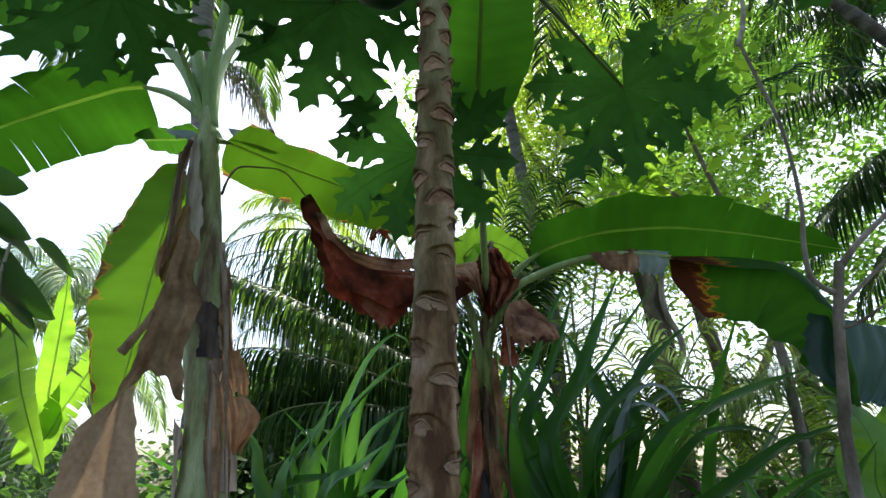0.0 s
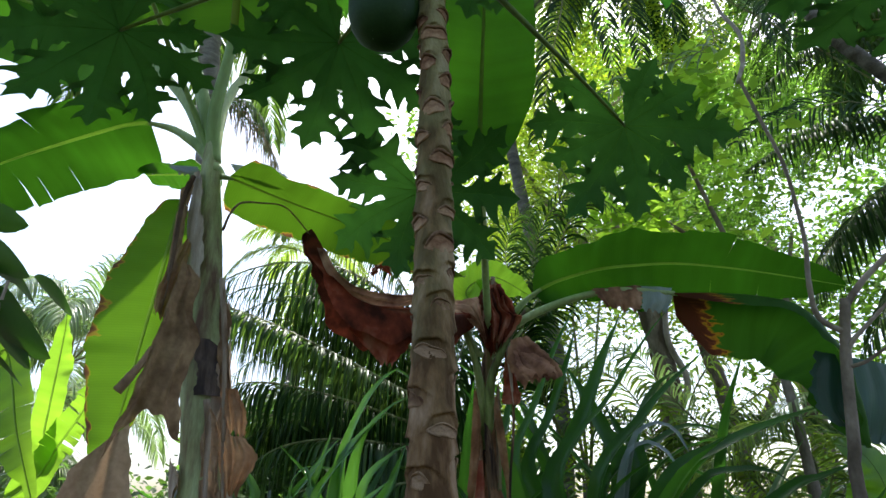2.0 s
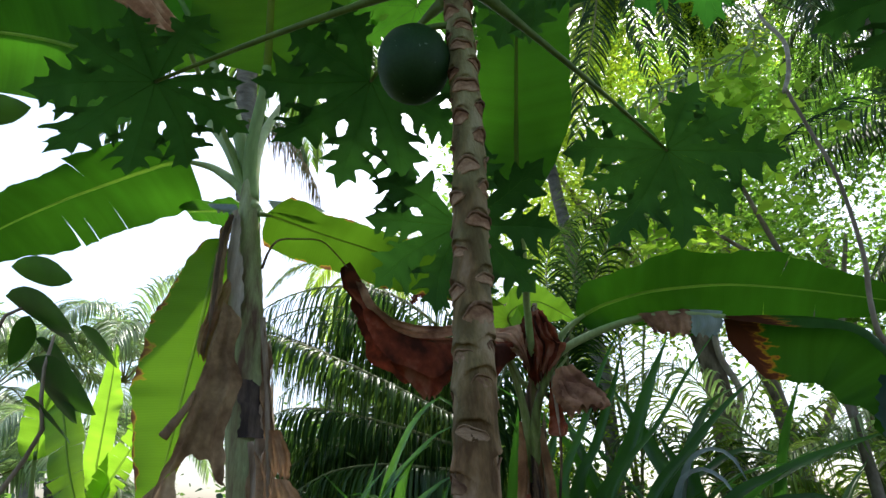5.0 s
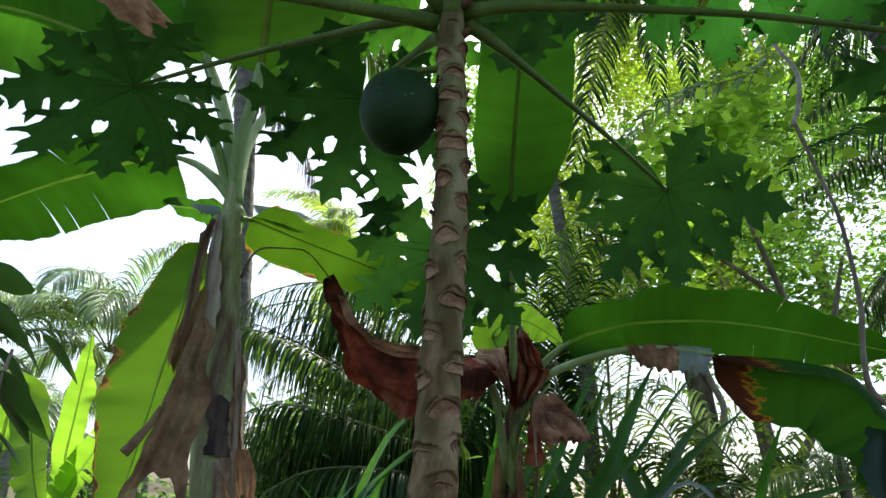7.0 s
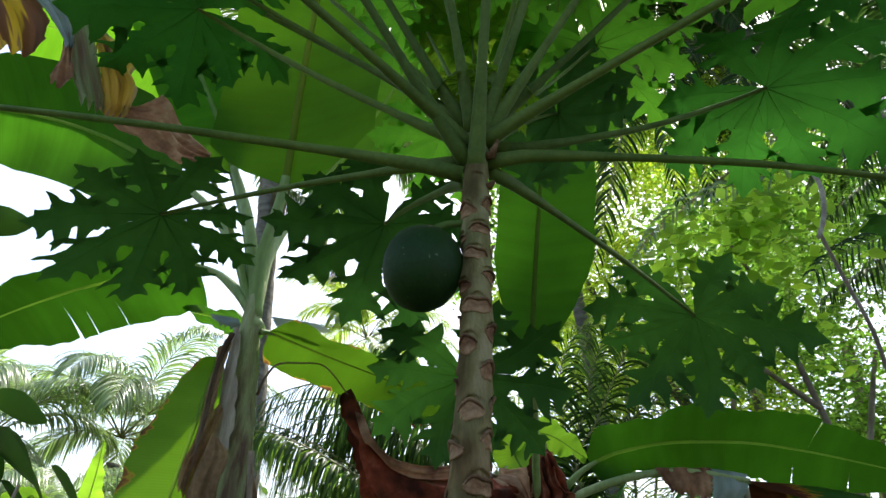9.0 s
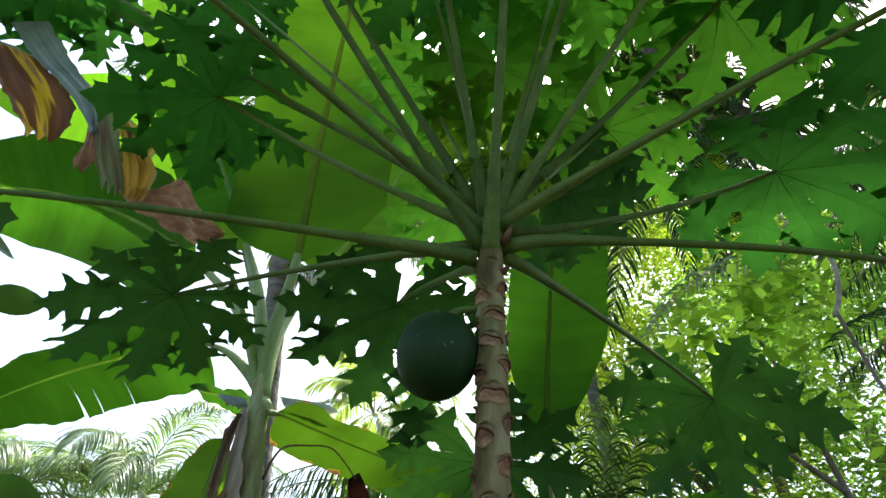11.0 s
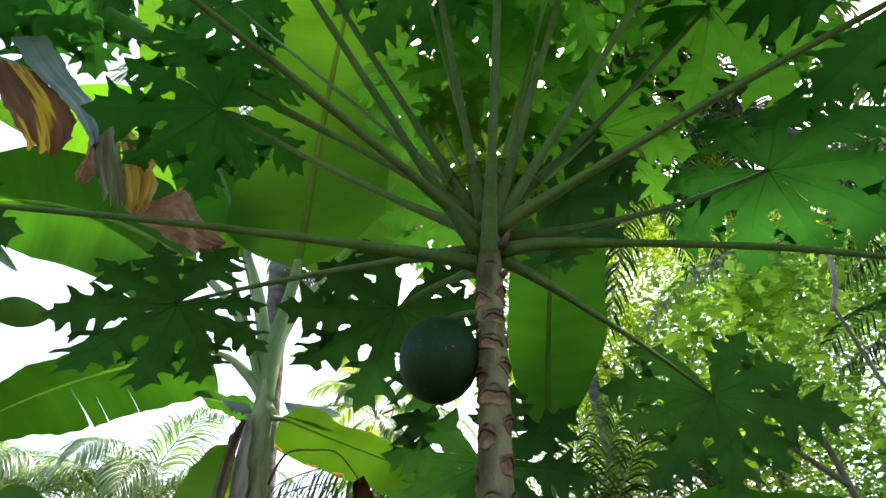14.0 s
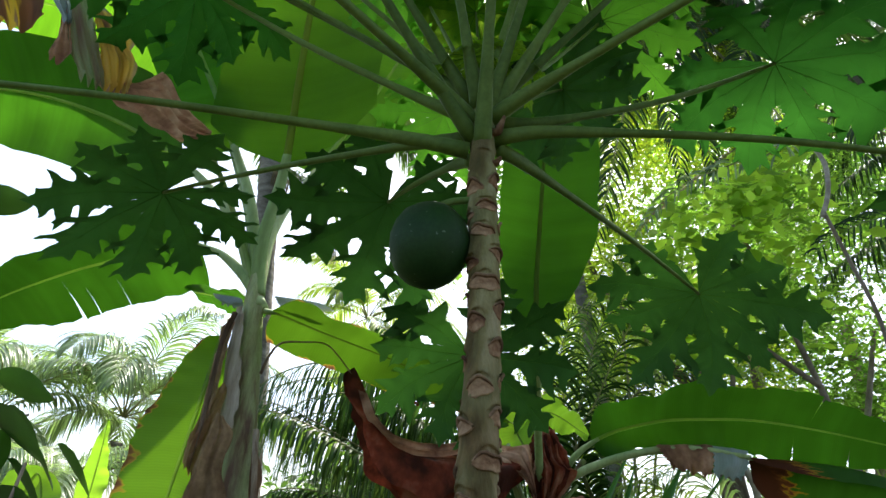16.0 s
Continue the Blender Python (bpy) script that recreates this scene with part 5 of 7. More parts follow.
sheath_flap(banana, [(-1.07, 2.76, 2.30), (-1.11, 2.76, 2.56), (-1.145, 2.76, 2.86)], (0.098, 0.088, 0.070), -165, -88, 4, PALE_SHEATH)
dry_hang(banana, [(-1.19, 2.68, 2.82), (-1.21, 2.66, 2.66), (-1.20, 2.64, 2.37), (-1.21, 2.64, 2.13)], 0.032, 14)
dry_hang(banana, [(-0.99, 2.70, 2.31), (-0.93, 2.67, 2.02), (-0.88, 2.66, 1.64), (-0.83, 2.66, 1.21)], 0.03, 15)
dry_hang(banana, [(-0.96, 2.64, 1.77), (-0.93, 2.63, 1.63), (-0.91, 2.63, 1.41), (-0.86, 2.63, 1.11)], 0.05, 16)
part("broken_stalk", tube([(-1.02, 2.70, 2.55), (-1.00, 2.71, 2.64), (-0.96, 2.72, 2.70), (-0.88, 2.78, 2.73), (-0.80, 2.85, 2.75), (-0.74, 2.90, 2.71), (-0.64, 3.00, 2.60)], (0.010, 0.006, 0.0045, 0.004), 8, 40, 0.7), SHEATH_DRY, banana, "dry brown bent leaf stalk")

# ---- smaller banana plant ----
sucker = thing("banana_plant", "young banana plant with slim brown-sheathed stem and russet dead leaves", "banana plant", "banana plants")
part("stem", sheathed_stem([(0.30, 3.5, -0.05), (0.21, 3.48, 1.02), (0.22, 3.47, 1.56), (0.23, 3.46, 2.04), (0.26, 3.46, 2.23)], (0.07, 0.064, 0.056, 0.050, 0.03), 6), STEM_BROWN, sucker)
HEART = (0.25, 3.46, 2.16)
banana_leaf(sucker, [HEART, (0.362, 3.420, 2.347), (0.472, 3.400, 2.465), (0.587, 3.360, 2.529), (0.696, 3.340, 2.564), (0.849, 3.310, 2.597), (1.028, 3.280, 2.608), (1.267, 3.260, 2.611), (1.556, 3.240, 2.576), (1.835, 3.220, 2.523), (2.119, 3.220, 2.472)], 0.215, BANANA, radius=(0.026, 0.012, 0.007, 0.003), start=0.20, facing=(0.05, 0.7, 0.8), droop=0.10, fold=0.05, slits=((-1, 0.58, 0.05, 1.0), (-1, 0.73, 0.05, 1.0), (1, 0.62, 0.05, 0.92)), seed=21, wave=0.07, ragged=0.7, blunt=0.2, sweep=0.1)
banana_leaf(sucker, [HEART, (0.355, 3.400, 2.278), (0.478, 3.360, 2.350), (0.646, 3.320, 2.414), (0.854, 3.280, 2.456), (1.057, 3.250, 2.458), (1.191, 3.220, 2.427), (1.389, 3.200, 2.419), (1.610, 3.180, 2.398), (1.821, 3.170, 2.335), (1.965, 3.170, 2.130), (2.022, 3.170, 1.852), (2.013, 3.170, 1.645)], 0.40, SCORCHED, radius=(0.024, 0.015, 0.009, 0.004), start=0.43, facing=(0.2, 0.0, 1), droop=0.08, fold=-1.15, tears=0, halves=(0.95, 0.3), seed=22, wave=0.03, ragged=0.35, blunt=0.16, sweep=0.05, label="arching green leaf with scorched orange edge")
cloth(sucker, [(1.860, 3.190, 2.116), (1.808, 3.200, 1.946), (1.845, 3.220, 1.818), (1.953, 3.240, 1.738)], [(2.308, 3.260, 2.055), (2.379, 3.280, 1.887), (2.284, 3.300, 1.730), (2.204, 3.300, 1.653)], 29, BLUE_GREEN, folds=5.5, depth=0.014, name="leaf", label="dark blue-green pleated torn end of a leaf")
upright = banana_leaf(sucker, [HEART, (0.216, 3.200, 2.501), (0.191, 2.850, 2.636), (0.167, 2.620, 2.770), (0.168, 2.600, 3.051), (0.187, 2.540, 3.503), (0.199, 2.460, 3.789), (0.223, 2.340, 4.117), (0.250, 2.150, 4.436)], 0.262, BANANA, radius=(0.018, 0.013, 0.009, 0.005), start=0.379, facing=(0.1, 0.9, 0.4), droop=0.05, seed=23, wave=0.012, blunt=0.24, ragged=0.25)
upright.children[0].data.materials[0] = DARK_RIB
banana_leaf(sucker, [HEART, (0.22, 3.60, 2.40), (0.13, 3.70, 2.60), (0.30, 3.75, 2.71), (0.54, 3.80, 2.60)], 0.12, BANANA_YOUNG, radius=(0.014, 0.008, 0.003), start=0.3, facing=(0, 0.7, 0.8), droop=0.1, seed=24)
dry_hang(sucker, [(0.24, 3.42, 2.36), (0.02, 3.35, 2.39), (-0.28, 3.20, 2.33), (-0.47, 3.10, 2.38), (-0.61, 3.00, 2.56), (-0.69, 2.97, 2.67)], 0.36, 25, RED_DRY, facing=(0, -0.1, 1), droop=0.12, fold=-1.3, label="russet dry leaf hanging folded", halves=(1, 0.75), tears=0, pleat=0.06, wave=0.02, ragged=0.8)
dry_hang(sucker, [(-0.15, 3.60, 2.86), (-0.27, 3.60, 2.81), (-0.37, 3.60, 2.76), (-0.44, 3.60, 2.67)], 0.10, 32, RED_DRY, facing=(0, -0.6, 0.8), droop=0.3, tears=1, pleat=0.10, label="russet dry leaf scrap")
cloth(sucker, [(-0.54, 3.08, 2.36), (-0.48, 3.08, 2.22), (-0.40, 3.10, 2.12), (-0.31, 3.12, 2.03)], [(-0.13, 3.24, 2.34), (-0.14, 3.22, 2.23), (-0.18, 3.20, 2.13), (-0.26, 3.16, 2.03)], 64, RED_DRY, folds=1.4, depth=0.012, label="russet dry leaf hanging folded")
cloth(sucker, [(-0.634, 2.940, 2.567), (-0.588, 2.960, 2.442), (-0.522, 3.000, 2.363), (-0.398, 3.060, 2.313), (-0.247, 3.140, 2.327), (-0.146, 3.200, 2.366)], [(-0.584, 2.920, 2.546), (-0.532, 2.920, 2.445), (-0.450, 2.950, 2.380), (-0.346, 3.020, 2.364), (-0.228, 3.100, 2.375), (-0.134, 3.160, 2.402)], 76, WITHERED, folds=2.2, depth=0.012, label="pale crumpled upper fold of the russet leaf")
dry_hang(sucker, [(0.27, 3.40, 2.58), (0.27, 3.36, 2.36), (0.28, 3.36, 2.14)], 0.085, 26, RED_DRY, label="russet dry leaf", tears=0, pleat=0.14)
cloth(sucker, [(0.346, 3.270, 2.189), (0.320, 3.250, 2.086), (0.352, 3.240, 2.004), (0.403, 3.240, 1.935)], [(0.432, 3.290, 2.215), (0.507, 3.260, 2.129), (0.596, 3.240, 2.018), (0.538, 3.230, 1.962)], 71, WITHERED, folds=1.6, depth=0.022, label="crumpled pinkish brown dead leaf", notch=0.03)
cloth(sucker, [(0.351, 3.250, 2.126), (0.370, 3.220, 2.038), (0.414, 3.200, 1.994)], [(0.459, 3.250, 2.110), (0.543, 3.210, 2.041), (0.569, 3.200, 1.988)], 77, WITHERED, folds=0.8, depth=0.016, label="crumpled pinkish brown dead leaf")
cloth(sucker, [(0.18, 3.36, 2.45), (0.20, 3.35, 2.35), (0.19, 3.35, 2.23), (0.24, 3.36, 2.13)], [(0.30, 3.36, 2.53), (0.38, 3.33, 2.37), (0.35, 3.33, 2.23), (0.30, 3.36, 2.14)], 72, RED_DRY, folds=2.2, depth=0.028, label="crumpled russet dead leaf")
cloth(sucker, [(0.04, 3.38, 2.44), (0.07, 3.38, 2.37), (0.10, 3.38, 2.31)], [(0.21, 3.34, 2.42), (0.22, 3.34, 2.34), (0.20, 3.34, 2.27)], 73, WITHERED, folds=2.0, depth=0.02, label="crumpled russet dead leaf")
part("petiole", tube([HEART, (0.18, 3.45, 2.16), (0.12, 3.46, 2.31), (0.08, 3.50, 2.47)], (0.018, 0.014, 0.010), 8, 18, 0.8), BANANA_PETIOLE, sucker)
part("petiole", tube([HEART, (0.29, 3.42, 2.12), (0.37, 3.38, 2.21), (0.42, 3.36, 2.27)], (0.018, 0.014, 0.008), 8, 18, 0.8), BANANA_PETIOLE, sucker)
dry_hang(sucker, [(0.33, 3.38, 2.21), (0.34, 3.32, 2.04), (0.35, 3.30, 1.86)], 0.06, 31, RED_DRY, drape=True, tears=0)
cloth(sucker, [(0.788, 3.270, 2.468), (0.818, 3.250, 2.410), (0.848, 3.240, 2.362)], [(1.043, 3.240, 2.480), (1.038, 3.220, 2.392), (1.017, 3.220, 2.331)], 28, WITHERED, folds=2.6, depth=0.014, label="crumpled brown withered base of a leaf")
cloth(sucker, [(1.045, 3.240, 2.476), (1.040, 3.220, 2.401), (1.024, 3.220, 2.337)], [(1.197, 3.220, 2.458), (1.188, 3.210, 2.392), (1.147, 3.210, 2.324)], 30, BLUE_SIDE, folds=1.2, depth=0.010, label="blue-grey upturned fold of a leaf")
for k, (low, top, a0, a1, skin) in enumerate(((900, 700, -160, -110, BROWN_DRY), (840, 640, -100, -55, BROWN_DRY), (960, 790, -110, -20, BROWN_DRY), (800, 610, -50, 10, STEM_BROWN), (760, 600, -150, -120, DRY_LEAF), (940, 720, -75, -50, DARK_SHEATH))):
    base, tip = Vector((0.21, 3.48, 1.18)), Vector((0.23, 3.46, 1.92))
    at = [base + (tip - base) * ((900 - q) / 260) for q in (low, (low + top) / 2, top)]
    sheath_flap(sucker, [tuple(q) for q in at], (0.074, 0.067, 0.060), a0, a1, 50 + k, skin)
for k, (x, top, low, lean, wide, skin) in enumerate(((0.155, 1.95, 1.45, -0.025, 0.045, BROWN_DRY), (0.205, 1.80, 1.25, 0.015, 0.050, STEM_BROWN), (0.250, 1.92, 1.42, 0.035, 0.045, BROWN_DRY), (0.170, 1.60, 1.12, -0.040, 0.050, RED_DRY), (0.225, 1.52, 1.08, 0.020, 0.055, BROWN_DRY), (0.265, 1.46, 1.15, 0.060, 0.040, BROWN_DRY), (0.190, 1.36, 1.02, -0.010, 0.050, DARK_SHEATH))):
    near = 3.395 - 0.004 * k
    left = [(x, near, top), (x + lean * 0.4 - 0.004, near - 0.030, top * 0.65 + low * 0.35), (x + lean, near - 0.020, top * 0.3 + low * 0.7), (x + lean * 1.7, near - 0.035, low)]
    right = [(a + wide * w, b + 0.010, c - 0.02 * i) for i, ((a, b, c), w) in enumerate(zip(left, (0.5, 1.0, 0.9, 0.4)))]
    cloth(sucker, left, right, 80 + k, skin, folds=1.3, depth=0.008, name="sheath_strip", label="shaggy dry strip of an old sheath", rows=30, cols=10)
part("petiole", tube([(0.215, 3.460, 1.62), (0.206, 3.405, 1.835), (0.181, 3.370, 2.006), (0.142, 3.360, 2.170), (0.086, 3.380, 2.315), (0.035, 3.420, 2.426)], (0.034, 0.028, 0.020, 0.014, 0.011), 10, 24, 0.8), SUCKER_GREEN, sucker)
part("petiole", tube([(0.222, 3.460, 1.62), (0.230, 3.395, 1.836), (0.247, 3.350, 2.008), (0.309, 3.340, 2.161), (0.388, 3.360, 2.297), (0.457, 3.380, 2.392)], (0.036, 0.030, 0.022, 0.018, 0.014), 10, 24, 0.8), SUCKER_GREEN, sucker)
cloth(sucker, [(-0.003, 3.320, 2.357), (0.062, 3.300, 2.312), (0.149, 3.300, 2.279), (0.207, 3.300, 2.192)], [(0.094, 3.360, 2.430), (0.174, 3.320, 2.439), (0.199, 3.300, 2.333), (0.221, 3.300, 2.192)], 74, WITHERED, folds=3.0, depth=0.02, label="crumpled russet dead leaf")
cloth(sucker, [(0.219, 3.360, 2.521), (0.241, 3.330, 2.342), (0.251, 3.320, 2.197)], [(0.309, 3.380, 2.536), (0.335, 3.320, 2.373), (0.412, 3.320, 2.319), (0.308, 3.320, 2.166)], 75, RED_DRY, folds=2.4, depth=0.024, label="crumpled russet dead leaf")
part("dead_stalk", tube([(0.27, 3.40, 2.12), (0.34, 3.34, 2.01), (0.35, 3.34, 1.78), (0.32, 3.34, 1.45), (0.33, 3.34, 1.19)], (0.009, 0.007, 0.006), 7, 24), STEM_BROWN, sucker)

# ---- bright young banana leaves at the edge ----
offshoot = thing("banana_plant", "young banana offshoot with bright yellow-green sunlit leaves", "banana plant", "banana plants")
part("stem", sheathed_stem([(-3.2, 4.2, -0.05), (-3.15, 4.2, 0.7), (-3.05, 4.2, 1.3)], (0.07, 0.06, 0.03), 7), SHEATH, offshoot)
banana_leaf(offshoot, [(-3.05, 4.2, 1.25), (-2.669, 3.900, 1.342), (-2.520, 3.600, 1.669), (-2.408, 3.400, 1.984), (-2.293, 3.300, 2.134), (-2.177, 3.250, 1.952), (-2.083, 3.220, 1.733), (-1.975, 3.200, 1.528), (-1.880, 3.200, 1.337)], 0.125, BANANA_YOUNG, radius=(0.02, 0.01, 0.004), start=0.45, facing=(-0.3, 0.6, 0.8), droop=0.12, seed=41, wave=0.03, blunt=0.06, ragged=0.3, tears=4)
banana_leaf(offshoot, [(-3.05, 4.2, 1.25), (-2.467, 4.100, 1.573), (-2.413, 4.000, 1.817), (-2.358, 3.900, 2.062), (-2.337, 3.850, 2.355), (-2.323, 3.800, 2.516)], 0.095, BANANA_YOUNG, radius=(0.02, 0.01, 0.004), start=0.42, facing=(0.1, 1, 0.6), droop=0.1, seed=42, wave=0.02, blunt=0.1, ragged=0.3)
banana_leaf(offshoot, [(-3.05, 4.2, 1.25), (-2.513, 4.100, 1.482), (-2.308, 4.000, 1.718), (-2.157, 3.900, 1.893), (-2.047, 3.850, 2.060), (-1.947, 3.800, 2.195)], 0.11, BANANA_YOUNG, radius=(0.02, 0.01, 0.004), start=0.30, facing=(0.3, 0.8, 0.8), droop=0.2, seed=45, wave=0.02, ragged=0.5, tears=14, label="pale young leaf torn to ribbons")


offshoot = thing("banana_plant", "young banana offshoot with fresh green leaves in sun", "banana plant", "banana plants")
part("stem", sheathed_stem([(2.9, 3.9, -0.05), (2.85, 3.9, 0.5), (2.75, 3.9, 1.0)], (0.07, 0.06, 0.03), 7), SHEATH, offshoot)
banana_leaf(offshoot, [(2.75, 3.9, 0.95), (2.48, 3.90, 1.23), (2.50, 3.90, 1.50), (2.42, 3.90, 1.68), (2.27, 3.90, 1.74)], 0.22, BANANA_YOUNG, radius=(0.02, 0.01, 0.004), start=0.25, facing=(0.2, -0.8, 0.6), droop=0.1, seed=43, wave=0.02)
banana_leaf(offshoot, [(2.75, 3.9, 0.95), (2.62, 3.90, 1.28), (2.92, 4.00, 1.67), (3.23, 4.10, 2.03)], 0.22, BANANA_YOUNG, radius=(0.02, 0.01, 0.004), start=0.25, facing=(0.2, -0.8, 0.6), droop=0.1, seed=44, wave=0.02)

# ---- shrub with large dark leaves ----
def oval_leaf(length, width, seed, rows=12):
    rng = np.random.default_rng(seed)
    q = np.linspace(0, 1, rows)
    w = width * np.sin(np.pi * q ** 0.85) ** 0.8 * (1 + 0.03 * rng.normal(size=rows))
    bend = rng.uniform(0.03, 0.12)
    x, z = q * length, -bend * q ** 2 * length
    v = np.stack([np.stack([x, u * w / 2, z + abs(u) * w * 0.12], -1) for u in (-1, -0.5, 0, 0.5, 1)], 1)
    return v.reshape(-1, 3), grid_faces(rows, 5)


shrub = thing("shrub", "leggy shrub with large dark oval leaves", "shrub")
twigs = ([(-2.3, 2.3, -0.05), (-2.1, 2.2, 0.8), (-1.43, 2.00, 1.66), (-1.41, 1.95, 1.86), (-1.40, 1.95, 2.03)], [(-2.2, 2.25, 0.5), (-1.67, 2.00, 1.95), (-1.61, 2.00, 2.12), (-1.52, 2.05, 2.19)], [(-2.1, 2.2, 0.8), (-1.59, 1.95, 1.79), (-1.92, 1.90, 2.70), (-1.90, 1.90, 2.90)])
rng = np.random.default_rng(77)
for pts in twigs:
    part("branch", tube(pts, (0.018, 0.012, 0.005), 7, 24), BARK_BROWN, shrub)
for k, (base, tip) in enumerate((
    ((-1.53, 2.10, 2.11), (-1.33, 2.05, 1.98)), ((-1.46, 2.15, 2.12), (-1.24, 2.10, 1.96)), ((-1.54, 2.05, 2.05), (-1.29, 2.00, 1.87)), ((-1.51, 2.05, 1.93), (-1.27, 2.00, 1.76)),
    ((-1.49, 2.00, 1.84), (-1.25, 1.95, 1.70)), ((-1.62, 2.10, 2.15), (-1.56, 2.00, 1.95)), ((-2.07, 2.00, 2.97), (-1.69, 1.95, 2.95)), ((-2.34, 2.00, 3.35), (-1.94, 1.95, 3.15)),
    ((-1.67, 2.10, 2.21), (-1.37, 2.00, 2.05)), ((-1.51, 2.00, 1.95), (-1.16, 1.90, 1.77)), ((-1.65, 2.00, 2.19), (-1.27, 1.90, 2.04)), ((-1.66, 2.00, 2.30), (-1.36, 1.95, 2.23)), ((-3.31, 1.90, 5.13), (-2.60, 1.85, 4.88)),
)):
    way = Vector(tip) - Vector(base)
    ob = part("leaf", oval_leaf(way.length, way.length * rng.uniform(0.30, 0.40), k), SHRUB, shrub)
    ob.matrix_basis = Matrix.Translation(base) @ way.to_track_quat("X", "Z").to_matrix().to_4x4() @ Matrix.Rotation(radians(rng.uniform(-60, -20)), 4, "X")

# ---- slim grey tree ----
grey = thing("tree", "slim grey-barked tree with forked crooked branches", "tree")
part("trunk", tube([(1.820, 3.050, -0.05), (1.835, 3.050, 1.402), (1.861, 3.050, 1.637), (1.895, 3.050, 1.887), (1.920, 3.050, 2.046), (1.954, 3.050, 2.211), (1.985, 3.050, 2.340)], (0.040, 0.034, 0.031, 0.029, 0.026, 0.024), 12, 50, 1, 0.03, 2), BARK_GREY, grey)
part("limb", tube([(1.939, 3.050, 2.178), (1.855, 3.030, 2.208), (1.805, 3.020, 2.275), (1.809, 3.020, 2.439), (1.840, 3.030, 2.625), (1.852, 3.050, 2.860), (1.841, 3.070, 3.148), (1.787, 3.090, 3.415), (1.719, 3.100, 3.709)], (0.015, 0.013, 0.011, 0.0105, 0.010, 0.0105), 9, 50, 1, 0.04, 3), BARK_GREY, grey)
part("limb", tube([(1.707, 3.100, 3.685), (1.767, 3.110, 3.839), (1.801, 3.130, 4.025), (1.785, 3.150, 4.142), (1.738, 3.170, 4.253), (1.742, 3.250, 4.462)], (0.012, 0.014, 0.013, 0.011, 0.008), 9, 30, 1, 0.05, 3), BARK_PALE, grey, "pale dead end of the limb")
part("limb", tube([(1.982, 3.050, 2.310), (2.091, 3.050, 2.434), (2.246, 3.050, 2.572), (2.535, 3.050, 2.818), (2.999, 3.050, 3.272)], (0.019, 0.014, 0.012, 0.009, 0.005), 8, 30, 1, 0.04, 4), BARK_GREY, grey)
part("limb", tube([(1.920, 3.050, 2.046), (1.951, 3.020, 2.119), (2.040, 3.000, 2.207), (2.246, 3.000, 2.386)], (0.012, 0.010, 0.006), 8, 30, 1, 0.04, 5), BARK_GREY, grey)
part("limb", tube([(1.911, 3.050, 2.005), (1.939, 3.020, 2.005), (2.000, 3.000, 2.030), (2.165, 3.000, 2.133)], (0.010, 0.008, 0.004), 8, 30, 1, 0.04, 6), BARK_GREY, grey)

# ---- coconut palms ----
coconut_palm([(-3.1, 8.1, -0.1), (-3.0, 8.1, 2.5), (-3.42, 8.10, 5.84), (-3.65, 8.10, 7.52), (-3.81, 8.20, 8.91)], (-3.88, 8.20, 10.01), 17, 3, (0.22, 0.19, 0.17, 0.165, 0.16), 3.6, "tall coconut palm with ringed grey trunk", leaflet=0.8, count=60)
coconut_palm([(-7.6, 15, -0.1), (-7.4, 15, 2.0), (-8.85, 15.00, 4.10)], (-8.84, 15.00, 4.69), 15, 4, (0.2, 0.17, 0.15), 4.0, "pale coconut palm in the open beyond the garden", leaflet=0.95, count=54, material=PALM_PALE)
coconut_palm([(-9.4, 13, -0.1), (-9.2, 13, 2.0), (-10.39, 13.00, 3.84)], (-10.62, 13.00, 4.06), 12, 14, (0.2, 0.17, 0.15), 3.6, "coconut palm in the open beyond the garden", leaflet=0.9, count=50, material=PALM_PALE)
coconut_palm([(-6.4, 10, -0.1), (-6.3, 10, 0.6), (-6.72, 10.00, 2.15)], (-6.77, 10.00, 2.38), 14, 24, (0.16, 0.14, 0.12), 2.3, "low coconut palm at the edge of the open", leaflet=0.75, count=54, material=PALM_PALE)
coconut_palm([(-5.0, 20, -0.1), (-4.8, 20, 5), (-4.28, 20.00, 8.59)], (-4.39, 20.00, 9.37), 16, 5, (0.2, 0.17, 0.15), 3.8, "sunlit coconut palm beyond the garden", leaflet=0.8, count=50, material=PALM_SUNNY)
coconut_palm([(6.6, 7.6, -0.1), (6.6, 7.6, 3.0), (7.28, 7.60, 9.04)], (7.37, 7.60, 9.84), 24, 6, (0.2, 0.17, 0.15), 3.8, "coconut palm with long drooping fronds", leaflet=0.85, count=38, material=PALM_SHADE)
tall = coconut_palm([(1.3, 7.7, -0.1), (1.35, 7.7, 3.0), (0.83, 7.70, 7.18), (1.59, 7.70, 8.91), (2.50, 7.70, 9.58)], (2.92, 7.70, 9.84), 18, 7, (0.10, 0.085, 0.07), 2.5, "coconut palm among the sunlit trees", leaflet=0.65, count=38, material=PALM_SHADE)
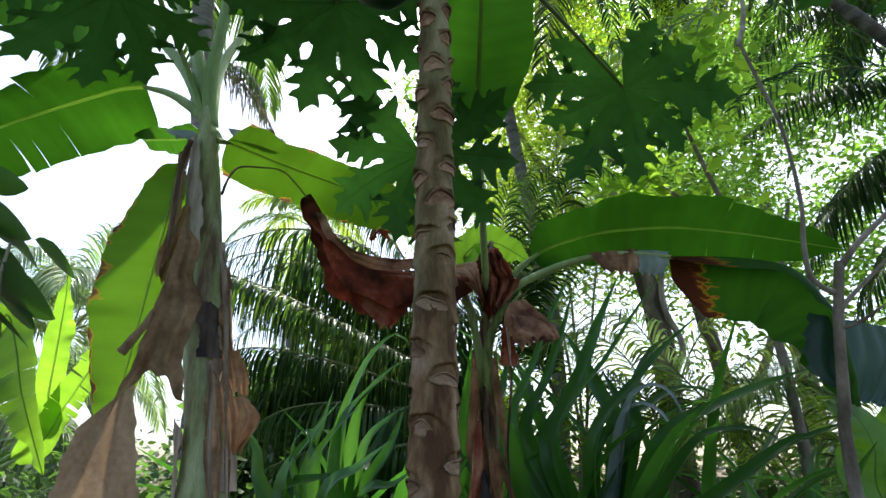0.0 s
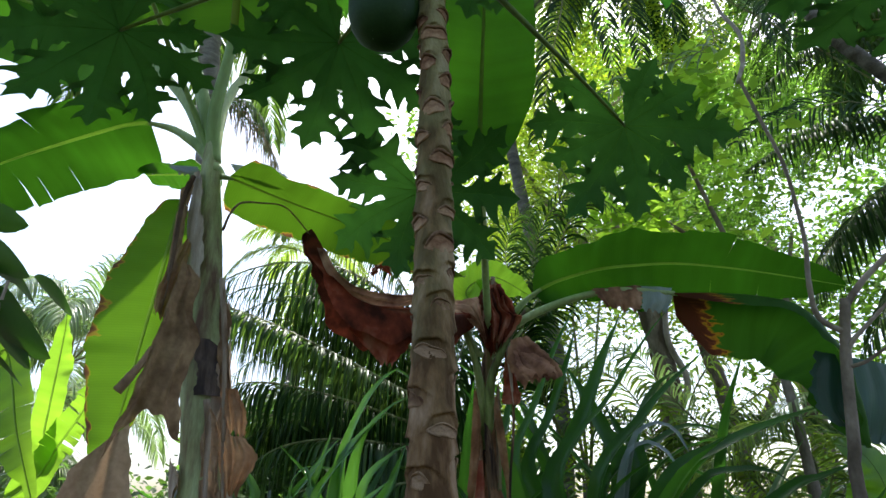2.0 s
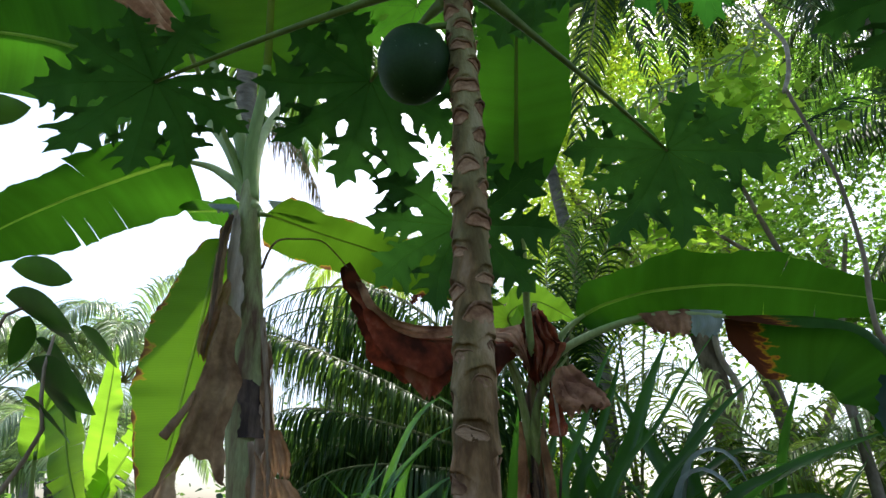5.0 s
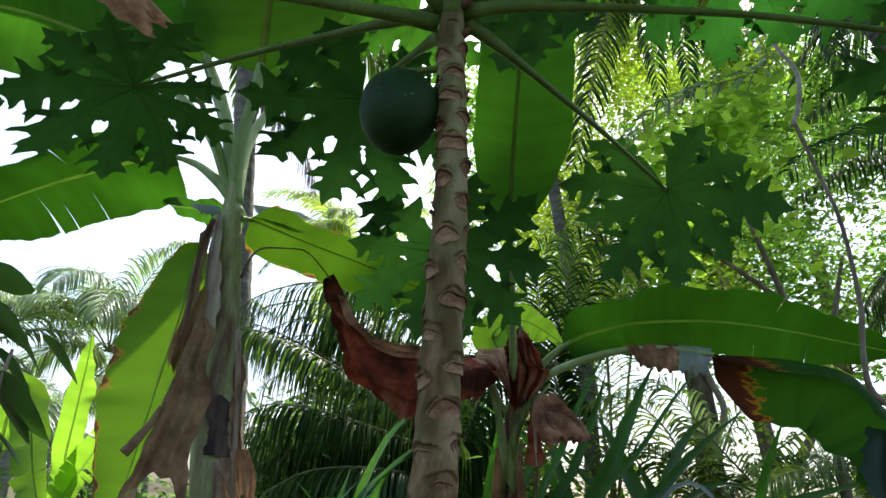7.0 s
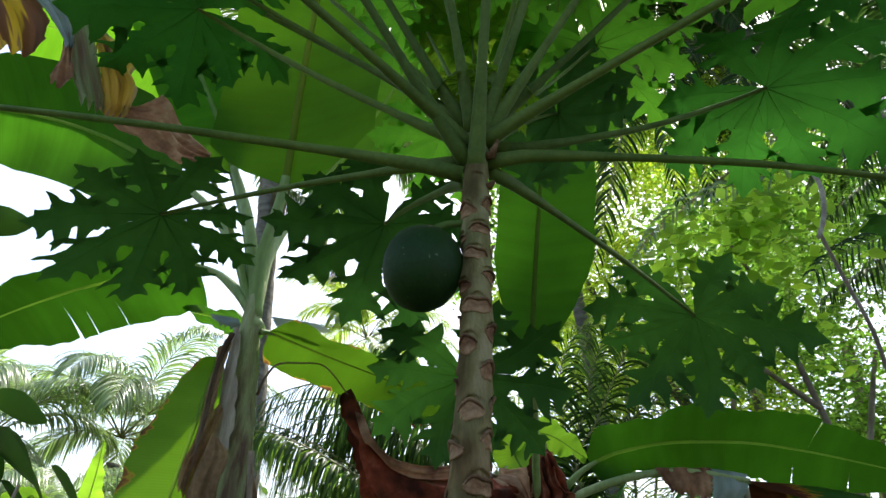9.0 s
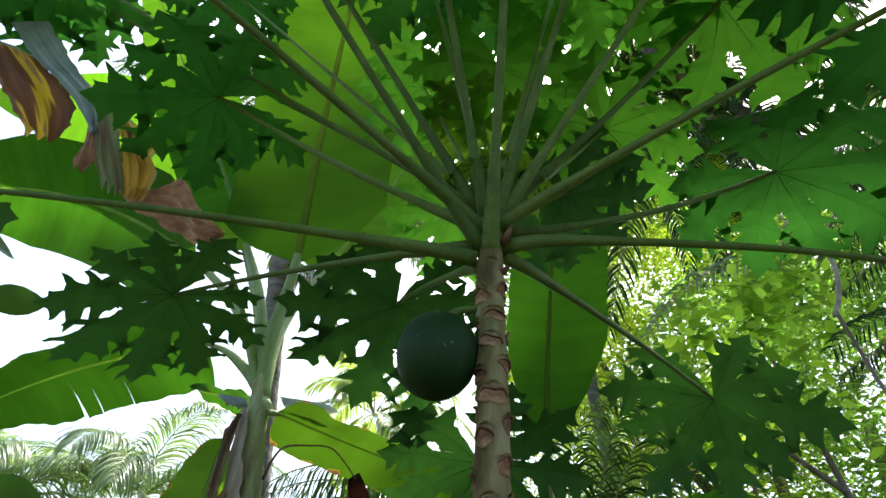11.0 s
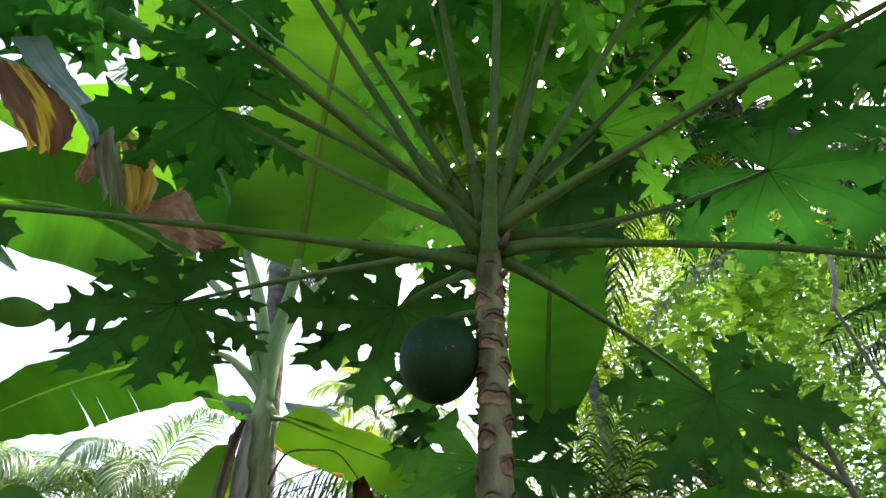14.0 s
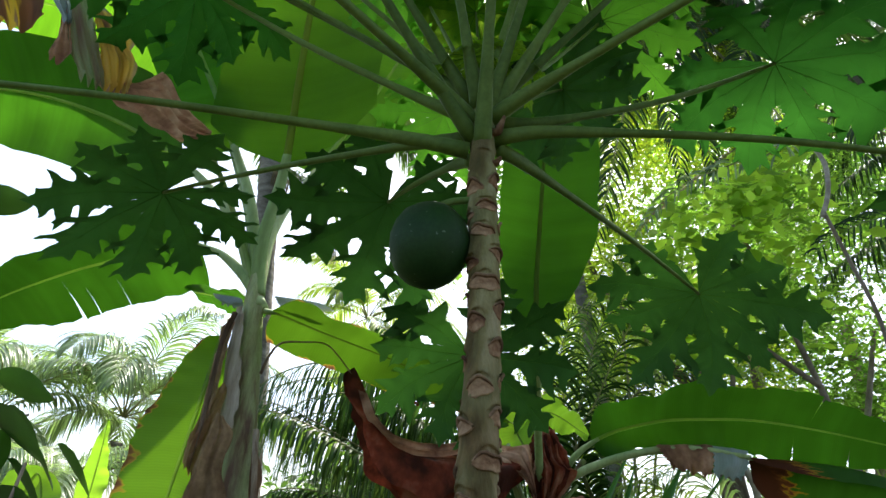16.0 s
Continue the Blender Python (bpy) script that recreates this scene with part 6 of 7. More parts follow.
for k, line in enumerate((
    ((2.92, 7.70, 9.84), (2.483, 5.900, 8.259), (2.035, 5.700, 7.477), (2.020, 5.600, 6.846), (2.041, 5.500, 6.181), (2.052, 5.450, 5.539)),
    ((2.92, 7.70, 9.84), (1.940, 5.700, 8.241), (1.379, 5.500, 7.466), (1.163, 5.400, 6.683), (1.037, 5.300, 5.895), (0.921, 5.250, 5.155)),
    ((2.92, 7.70, 9.84), (3.195, 6.000, 8.448), (2.667, 5.800, 7.375), (2.613, 5.800, 6.846), (2.657, 5.800, 6.342)),
    ((2.92, 7.70, 9.84), (4.438, 6.400, 8.984), (4.621, 6.200, 7.908), (4.337, 6.100, 7.244), (3.909, 6.000, 6.939), (3.558, 6.000, 7.043)),
)):
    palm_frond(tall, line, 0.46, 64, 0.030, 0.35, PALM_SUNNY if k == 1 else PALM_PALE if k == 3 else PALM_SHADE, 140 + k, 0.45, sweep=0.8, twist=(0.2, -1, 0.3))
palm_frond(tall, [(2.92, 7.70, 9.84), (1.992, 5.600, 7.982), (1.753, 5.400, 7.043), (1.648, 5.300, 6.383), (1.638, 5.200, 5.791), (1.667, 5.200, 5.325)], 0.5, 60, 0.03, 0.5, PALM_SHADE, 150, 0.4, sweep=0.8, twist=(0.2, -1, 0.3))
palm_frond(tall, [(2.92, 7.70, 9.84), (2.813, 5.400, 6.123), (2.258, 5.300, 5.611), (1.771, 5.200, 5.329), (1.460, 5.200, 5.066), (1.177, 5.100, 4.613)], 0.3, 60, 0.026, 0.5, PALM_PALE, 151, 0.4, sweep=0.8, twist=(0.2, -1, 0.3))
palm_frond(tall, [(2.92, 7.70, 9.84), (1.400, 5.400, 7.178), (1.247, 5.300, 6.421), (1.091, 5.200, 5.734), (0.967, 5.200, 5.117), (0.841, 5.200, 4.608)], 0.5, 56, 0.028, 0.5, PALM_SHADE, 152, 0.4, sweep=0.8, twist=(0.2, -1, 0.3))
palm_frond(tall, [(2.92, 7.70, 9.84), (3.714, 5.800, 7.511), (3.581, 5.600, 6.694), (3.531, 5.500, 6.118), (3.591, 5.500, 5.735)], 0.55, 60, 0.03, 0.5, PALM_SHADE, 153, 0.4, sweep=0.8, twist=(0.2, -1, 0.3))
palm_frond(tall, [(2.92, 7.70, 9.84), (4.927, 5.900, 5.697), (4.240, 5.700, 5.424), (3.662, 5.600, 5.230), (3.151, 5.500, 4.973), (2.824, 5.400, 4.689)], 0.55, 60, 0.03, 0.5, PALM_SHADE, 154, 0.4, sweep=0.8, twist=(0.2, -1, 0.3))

coconut_palm([(9.0, 5.6, -0.1), (8.0, 5.7, 2.4), (4.78, 5.90, 6.07), (4.36, 6.10, 7.05), (3.76, 6.25, 8.00), (2.98, 6.40, 9.02), (2.13, 6.50, 10.11), (1.85, 6.60, 11.00)], (1.83, 6.60, 11.24), 22, 9, (0.15, 0.11, 0.09, 0.085, 0.08), 3.4, "leaning coconut palm with grey ringed trunk", leaflet=0.75, count=38, material=PALM_SHADE)
old = thing("palm_frond", "withered hanging coconut frond", "palm frond")
palm_frond(old, [(-3.49, 7.90, 7.10), (-3.14, 7.80, 6.84), (-2.84, 7.80, 6.60), (-2.51, 7.80, 6.19), (-2.32, 7.80, 5.76)], 0.85, 46, 0.035, 2.4, PALM_DRY, 91, 0.05)
palm_frond(old, [(-3.54, 8.00, 7.17), (-3.11, 8.00, 7.07), (-2.81, 8.00, 6.87), (-2.63, 8.00, 6.58)], 0.8, 40, 0.035, 2.4, PALM, 92, 0.05)

pale = thing("palm_frond", "single pale sunlit palm frond hanging in the trees", "palm frond")
palm_frond(pale, [(3.14, 7.40, 7.34), (2.73, 7.40, 6.99), (2.21, 7.30, 6.46), (1.90, 7.30, 6.15), (1.70, 7.30, 5.89)], 0.24, 44, 0.03, 0.5, PALM_DRY, 93, 0.05, (0.012, 0.008, 0.003))

# ---- low palm with hanging fronds ----
low_palm = thing("feather_palm", "low feather palm with long dark hanging leaflets", "palm tree")
for k, line in enumerate((
    ((-0.13, 5.80, 1.55), (-0.153, 5.900, 2.767), (-0.450, 5.700, 3.150), (-0.843, 5.500, 3.395), (-1.212, 5.300, 3.414), (-1.529, 5.200, 3.356), (-1.820, 5.100, 3.198), (-2.035, 5.000, 2.940)),
    ((-0.13, 5.80, 1.55), (-0.114, 5.800, 2.193), (-0.443, 5.600, 2.387), (-0.806, 5.400, 2.551), (-1.151, 5.200, 2.691), (-1.459, 5.100, 2.817), (-1.710, 5.000, 2.882), (-1.946, 4.900, 2.884)),
    ((-0.13, 5.80, 1.55), (-0.119, 5.800, 2.004), (-0.451, 5.700, 2.143), (-0.907, 5.500, 2.268), (-1.362, 5.400, 2.359), (-1.658, 5.300, 2.351), (-1.840, 5.200, 2.230)),
    ((-0.13, 5.80, 1.55), (-0.162, 6.000, 2.528), (-0.519, 5.900, 2.940), (-0.987, 5.800, 3.200), (-1.390, 5.700, 3.238), (-1.717, 5.600, 3.111), (-1.965, 5.500, 2.884)),
    ((-0.13, 5.80, 1.55), (-0.120, 5.700, 1.856), (-0.482, 5.500, 1.894), (-0.863, 5.300, 1.909), (-1.235, 5.200, 1.850), (-1.495, 5.100, 1.690)),
    ((-0.13, 5.80, 1.55), (-0.116, 6.200, 2.458), (-0.266, 6.200, 3.125), (-0.489, 6.200, 3.607), (-0.841, 6.200, 3.931), (-1.199, 6.200, 4.072)),
    ((-0.13, 5.80, 1.55), (-0.145, 6.400, 2.604), (-0.386, 6.300, 2.927), (-0.713, 6.200, 3.141), (-1.090, 6.100, 3.182), (-1.554, 6.000, 3.058), (-1.908, 6.000, 2.798)),
    ((-0.13, 5.80, 1.55), (-0.080, 5.900, 1.734), (-0.370, 5.900, 1.789), (-0.766, 5.900, 2.084), (-1.150, 5.800, 2.179), (-1.541, 5.800, 2.145), (-1.824, 5.800, 2.013)),
    ((-0.13, 5.80, 1.55), (-0.068, 5.900, 2.109), (0.047, 6.000, 2.521), (0.227, 6.100, 2.967), (0.417, 6.200, 3.334)),
    ((-0.13, 5.80, 1.55), (-0.122, 5.500, 1.626), (-0.507, 5.300, 1.548), (-0.902, 5.100, 1.554), (-1.281, 5.000, 1.414)),
)):
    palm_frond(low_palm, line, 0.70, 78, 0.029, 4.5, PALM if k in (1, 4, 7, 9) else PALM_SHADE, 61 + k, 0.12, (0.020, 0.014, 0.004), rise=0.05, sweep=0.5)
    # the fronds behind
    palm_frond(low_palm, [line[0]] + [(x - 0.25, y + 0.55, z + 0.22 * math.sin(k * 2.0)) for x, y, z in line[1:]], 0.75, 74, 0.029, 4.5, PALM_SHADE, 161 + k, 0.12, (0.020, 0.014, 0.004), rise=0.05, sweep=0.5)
part("trunk", tube([(0.0, 5.8, -0.05), (-0.05, 5.75, 0.6), (-0.13, 5.80, 1.55)], (0.09, 0.08, 0.05), 10, 12, 1, 0.05, 3), PALM_TRUNK, low_palm)
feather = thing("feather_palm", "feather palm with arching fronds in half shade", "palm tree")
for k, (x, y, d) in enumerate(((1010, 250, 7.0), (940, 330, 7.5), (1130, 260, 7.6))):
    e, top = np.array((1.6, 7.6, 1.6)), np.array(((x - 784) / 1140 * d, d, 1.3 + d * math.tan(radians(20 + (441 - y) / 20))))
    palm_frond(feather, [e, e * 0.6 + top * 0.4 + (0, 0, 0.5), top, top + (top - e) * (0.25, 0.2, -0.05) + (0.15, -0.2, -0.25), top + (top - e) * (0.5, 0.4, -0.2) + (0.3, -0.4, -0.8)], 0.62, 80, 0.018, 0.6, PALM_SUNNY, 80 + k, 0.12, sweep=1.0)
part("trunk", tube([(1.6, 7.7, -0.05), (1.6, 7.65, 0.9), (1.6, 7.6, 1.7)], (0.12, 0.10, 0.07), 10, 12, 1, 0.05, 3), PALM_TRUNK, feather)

for k, line in enumerate((
    ((1.6, 7.6, 1.6), (0.824, 6.600, 2.959), (0.964, 6.200, 3.434), (1.134, 5.900, 3.857), (1.267, 5.700, 4.098), (1.427, 5.500, 4.144), (1.544, 5.300, 3.949)),
    ((1.6, 7.6, 1.6), (0.824, 6.600, 2.959), (0.875, 6.300, 3.594), (0.982, 6.100, 4.077), (1.186, 5.900, 4.360), (1.436, 5.800, 4.427)),
    ((1.6, 7.6, 1.6), (0.824, 6.600, 2.959), (1.123, 6.200, 3.309), (1.429, 6.000, 3.585), (1.666, 5.800, 3.617), (1.904, 5.600, 3.416)),
    ((1.6, 7.6, 1.6), (0.824, 6.600, 2.959), (0.673, 6.400, 3.513), (0.635, 6.300, 3.918), (0.741, 6.200, 4.262), (0.952, 6.100, 4.405)),
)):
    palm_frond(feather, line, 0.44, 54, 0.026, 0.7, PALM_SHADE, 86 + k, 0.3, (0.014, 0.010, 0.003), sweep=0.8)

fan = thing("feather_palm", "low feather palm with fine arching fronds among the straps", "palm tree")
part("trunk", tube([(3.1, 6.4, -0.05), (3.1, 6.4, 0.3), (3.32, 6.40, 1.08)], (0.08, 0.07, 0.05), 10, 12, 1, 0.05, 3), PALM_TRUNK, fan)
for k, line in enumerate((
    ((3.35, 6.40, 1.08), (3.45, 6.30, 1.78), (3.10, 6.10, 2.12), (2.58, 5.90, 2.04), (2.19, 5.80, 1.69)),
    ((3.35, 6.40, 1.08), (3.85, 6.30, 1.88), (3.72, 6.10, 2.33), (3.20, 5.90, 2.35), (2.73, 5.80, 2.03)),
    ((3.35, 6.40, 1.08), (3.10, 6.30, 1.57), (2.56, 6.20, 1.82), (1.98, 6.10, 1.61)),
    ((3.35, 6.40, 1.08), (3.78, 6.30, 1.57), (4.09, 6.10, 1.86), (4.35, 6.00, 1.71)),
    ((3.35, 6.40, 1.08), (2.85, 6.50, 1.79), (2.23, 6.40, 2.44), (1.85, 6.30, 2.87), (1.48, 6.20, 2.79)),
    ((3.35, 6.40, 1.08), (3.97, 6.60, 2.13), (4.54, 6.60, 2.65), (5.01, 6.60, 2.65)),
)):
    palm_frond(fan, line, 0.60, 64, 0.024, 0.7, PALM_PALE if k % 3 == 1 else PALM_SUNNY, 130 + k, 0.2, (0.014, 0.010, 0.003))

behind = thing("feather_palm", "blue-green feather palm with drooping fronds behind the strap leaves", "palm tree")
part("trunk", tube([(2.3, 6.95, -0.05), (2.3, 6.9, 0.5), (2.30, 6.90, 1.1)], (0.09, 0.08, 0.06), 10, 12, 1, 0.05, 3), PALM_TRUNK, behind)
for k, line in enumerate((
    ((2.30, 6.90, 1.05), (2.604, 6.900, 1.925), (3.093, 6.700, 2.439), (3.585, 6.500, 2.724), (4.006, 6.400, 2.800), (4.283, 6.300, 2.654)),
    ((2.30, 6.90, 1.05), (2.537, 6.900, 1.873), (2.860, 6.800, 2.237), (3.357, 6.600, 2.301), (3.713, 6.400, 2.152), (3.948, 6.300, 1.875)),
    ((2.30, 6.90, 1.05), (2.205, 6.900, 1.938), (1.977, 6.800, 2.494), (1.560, 6.600, 2.758), (1.189, 6.500, 2.692), (0.872, 6.400, 2.460)),
    ((2.30, 6.90, 1.05), (2.253, 6.900, 1.882), (1.962, 6.700, 2.197), (1.561, 6.600, 2.334), (1.191, 6.500, 2.196)),
    ((2.30, 6.90, 1.05), (2.454, 6.900, 2.040), (2.651, 6.800, 2.646), (3.014, 6.600, 3.063), (3.400, 6.500, 3.142), (3.716, 6.400, 2.984)),
)):
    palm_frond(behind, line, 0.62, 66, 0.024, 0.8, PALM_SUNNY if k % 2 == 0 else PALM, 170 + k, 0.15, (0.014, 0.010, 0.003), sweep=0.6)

side_palm = thing("feather_palm", "feather palm that leans its long fronds into the garden", "palm tree")
part("trunk", ringed_trunk([(7.4, 6.6, -0.1), (7.2, 6.6, 1.6), (6.9, 6.6, 3.2)], (0.16, 0.13, 0.10), 4), PALM_TRUNK, side_palm)
for k, line in enumerate((
    ((6.46, 6.60, 5.19), (5.85, 6.50, 5.66), (5.10, 6.40, 5.57), (4.42, 6.30, 5.42), (3.81, 6.20, 5.20), (3.27, 6.10, 4.82)),
    ((6.31, 6.60, 4.67), (5.55, 6.50, 4.76), (4.83, 6.40, 4.43), (4.24, 6.30, 3.98), (3.84, 6.30, 3.47)),
    ((6.53, 6.60, 4.96), (6.01, 6.50, 5.28), (5.35, 6.40, 5.00), (4.68, 6.30, 4.59), (4.16, 6.20, 4.13)),
    ((6.44, 6.60, 4.67), (5.77, 6.50, 4.41), (5.07, 6.40, 3.89), (4.52, 6.30, 3.35), (4.18, 6.30, 2.87)),
    ((6.81, 6.70, 5.64), (6.56, 6.70, 6.98), (5.93, 6.60, 7.34), (5.11, 6.50, 7.16), (4.38, 6.40, 6.64)),
    ((6.53, 6.60, 5.42), (6.02, 6.60, 6.55), (5.16, 6.50, 6.77), (4.35, 6.50, 6.56), (3.65, 6.40, 5.99)),
    ((6.923, 6.900, 6.387), (6.075, 6.700, 6.009), (5.305, 6.500, 5.730), (4.670, 6.300, 5.551), (4.197, 6.200, 5.439), (3.782, 6.100, 5.245)),
    ((6.499, 6.900, 5.219), (5.573, 6.700, 4.906), (4.811, 6.500, 4.533), (4.204, 6.300, 4.114), (3.802, 6.200, 3.699)),
    ((6.838, 7.000, 9.730), (5.979, 6.900, 8.723), (5.019, 6.700, 7.915), (4.309, 6.600, 7.695), (3.748, 6.500, 7.718)),
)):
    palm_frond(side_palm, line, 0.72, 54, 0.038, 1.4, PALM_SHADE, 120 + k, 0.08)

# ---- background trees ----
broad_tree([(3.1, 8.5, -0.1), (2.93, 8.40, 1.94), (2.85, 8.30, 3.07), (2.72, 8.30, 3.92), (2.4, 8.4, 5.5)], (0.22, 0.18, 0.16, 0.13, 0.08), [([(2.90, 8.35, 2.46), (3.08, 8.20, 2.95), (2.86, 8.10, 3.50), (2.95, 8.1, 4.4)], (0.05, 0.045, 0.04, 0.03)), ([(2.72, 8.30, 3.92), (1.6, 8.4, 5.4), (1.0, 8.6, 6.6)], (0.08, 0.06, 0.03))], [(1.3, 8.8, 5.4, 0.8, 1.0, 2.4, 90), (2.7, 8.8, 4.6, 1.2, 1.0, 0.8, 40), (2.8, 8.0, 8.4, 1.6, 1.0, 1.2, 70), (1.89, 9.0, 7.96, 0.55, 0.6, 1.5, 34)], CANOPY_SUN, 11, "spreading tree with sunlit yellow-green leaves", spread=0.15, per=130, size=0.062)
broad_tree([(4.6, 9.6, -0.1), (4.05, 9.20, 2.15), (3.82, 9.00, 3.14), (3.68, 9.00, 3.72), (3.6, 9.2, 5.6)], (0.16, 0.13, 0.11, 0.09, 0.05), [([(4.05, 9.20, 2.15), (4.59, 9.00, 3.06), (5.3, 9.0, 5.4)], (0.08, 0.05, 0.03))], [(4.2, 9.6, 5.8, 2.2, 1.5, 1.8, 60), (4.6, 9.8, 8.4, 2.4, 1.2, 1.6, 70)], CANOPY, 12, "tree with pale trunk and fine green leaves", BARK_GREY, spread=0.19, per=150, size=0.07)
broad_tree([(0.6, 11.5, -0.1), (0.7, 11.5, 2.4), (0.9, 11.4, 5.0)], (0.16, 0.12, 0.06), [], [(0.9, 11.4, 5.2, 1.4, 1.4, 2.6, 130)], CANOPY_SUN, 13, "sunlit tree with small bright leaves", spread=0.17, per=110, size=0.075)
broad_tree([(3.2, 5.9, -0.1), (3.1, 5.9, 2.6), (2.6, 5.9, 4.6), (2.3, 5.8, 5.2)], (0.07, 0.05, 0.03, 0.015), [([(2.9, 5.9, 3.6), (2.2, 6.0, 4.2), (1.7, 6.0, 4.5)], (0.03, 0.02, 0.01))], [(2.6, 6.0, 4.6, 1.2, 0.7, 0.6, 8), (2.11, 5.60, 5.25, 0.6, 0.4, 0.30, 12), (2.97, 5.80, 5.76, 0.5, 0.4, 0.4, 6), (1.84, 6.20, 4.27, 0.4, 0.3, 0.25, 12)], CANOPY_LIME, 14, "small tree with large fresh green leaves", BARK_GREY, spread=0.18, per=20, size=0.19)
broad_tree([(8.5, 15, -0.1), (8.4, 15, 4), (8.2, 15, 8)], (0.3, 0.22, 0.12), [], [(8, 15, 9, 5, 2.5, 5, 200), (4, 16, 11, 5, 2, 5, 180)], CANOPY, 15, "tall leafy tree behind the garden", spread=0.45, per=90, size=0.22)
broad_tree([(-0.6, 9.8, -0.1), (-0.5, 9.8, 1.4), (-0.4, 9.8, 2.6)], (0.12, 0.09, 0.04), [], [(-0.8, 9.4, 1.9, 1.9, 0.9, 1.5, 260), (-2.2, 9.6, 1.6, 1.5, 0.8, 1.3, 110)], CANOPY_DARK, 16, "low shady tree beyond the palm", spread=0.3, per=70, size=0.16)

# Unseen tree, added behind the camera only to cut the light from overhead.
broad_tree([(2.6, -3.2, -0.1), (2.5, -3.1, 3.0), (2.2, -2.6, 6.0)], (0.26, 0.2, 0.12), [([(2.3, -2.8, 5.2), (0.5, -1.0, 7.0), (-0.5, 1.0, 8.0)], (0.1, 0.07, 0.03)), ([(2.3, -2.8, 5.2), (3.0, 0.5, 7.0), (3.2, 3.0, 8.0)], (0.1, 0.07, 0.03))], [(1.6, -1.6, 8.2, 5.0, 4.0, 1.3, 190)], CANOPY_DARK, 17, "unseen added tree whose crown blocks light from above", spread=0.42, per=70, size=0.22)

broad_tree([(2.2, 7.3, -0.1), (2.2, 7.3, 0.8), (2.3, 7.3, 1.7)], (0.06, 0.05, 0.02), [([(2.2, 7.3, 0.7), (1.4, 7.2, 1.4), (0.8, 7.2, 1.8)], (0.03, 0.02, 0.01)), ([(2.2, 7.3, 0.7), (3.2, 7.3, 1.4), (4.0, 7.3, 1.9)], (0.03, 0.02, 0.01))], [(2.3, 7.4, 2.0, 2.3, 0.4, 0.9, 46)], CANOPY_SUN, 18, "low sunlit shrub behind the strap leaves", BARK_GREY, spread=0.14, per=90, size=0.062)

# ---- strap-leaved plants ----
strap_plant((0.95, 4.5, 0.0), 8, 2.3, 0.14, 31, "clump of long dark green strap leaves", low=0.85)
strap_plant((1.65, 4.6, 0.0), 7, 2.3, 0.13, 32, "clump of long arching strap leaves", low=0.65, stem=0.5)
strap_plant((0.55, 4.1, 0.0), 8, 1.8, 0.14, 33, "clump of long dark green strap leaves", low=0.95)
strap_plant((2.5, 4.8, 0.0), 8, 2.2, 0.12, 34, "clump of arching strap leaves", low=0.55, stem=0.4)
strap_plant((-0.35, 4.3, 0.0), 22, 1.6, 0.15, 35, "clump of broad strap leaves", low=0.5, stem=0.5)
strap_plant((-0.95, 4.6, 0.0), 20, 1.5, 0.15, 36, "clump of broad strap leaves", low=0.4, stem=0.4)
strap_plant((0.1, 4.8, 0.0), 16, 1.7, 0.13, 37, "clump of broad strap leaves", low=0.7, stem=0.5)

sprawl = thing("strap_leaf_plant", "strap-leaved plant with very long arching leaves", "plant", "strap-leaved plants")
part("stem", tube([(1.0, 4.25, -0.08), (0.98, 4.22, 0.4), (0.95, 4.2, 0.75)], (0.07, 0.06, 0.05), 9, 10, 1, 0.05, 1), SHEATH_DRY, sprawl)
for k, (wide, *line) in enumerate((
    (0.13, (0.668, 4.100, 1.457), (0.849, 4.100, 1.851), (1.030, 4.100, 2.299), (1.162, 4.100, 2.587)),
    (0.1, (0.877, 3.900, 1.489), (1.162, 3.850, 1.872), (1.345, 3.800, 2.077), (1.552, 3.750, 2.265)),
    (0.125, (1.222, 3.800, 1.474), (1.519, 3.700, 1.684), (1.811, 3.600, 1.815), (2.078, 3.550, 1.911)),
    (0.13, (1.792, 3.700, 1.424), (2.004, 3.650, 1.532), (2.203, 3.600, 1.620)),
    (0.07, (0.452, 4.200, 1.514), (0.604, 4.200, 2.046), (0.788, 4.200, 2.483), (0.938, 4.200, 2.734)),
    (0.1, (0.550, 4.300, 1.515), (0.699, 4.300, 1.952), (0.831, 4.300, 2.315), (0.895, 4.300, 2.546)),
    (0.05, (0.676, 4.000, 1.530), (1.024, 4.000, 2.032), (1.291, 4.000, 2.410), (1.468, 4.000, 2.609)),
    (0.12, (1.102, 4.200, 1.526), (1.005, 4.250, 1.865), (0.886, 4.300, 2.145), (0.799, 4.300, 2.297)),
    (0.1, (1.185, 4.100, 1.581), (1.111, 4.200, 1.821), (1.054, 4.300, 2.012)),
    (0.11, (0.358, 4.300, 1.521), (0.403, 4.300, 1.891), (0.462, 4.300, 2.177)),
    (0.1, (1.464, 4.000, 1.474), (1.673, 3.900, 1.583), (1.846, 3.800, 1.570), (1.947, 3.800, 1.480)),
    (0.09, (0.957, 4.200, 1.467), (1.351, 4.200, 1.780), (1.580, 4.200, 1.874), (1.836, 4.100, 1.786)),
    (0.13, (0.684, 4.400, 1.482), (0.821, 4.400, 1.749), (1.023, 4.400, 2.178), (1.122, 4.400, 2.486)),
)):
    part("leaf", strap_leaf([(0.95, 4.2, 0.7), *line], wide * 1.25, k, (-0.3, -0.5, 1), rows=24), STRAP, sprawl)

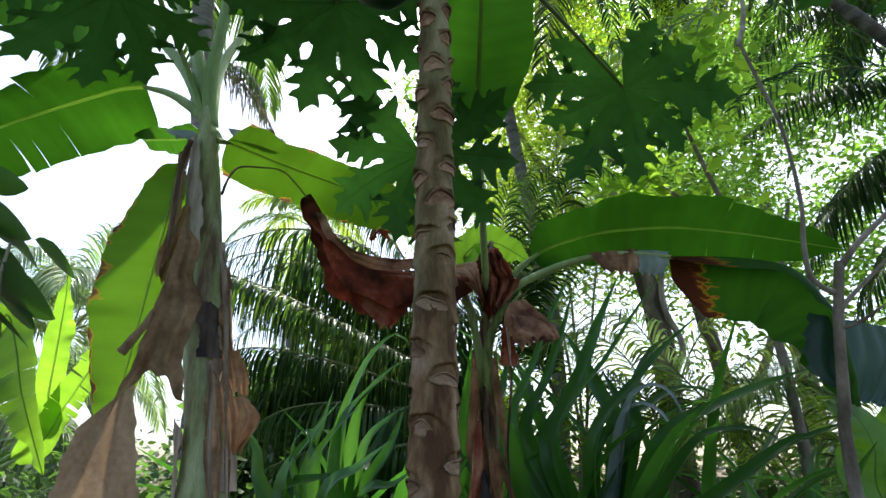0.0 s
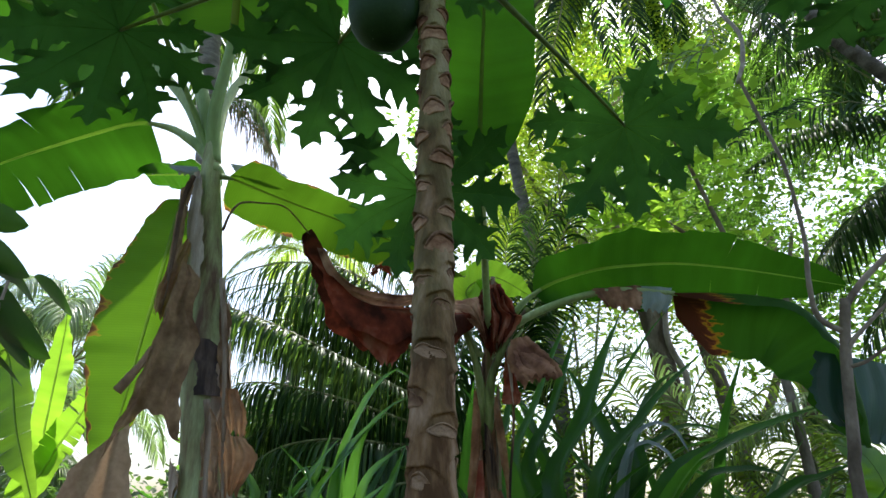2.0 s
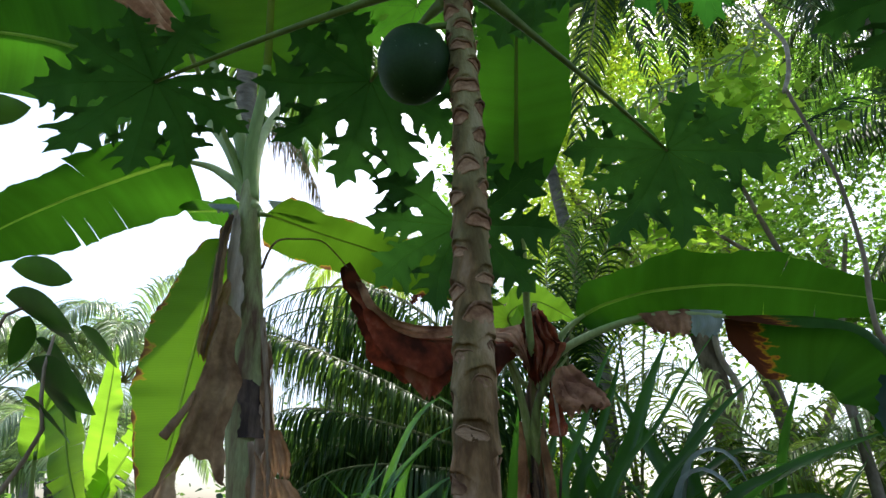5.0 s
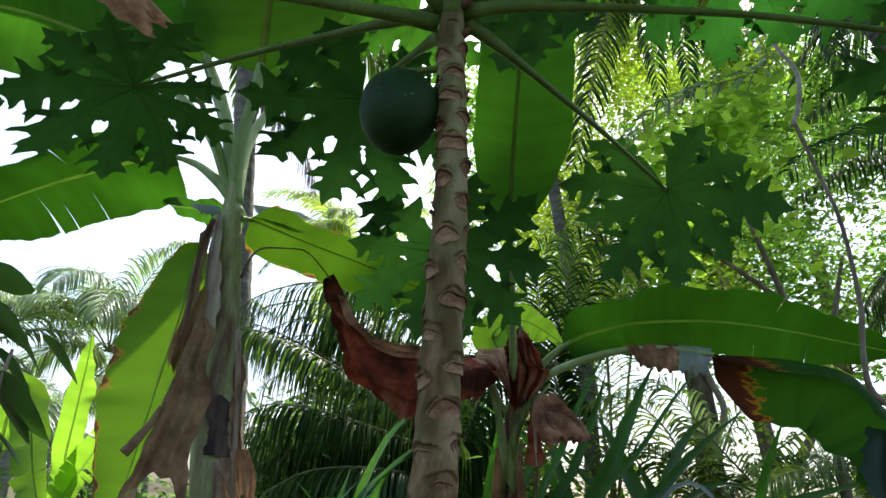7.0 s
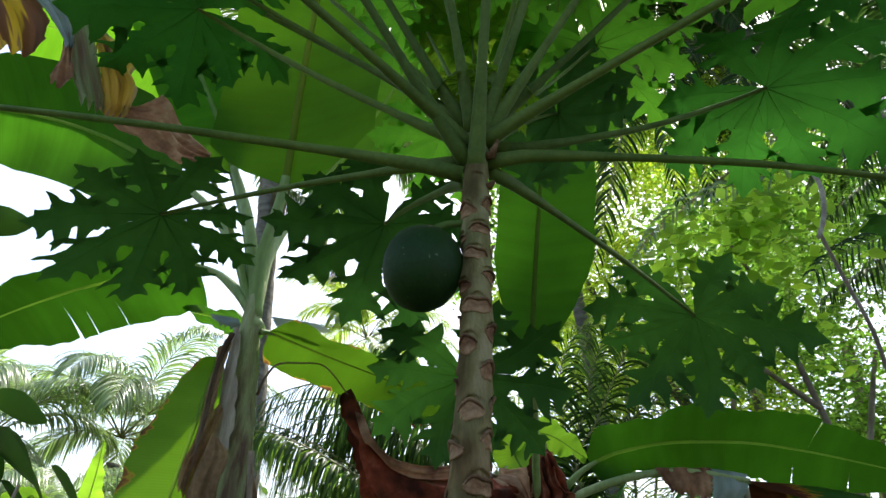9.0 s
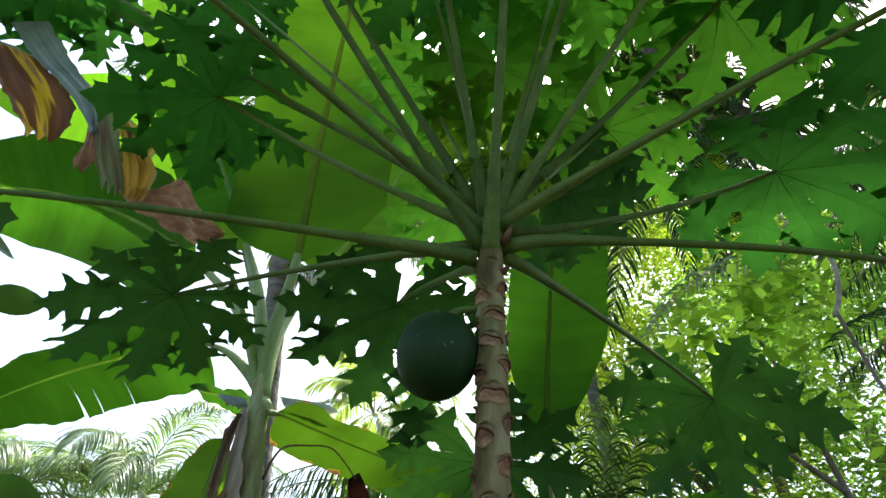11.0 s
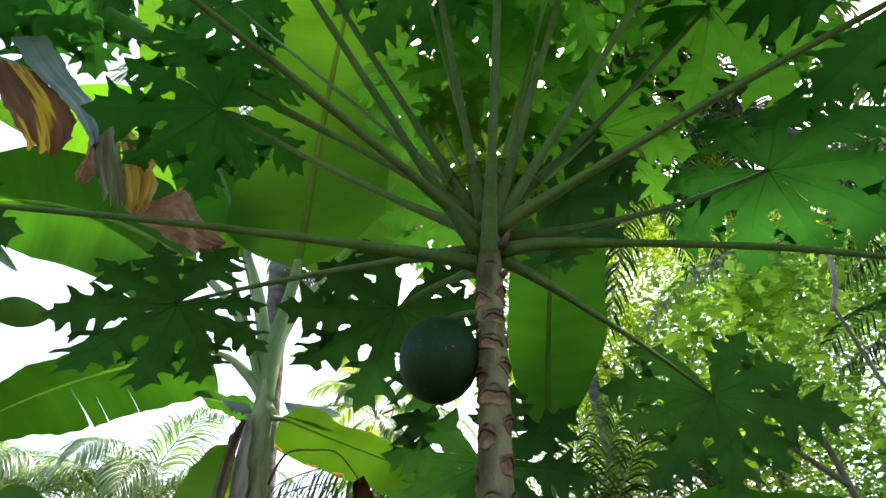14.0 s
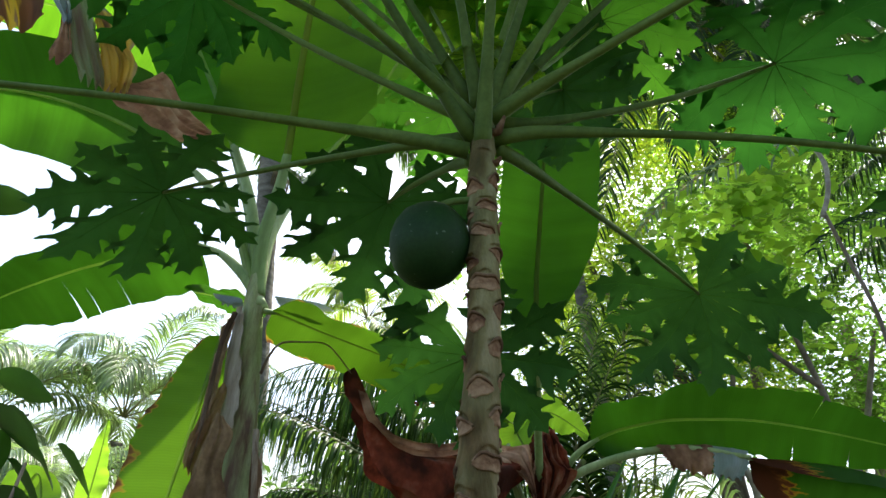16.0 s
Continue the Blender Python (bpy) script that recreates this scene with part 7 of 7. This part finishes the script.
for k, line in enumerate(([(1.105, 4.000, 1.670), (1.235, 3.950, 1.845), (1.347, 3.900, 1.816), (1.404, 3.850, 1.672)], [(1.058, 4.000, 1.579), (1.168, 3.950, 1.739), (1.277, 3.900, 1.699), (1.336, 3.850, 1.584)])):
    part("leaf", strap_leaf([(0.95, 4.2, 0.7), *line], 0.09, k, (-0.3, -0.5, 1), rows=24), BLUE_SIDE, sprawl, "pale grey bent strap leaf")

sprawl = thing("strap_leaf_plant", "strap-leaved plant with glossy bent leaves below the palm", "plant", "strap-leaved plants")
part("stem", tube([(-0.62, 4.05, -0.08), (-0.60, 4.05, 0.3), (-0.58, 4.05, 0.6)], (0.07, 0.06, 0.05), 9, 10, 1, 0.05, 1), SHEATH_DRY, sprawl)
for k, (wide, *line) in enumerate((
    (0.12, (-0.931, 4.000, 1.224), (-0.749, 3.950, 1.584), (-0.605, 3.900, 1.765)),
    (0.15, (-0.649, 3.800, 1.199), (-0.449, 3.750, 1.380), (-0.293, 3.700, 1.521)),
    (0.12, (-0.633, 4.100, 1.479), (-0.486, 4.000, 1.959), (-0.296, 3.950, 2.172), (-0.186, 3.900, 2.070)),
    (0.06, (-0.878, 4.000, 1.379), (-0.800, 3.900, 1.590), (-0.734, 3.850, 1.437)),
    (0.15, (-0.447, 3.800, 1.199), (-0.296, 3.750, 1.464), (-0.210, 3.700, 1.704)),
    (0.14, (-0.435, 3.700, 1.202), (-0.268, 3.650, 1.281), (-0.147, 3.600, 1.371)),
    (0.15, (-0.928, 4.000, 1.194), (-0.731, 3.950, 1.317), (-0.562, 3.900, 1.341)),
    (0.12, (-1.055, 4.100, 1.222), (-1.131, 4.100, 1.479), (-1.254, 4.100, 1.662)),
    (0.1, (-0.827, 4.200, 1.285), (-0.762, 4.200, 1.619), (-0.705, 4.200, 1.865)),
    (0.11, (-0.516, 3.950, 1.600), (-0.360, 3.900, 1.899), (-0.176, 3.850, 2.012)),
    (0.12, (-0.619, 4.000, 1.507), (-0.490, 3.950, 1.781), (-0.313, 3.900, 1.919)),
    (0.13, (-0.468, 3.900, 1.408), (-0.309, 3.850, 1.650), (-0.176, 3.800, 1.728)),
    (0.12, (-0.741, 4.000, 1.317), (-0.648, 3.950, 1.568), (-0.482, 3.900, 1.739)),
)):
    part("leaf", strap_leaf([(-0.58, 4.05, 0.55), *line], wide, k, (-0.2, -0.7, 1), rows=24), STRAP if k in (4, 6) else STRAP_GLOSSY, sprawl)

# ---- undergrowth ----
rng = np.random.default_rng(5)
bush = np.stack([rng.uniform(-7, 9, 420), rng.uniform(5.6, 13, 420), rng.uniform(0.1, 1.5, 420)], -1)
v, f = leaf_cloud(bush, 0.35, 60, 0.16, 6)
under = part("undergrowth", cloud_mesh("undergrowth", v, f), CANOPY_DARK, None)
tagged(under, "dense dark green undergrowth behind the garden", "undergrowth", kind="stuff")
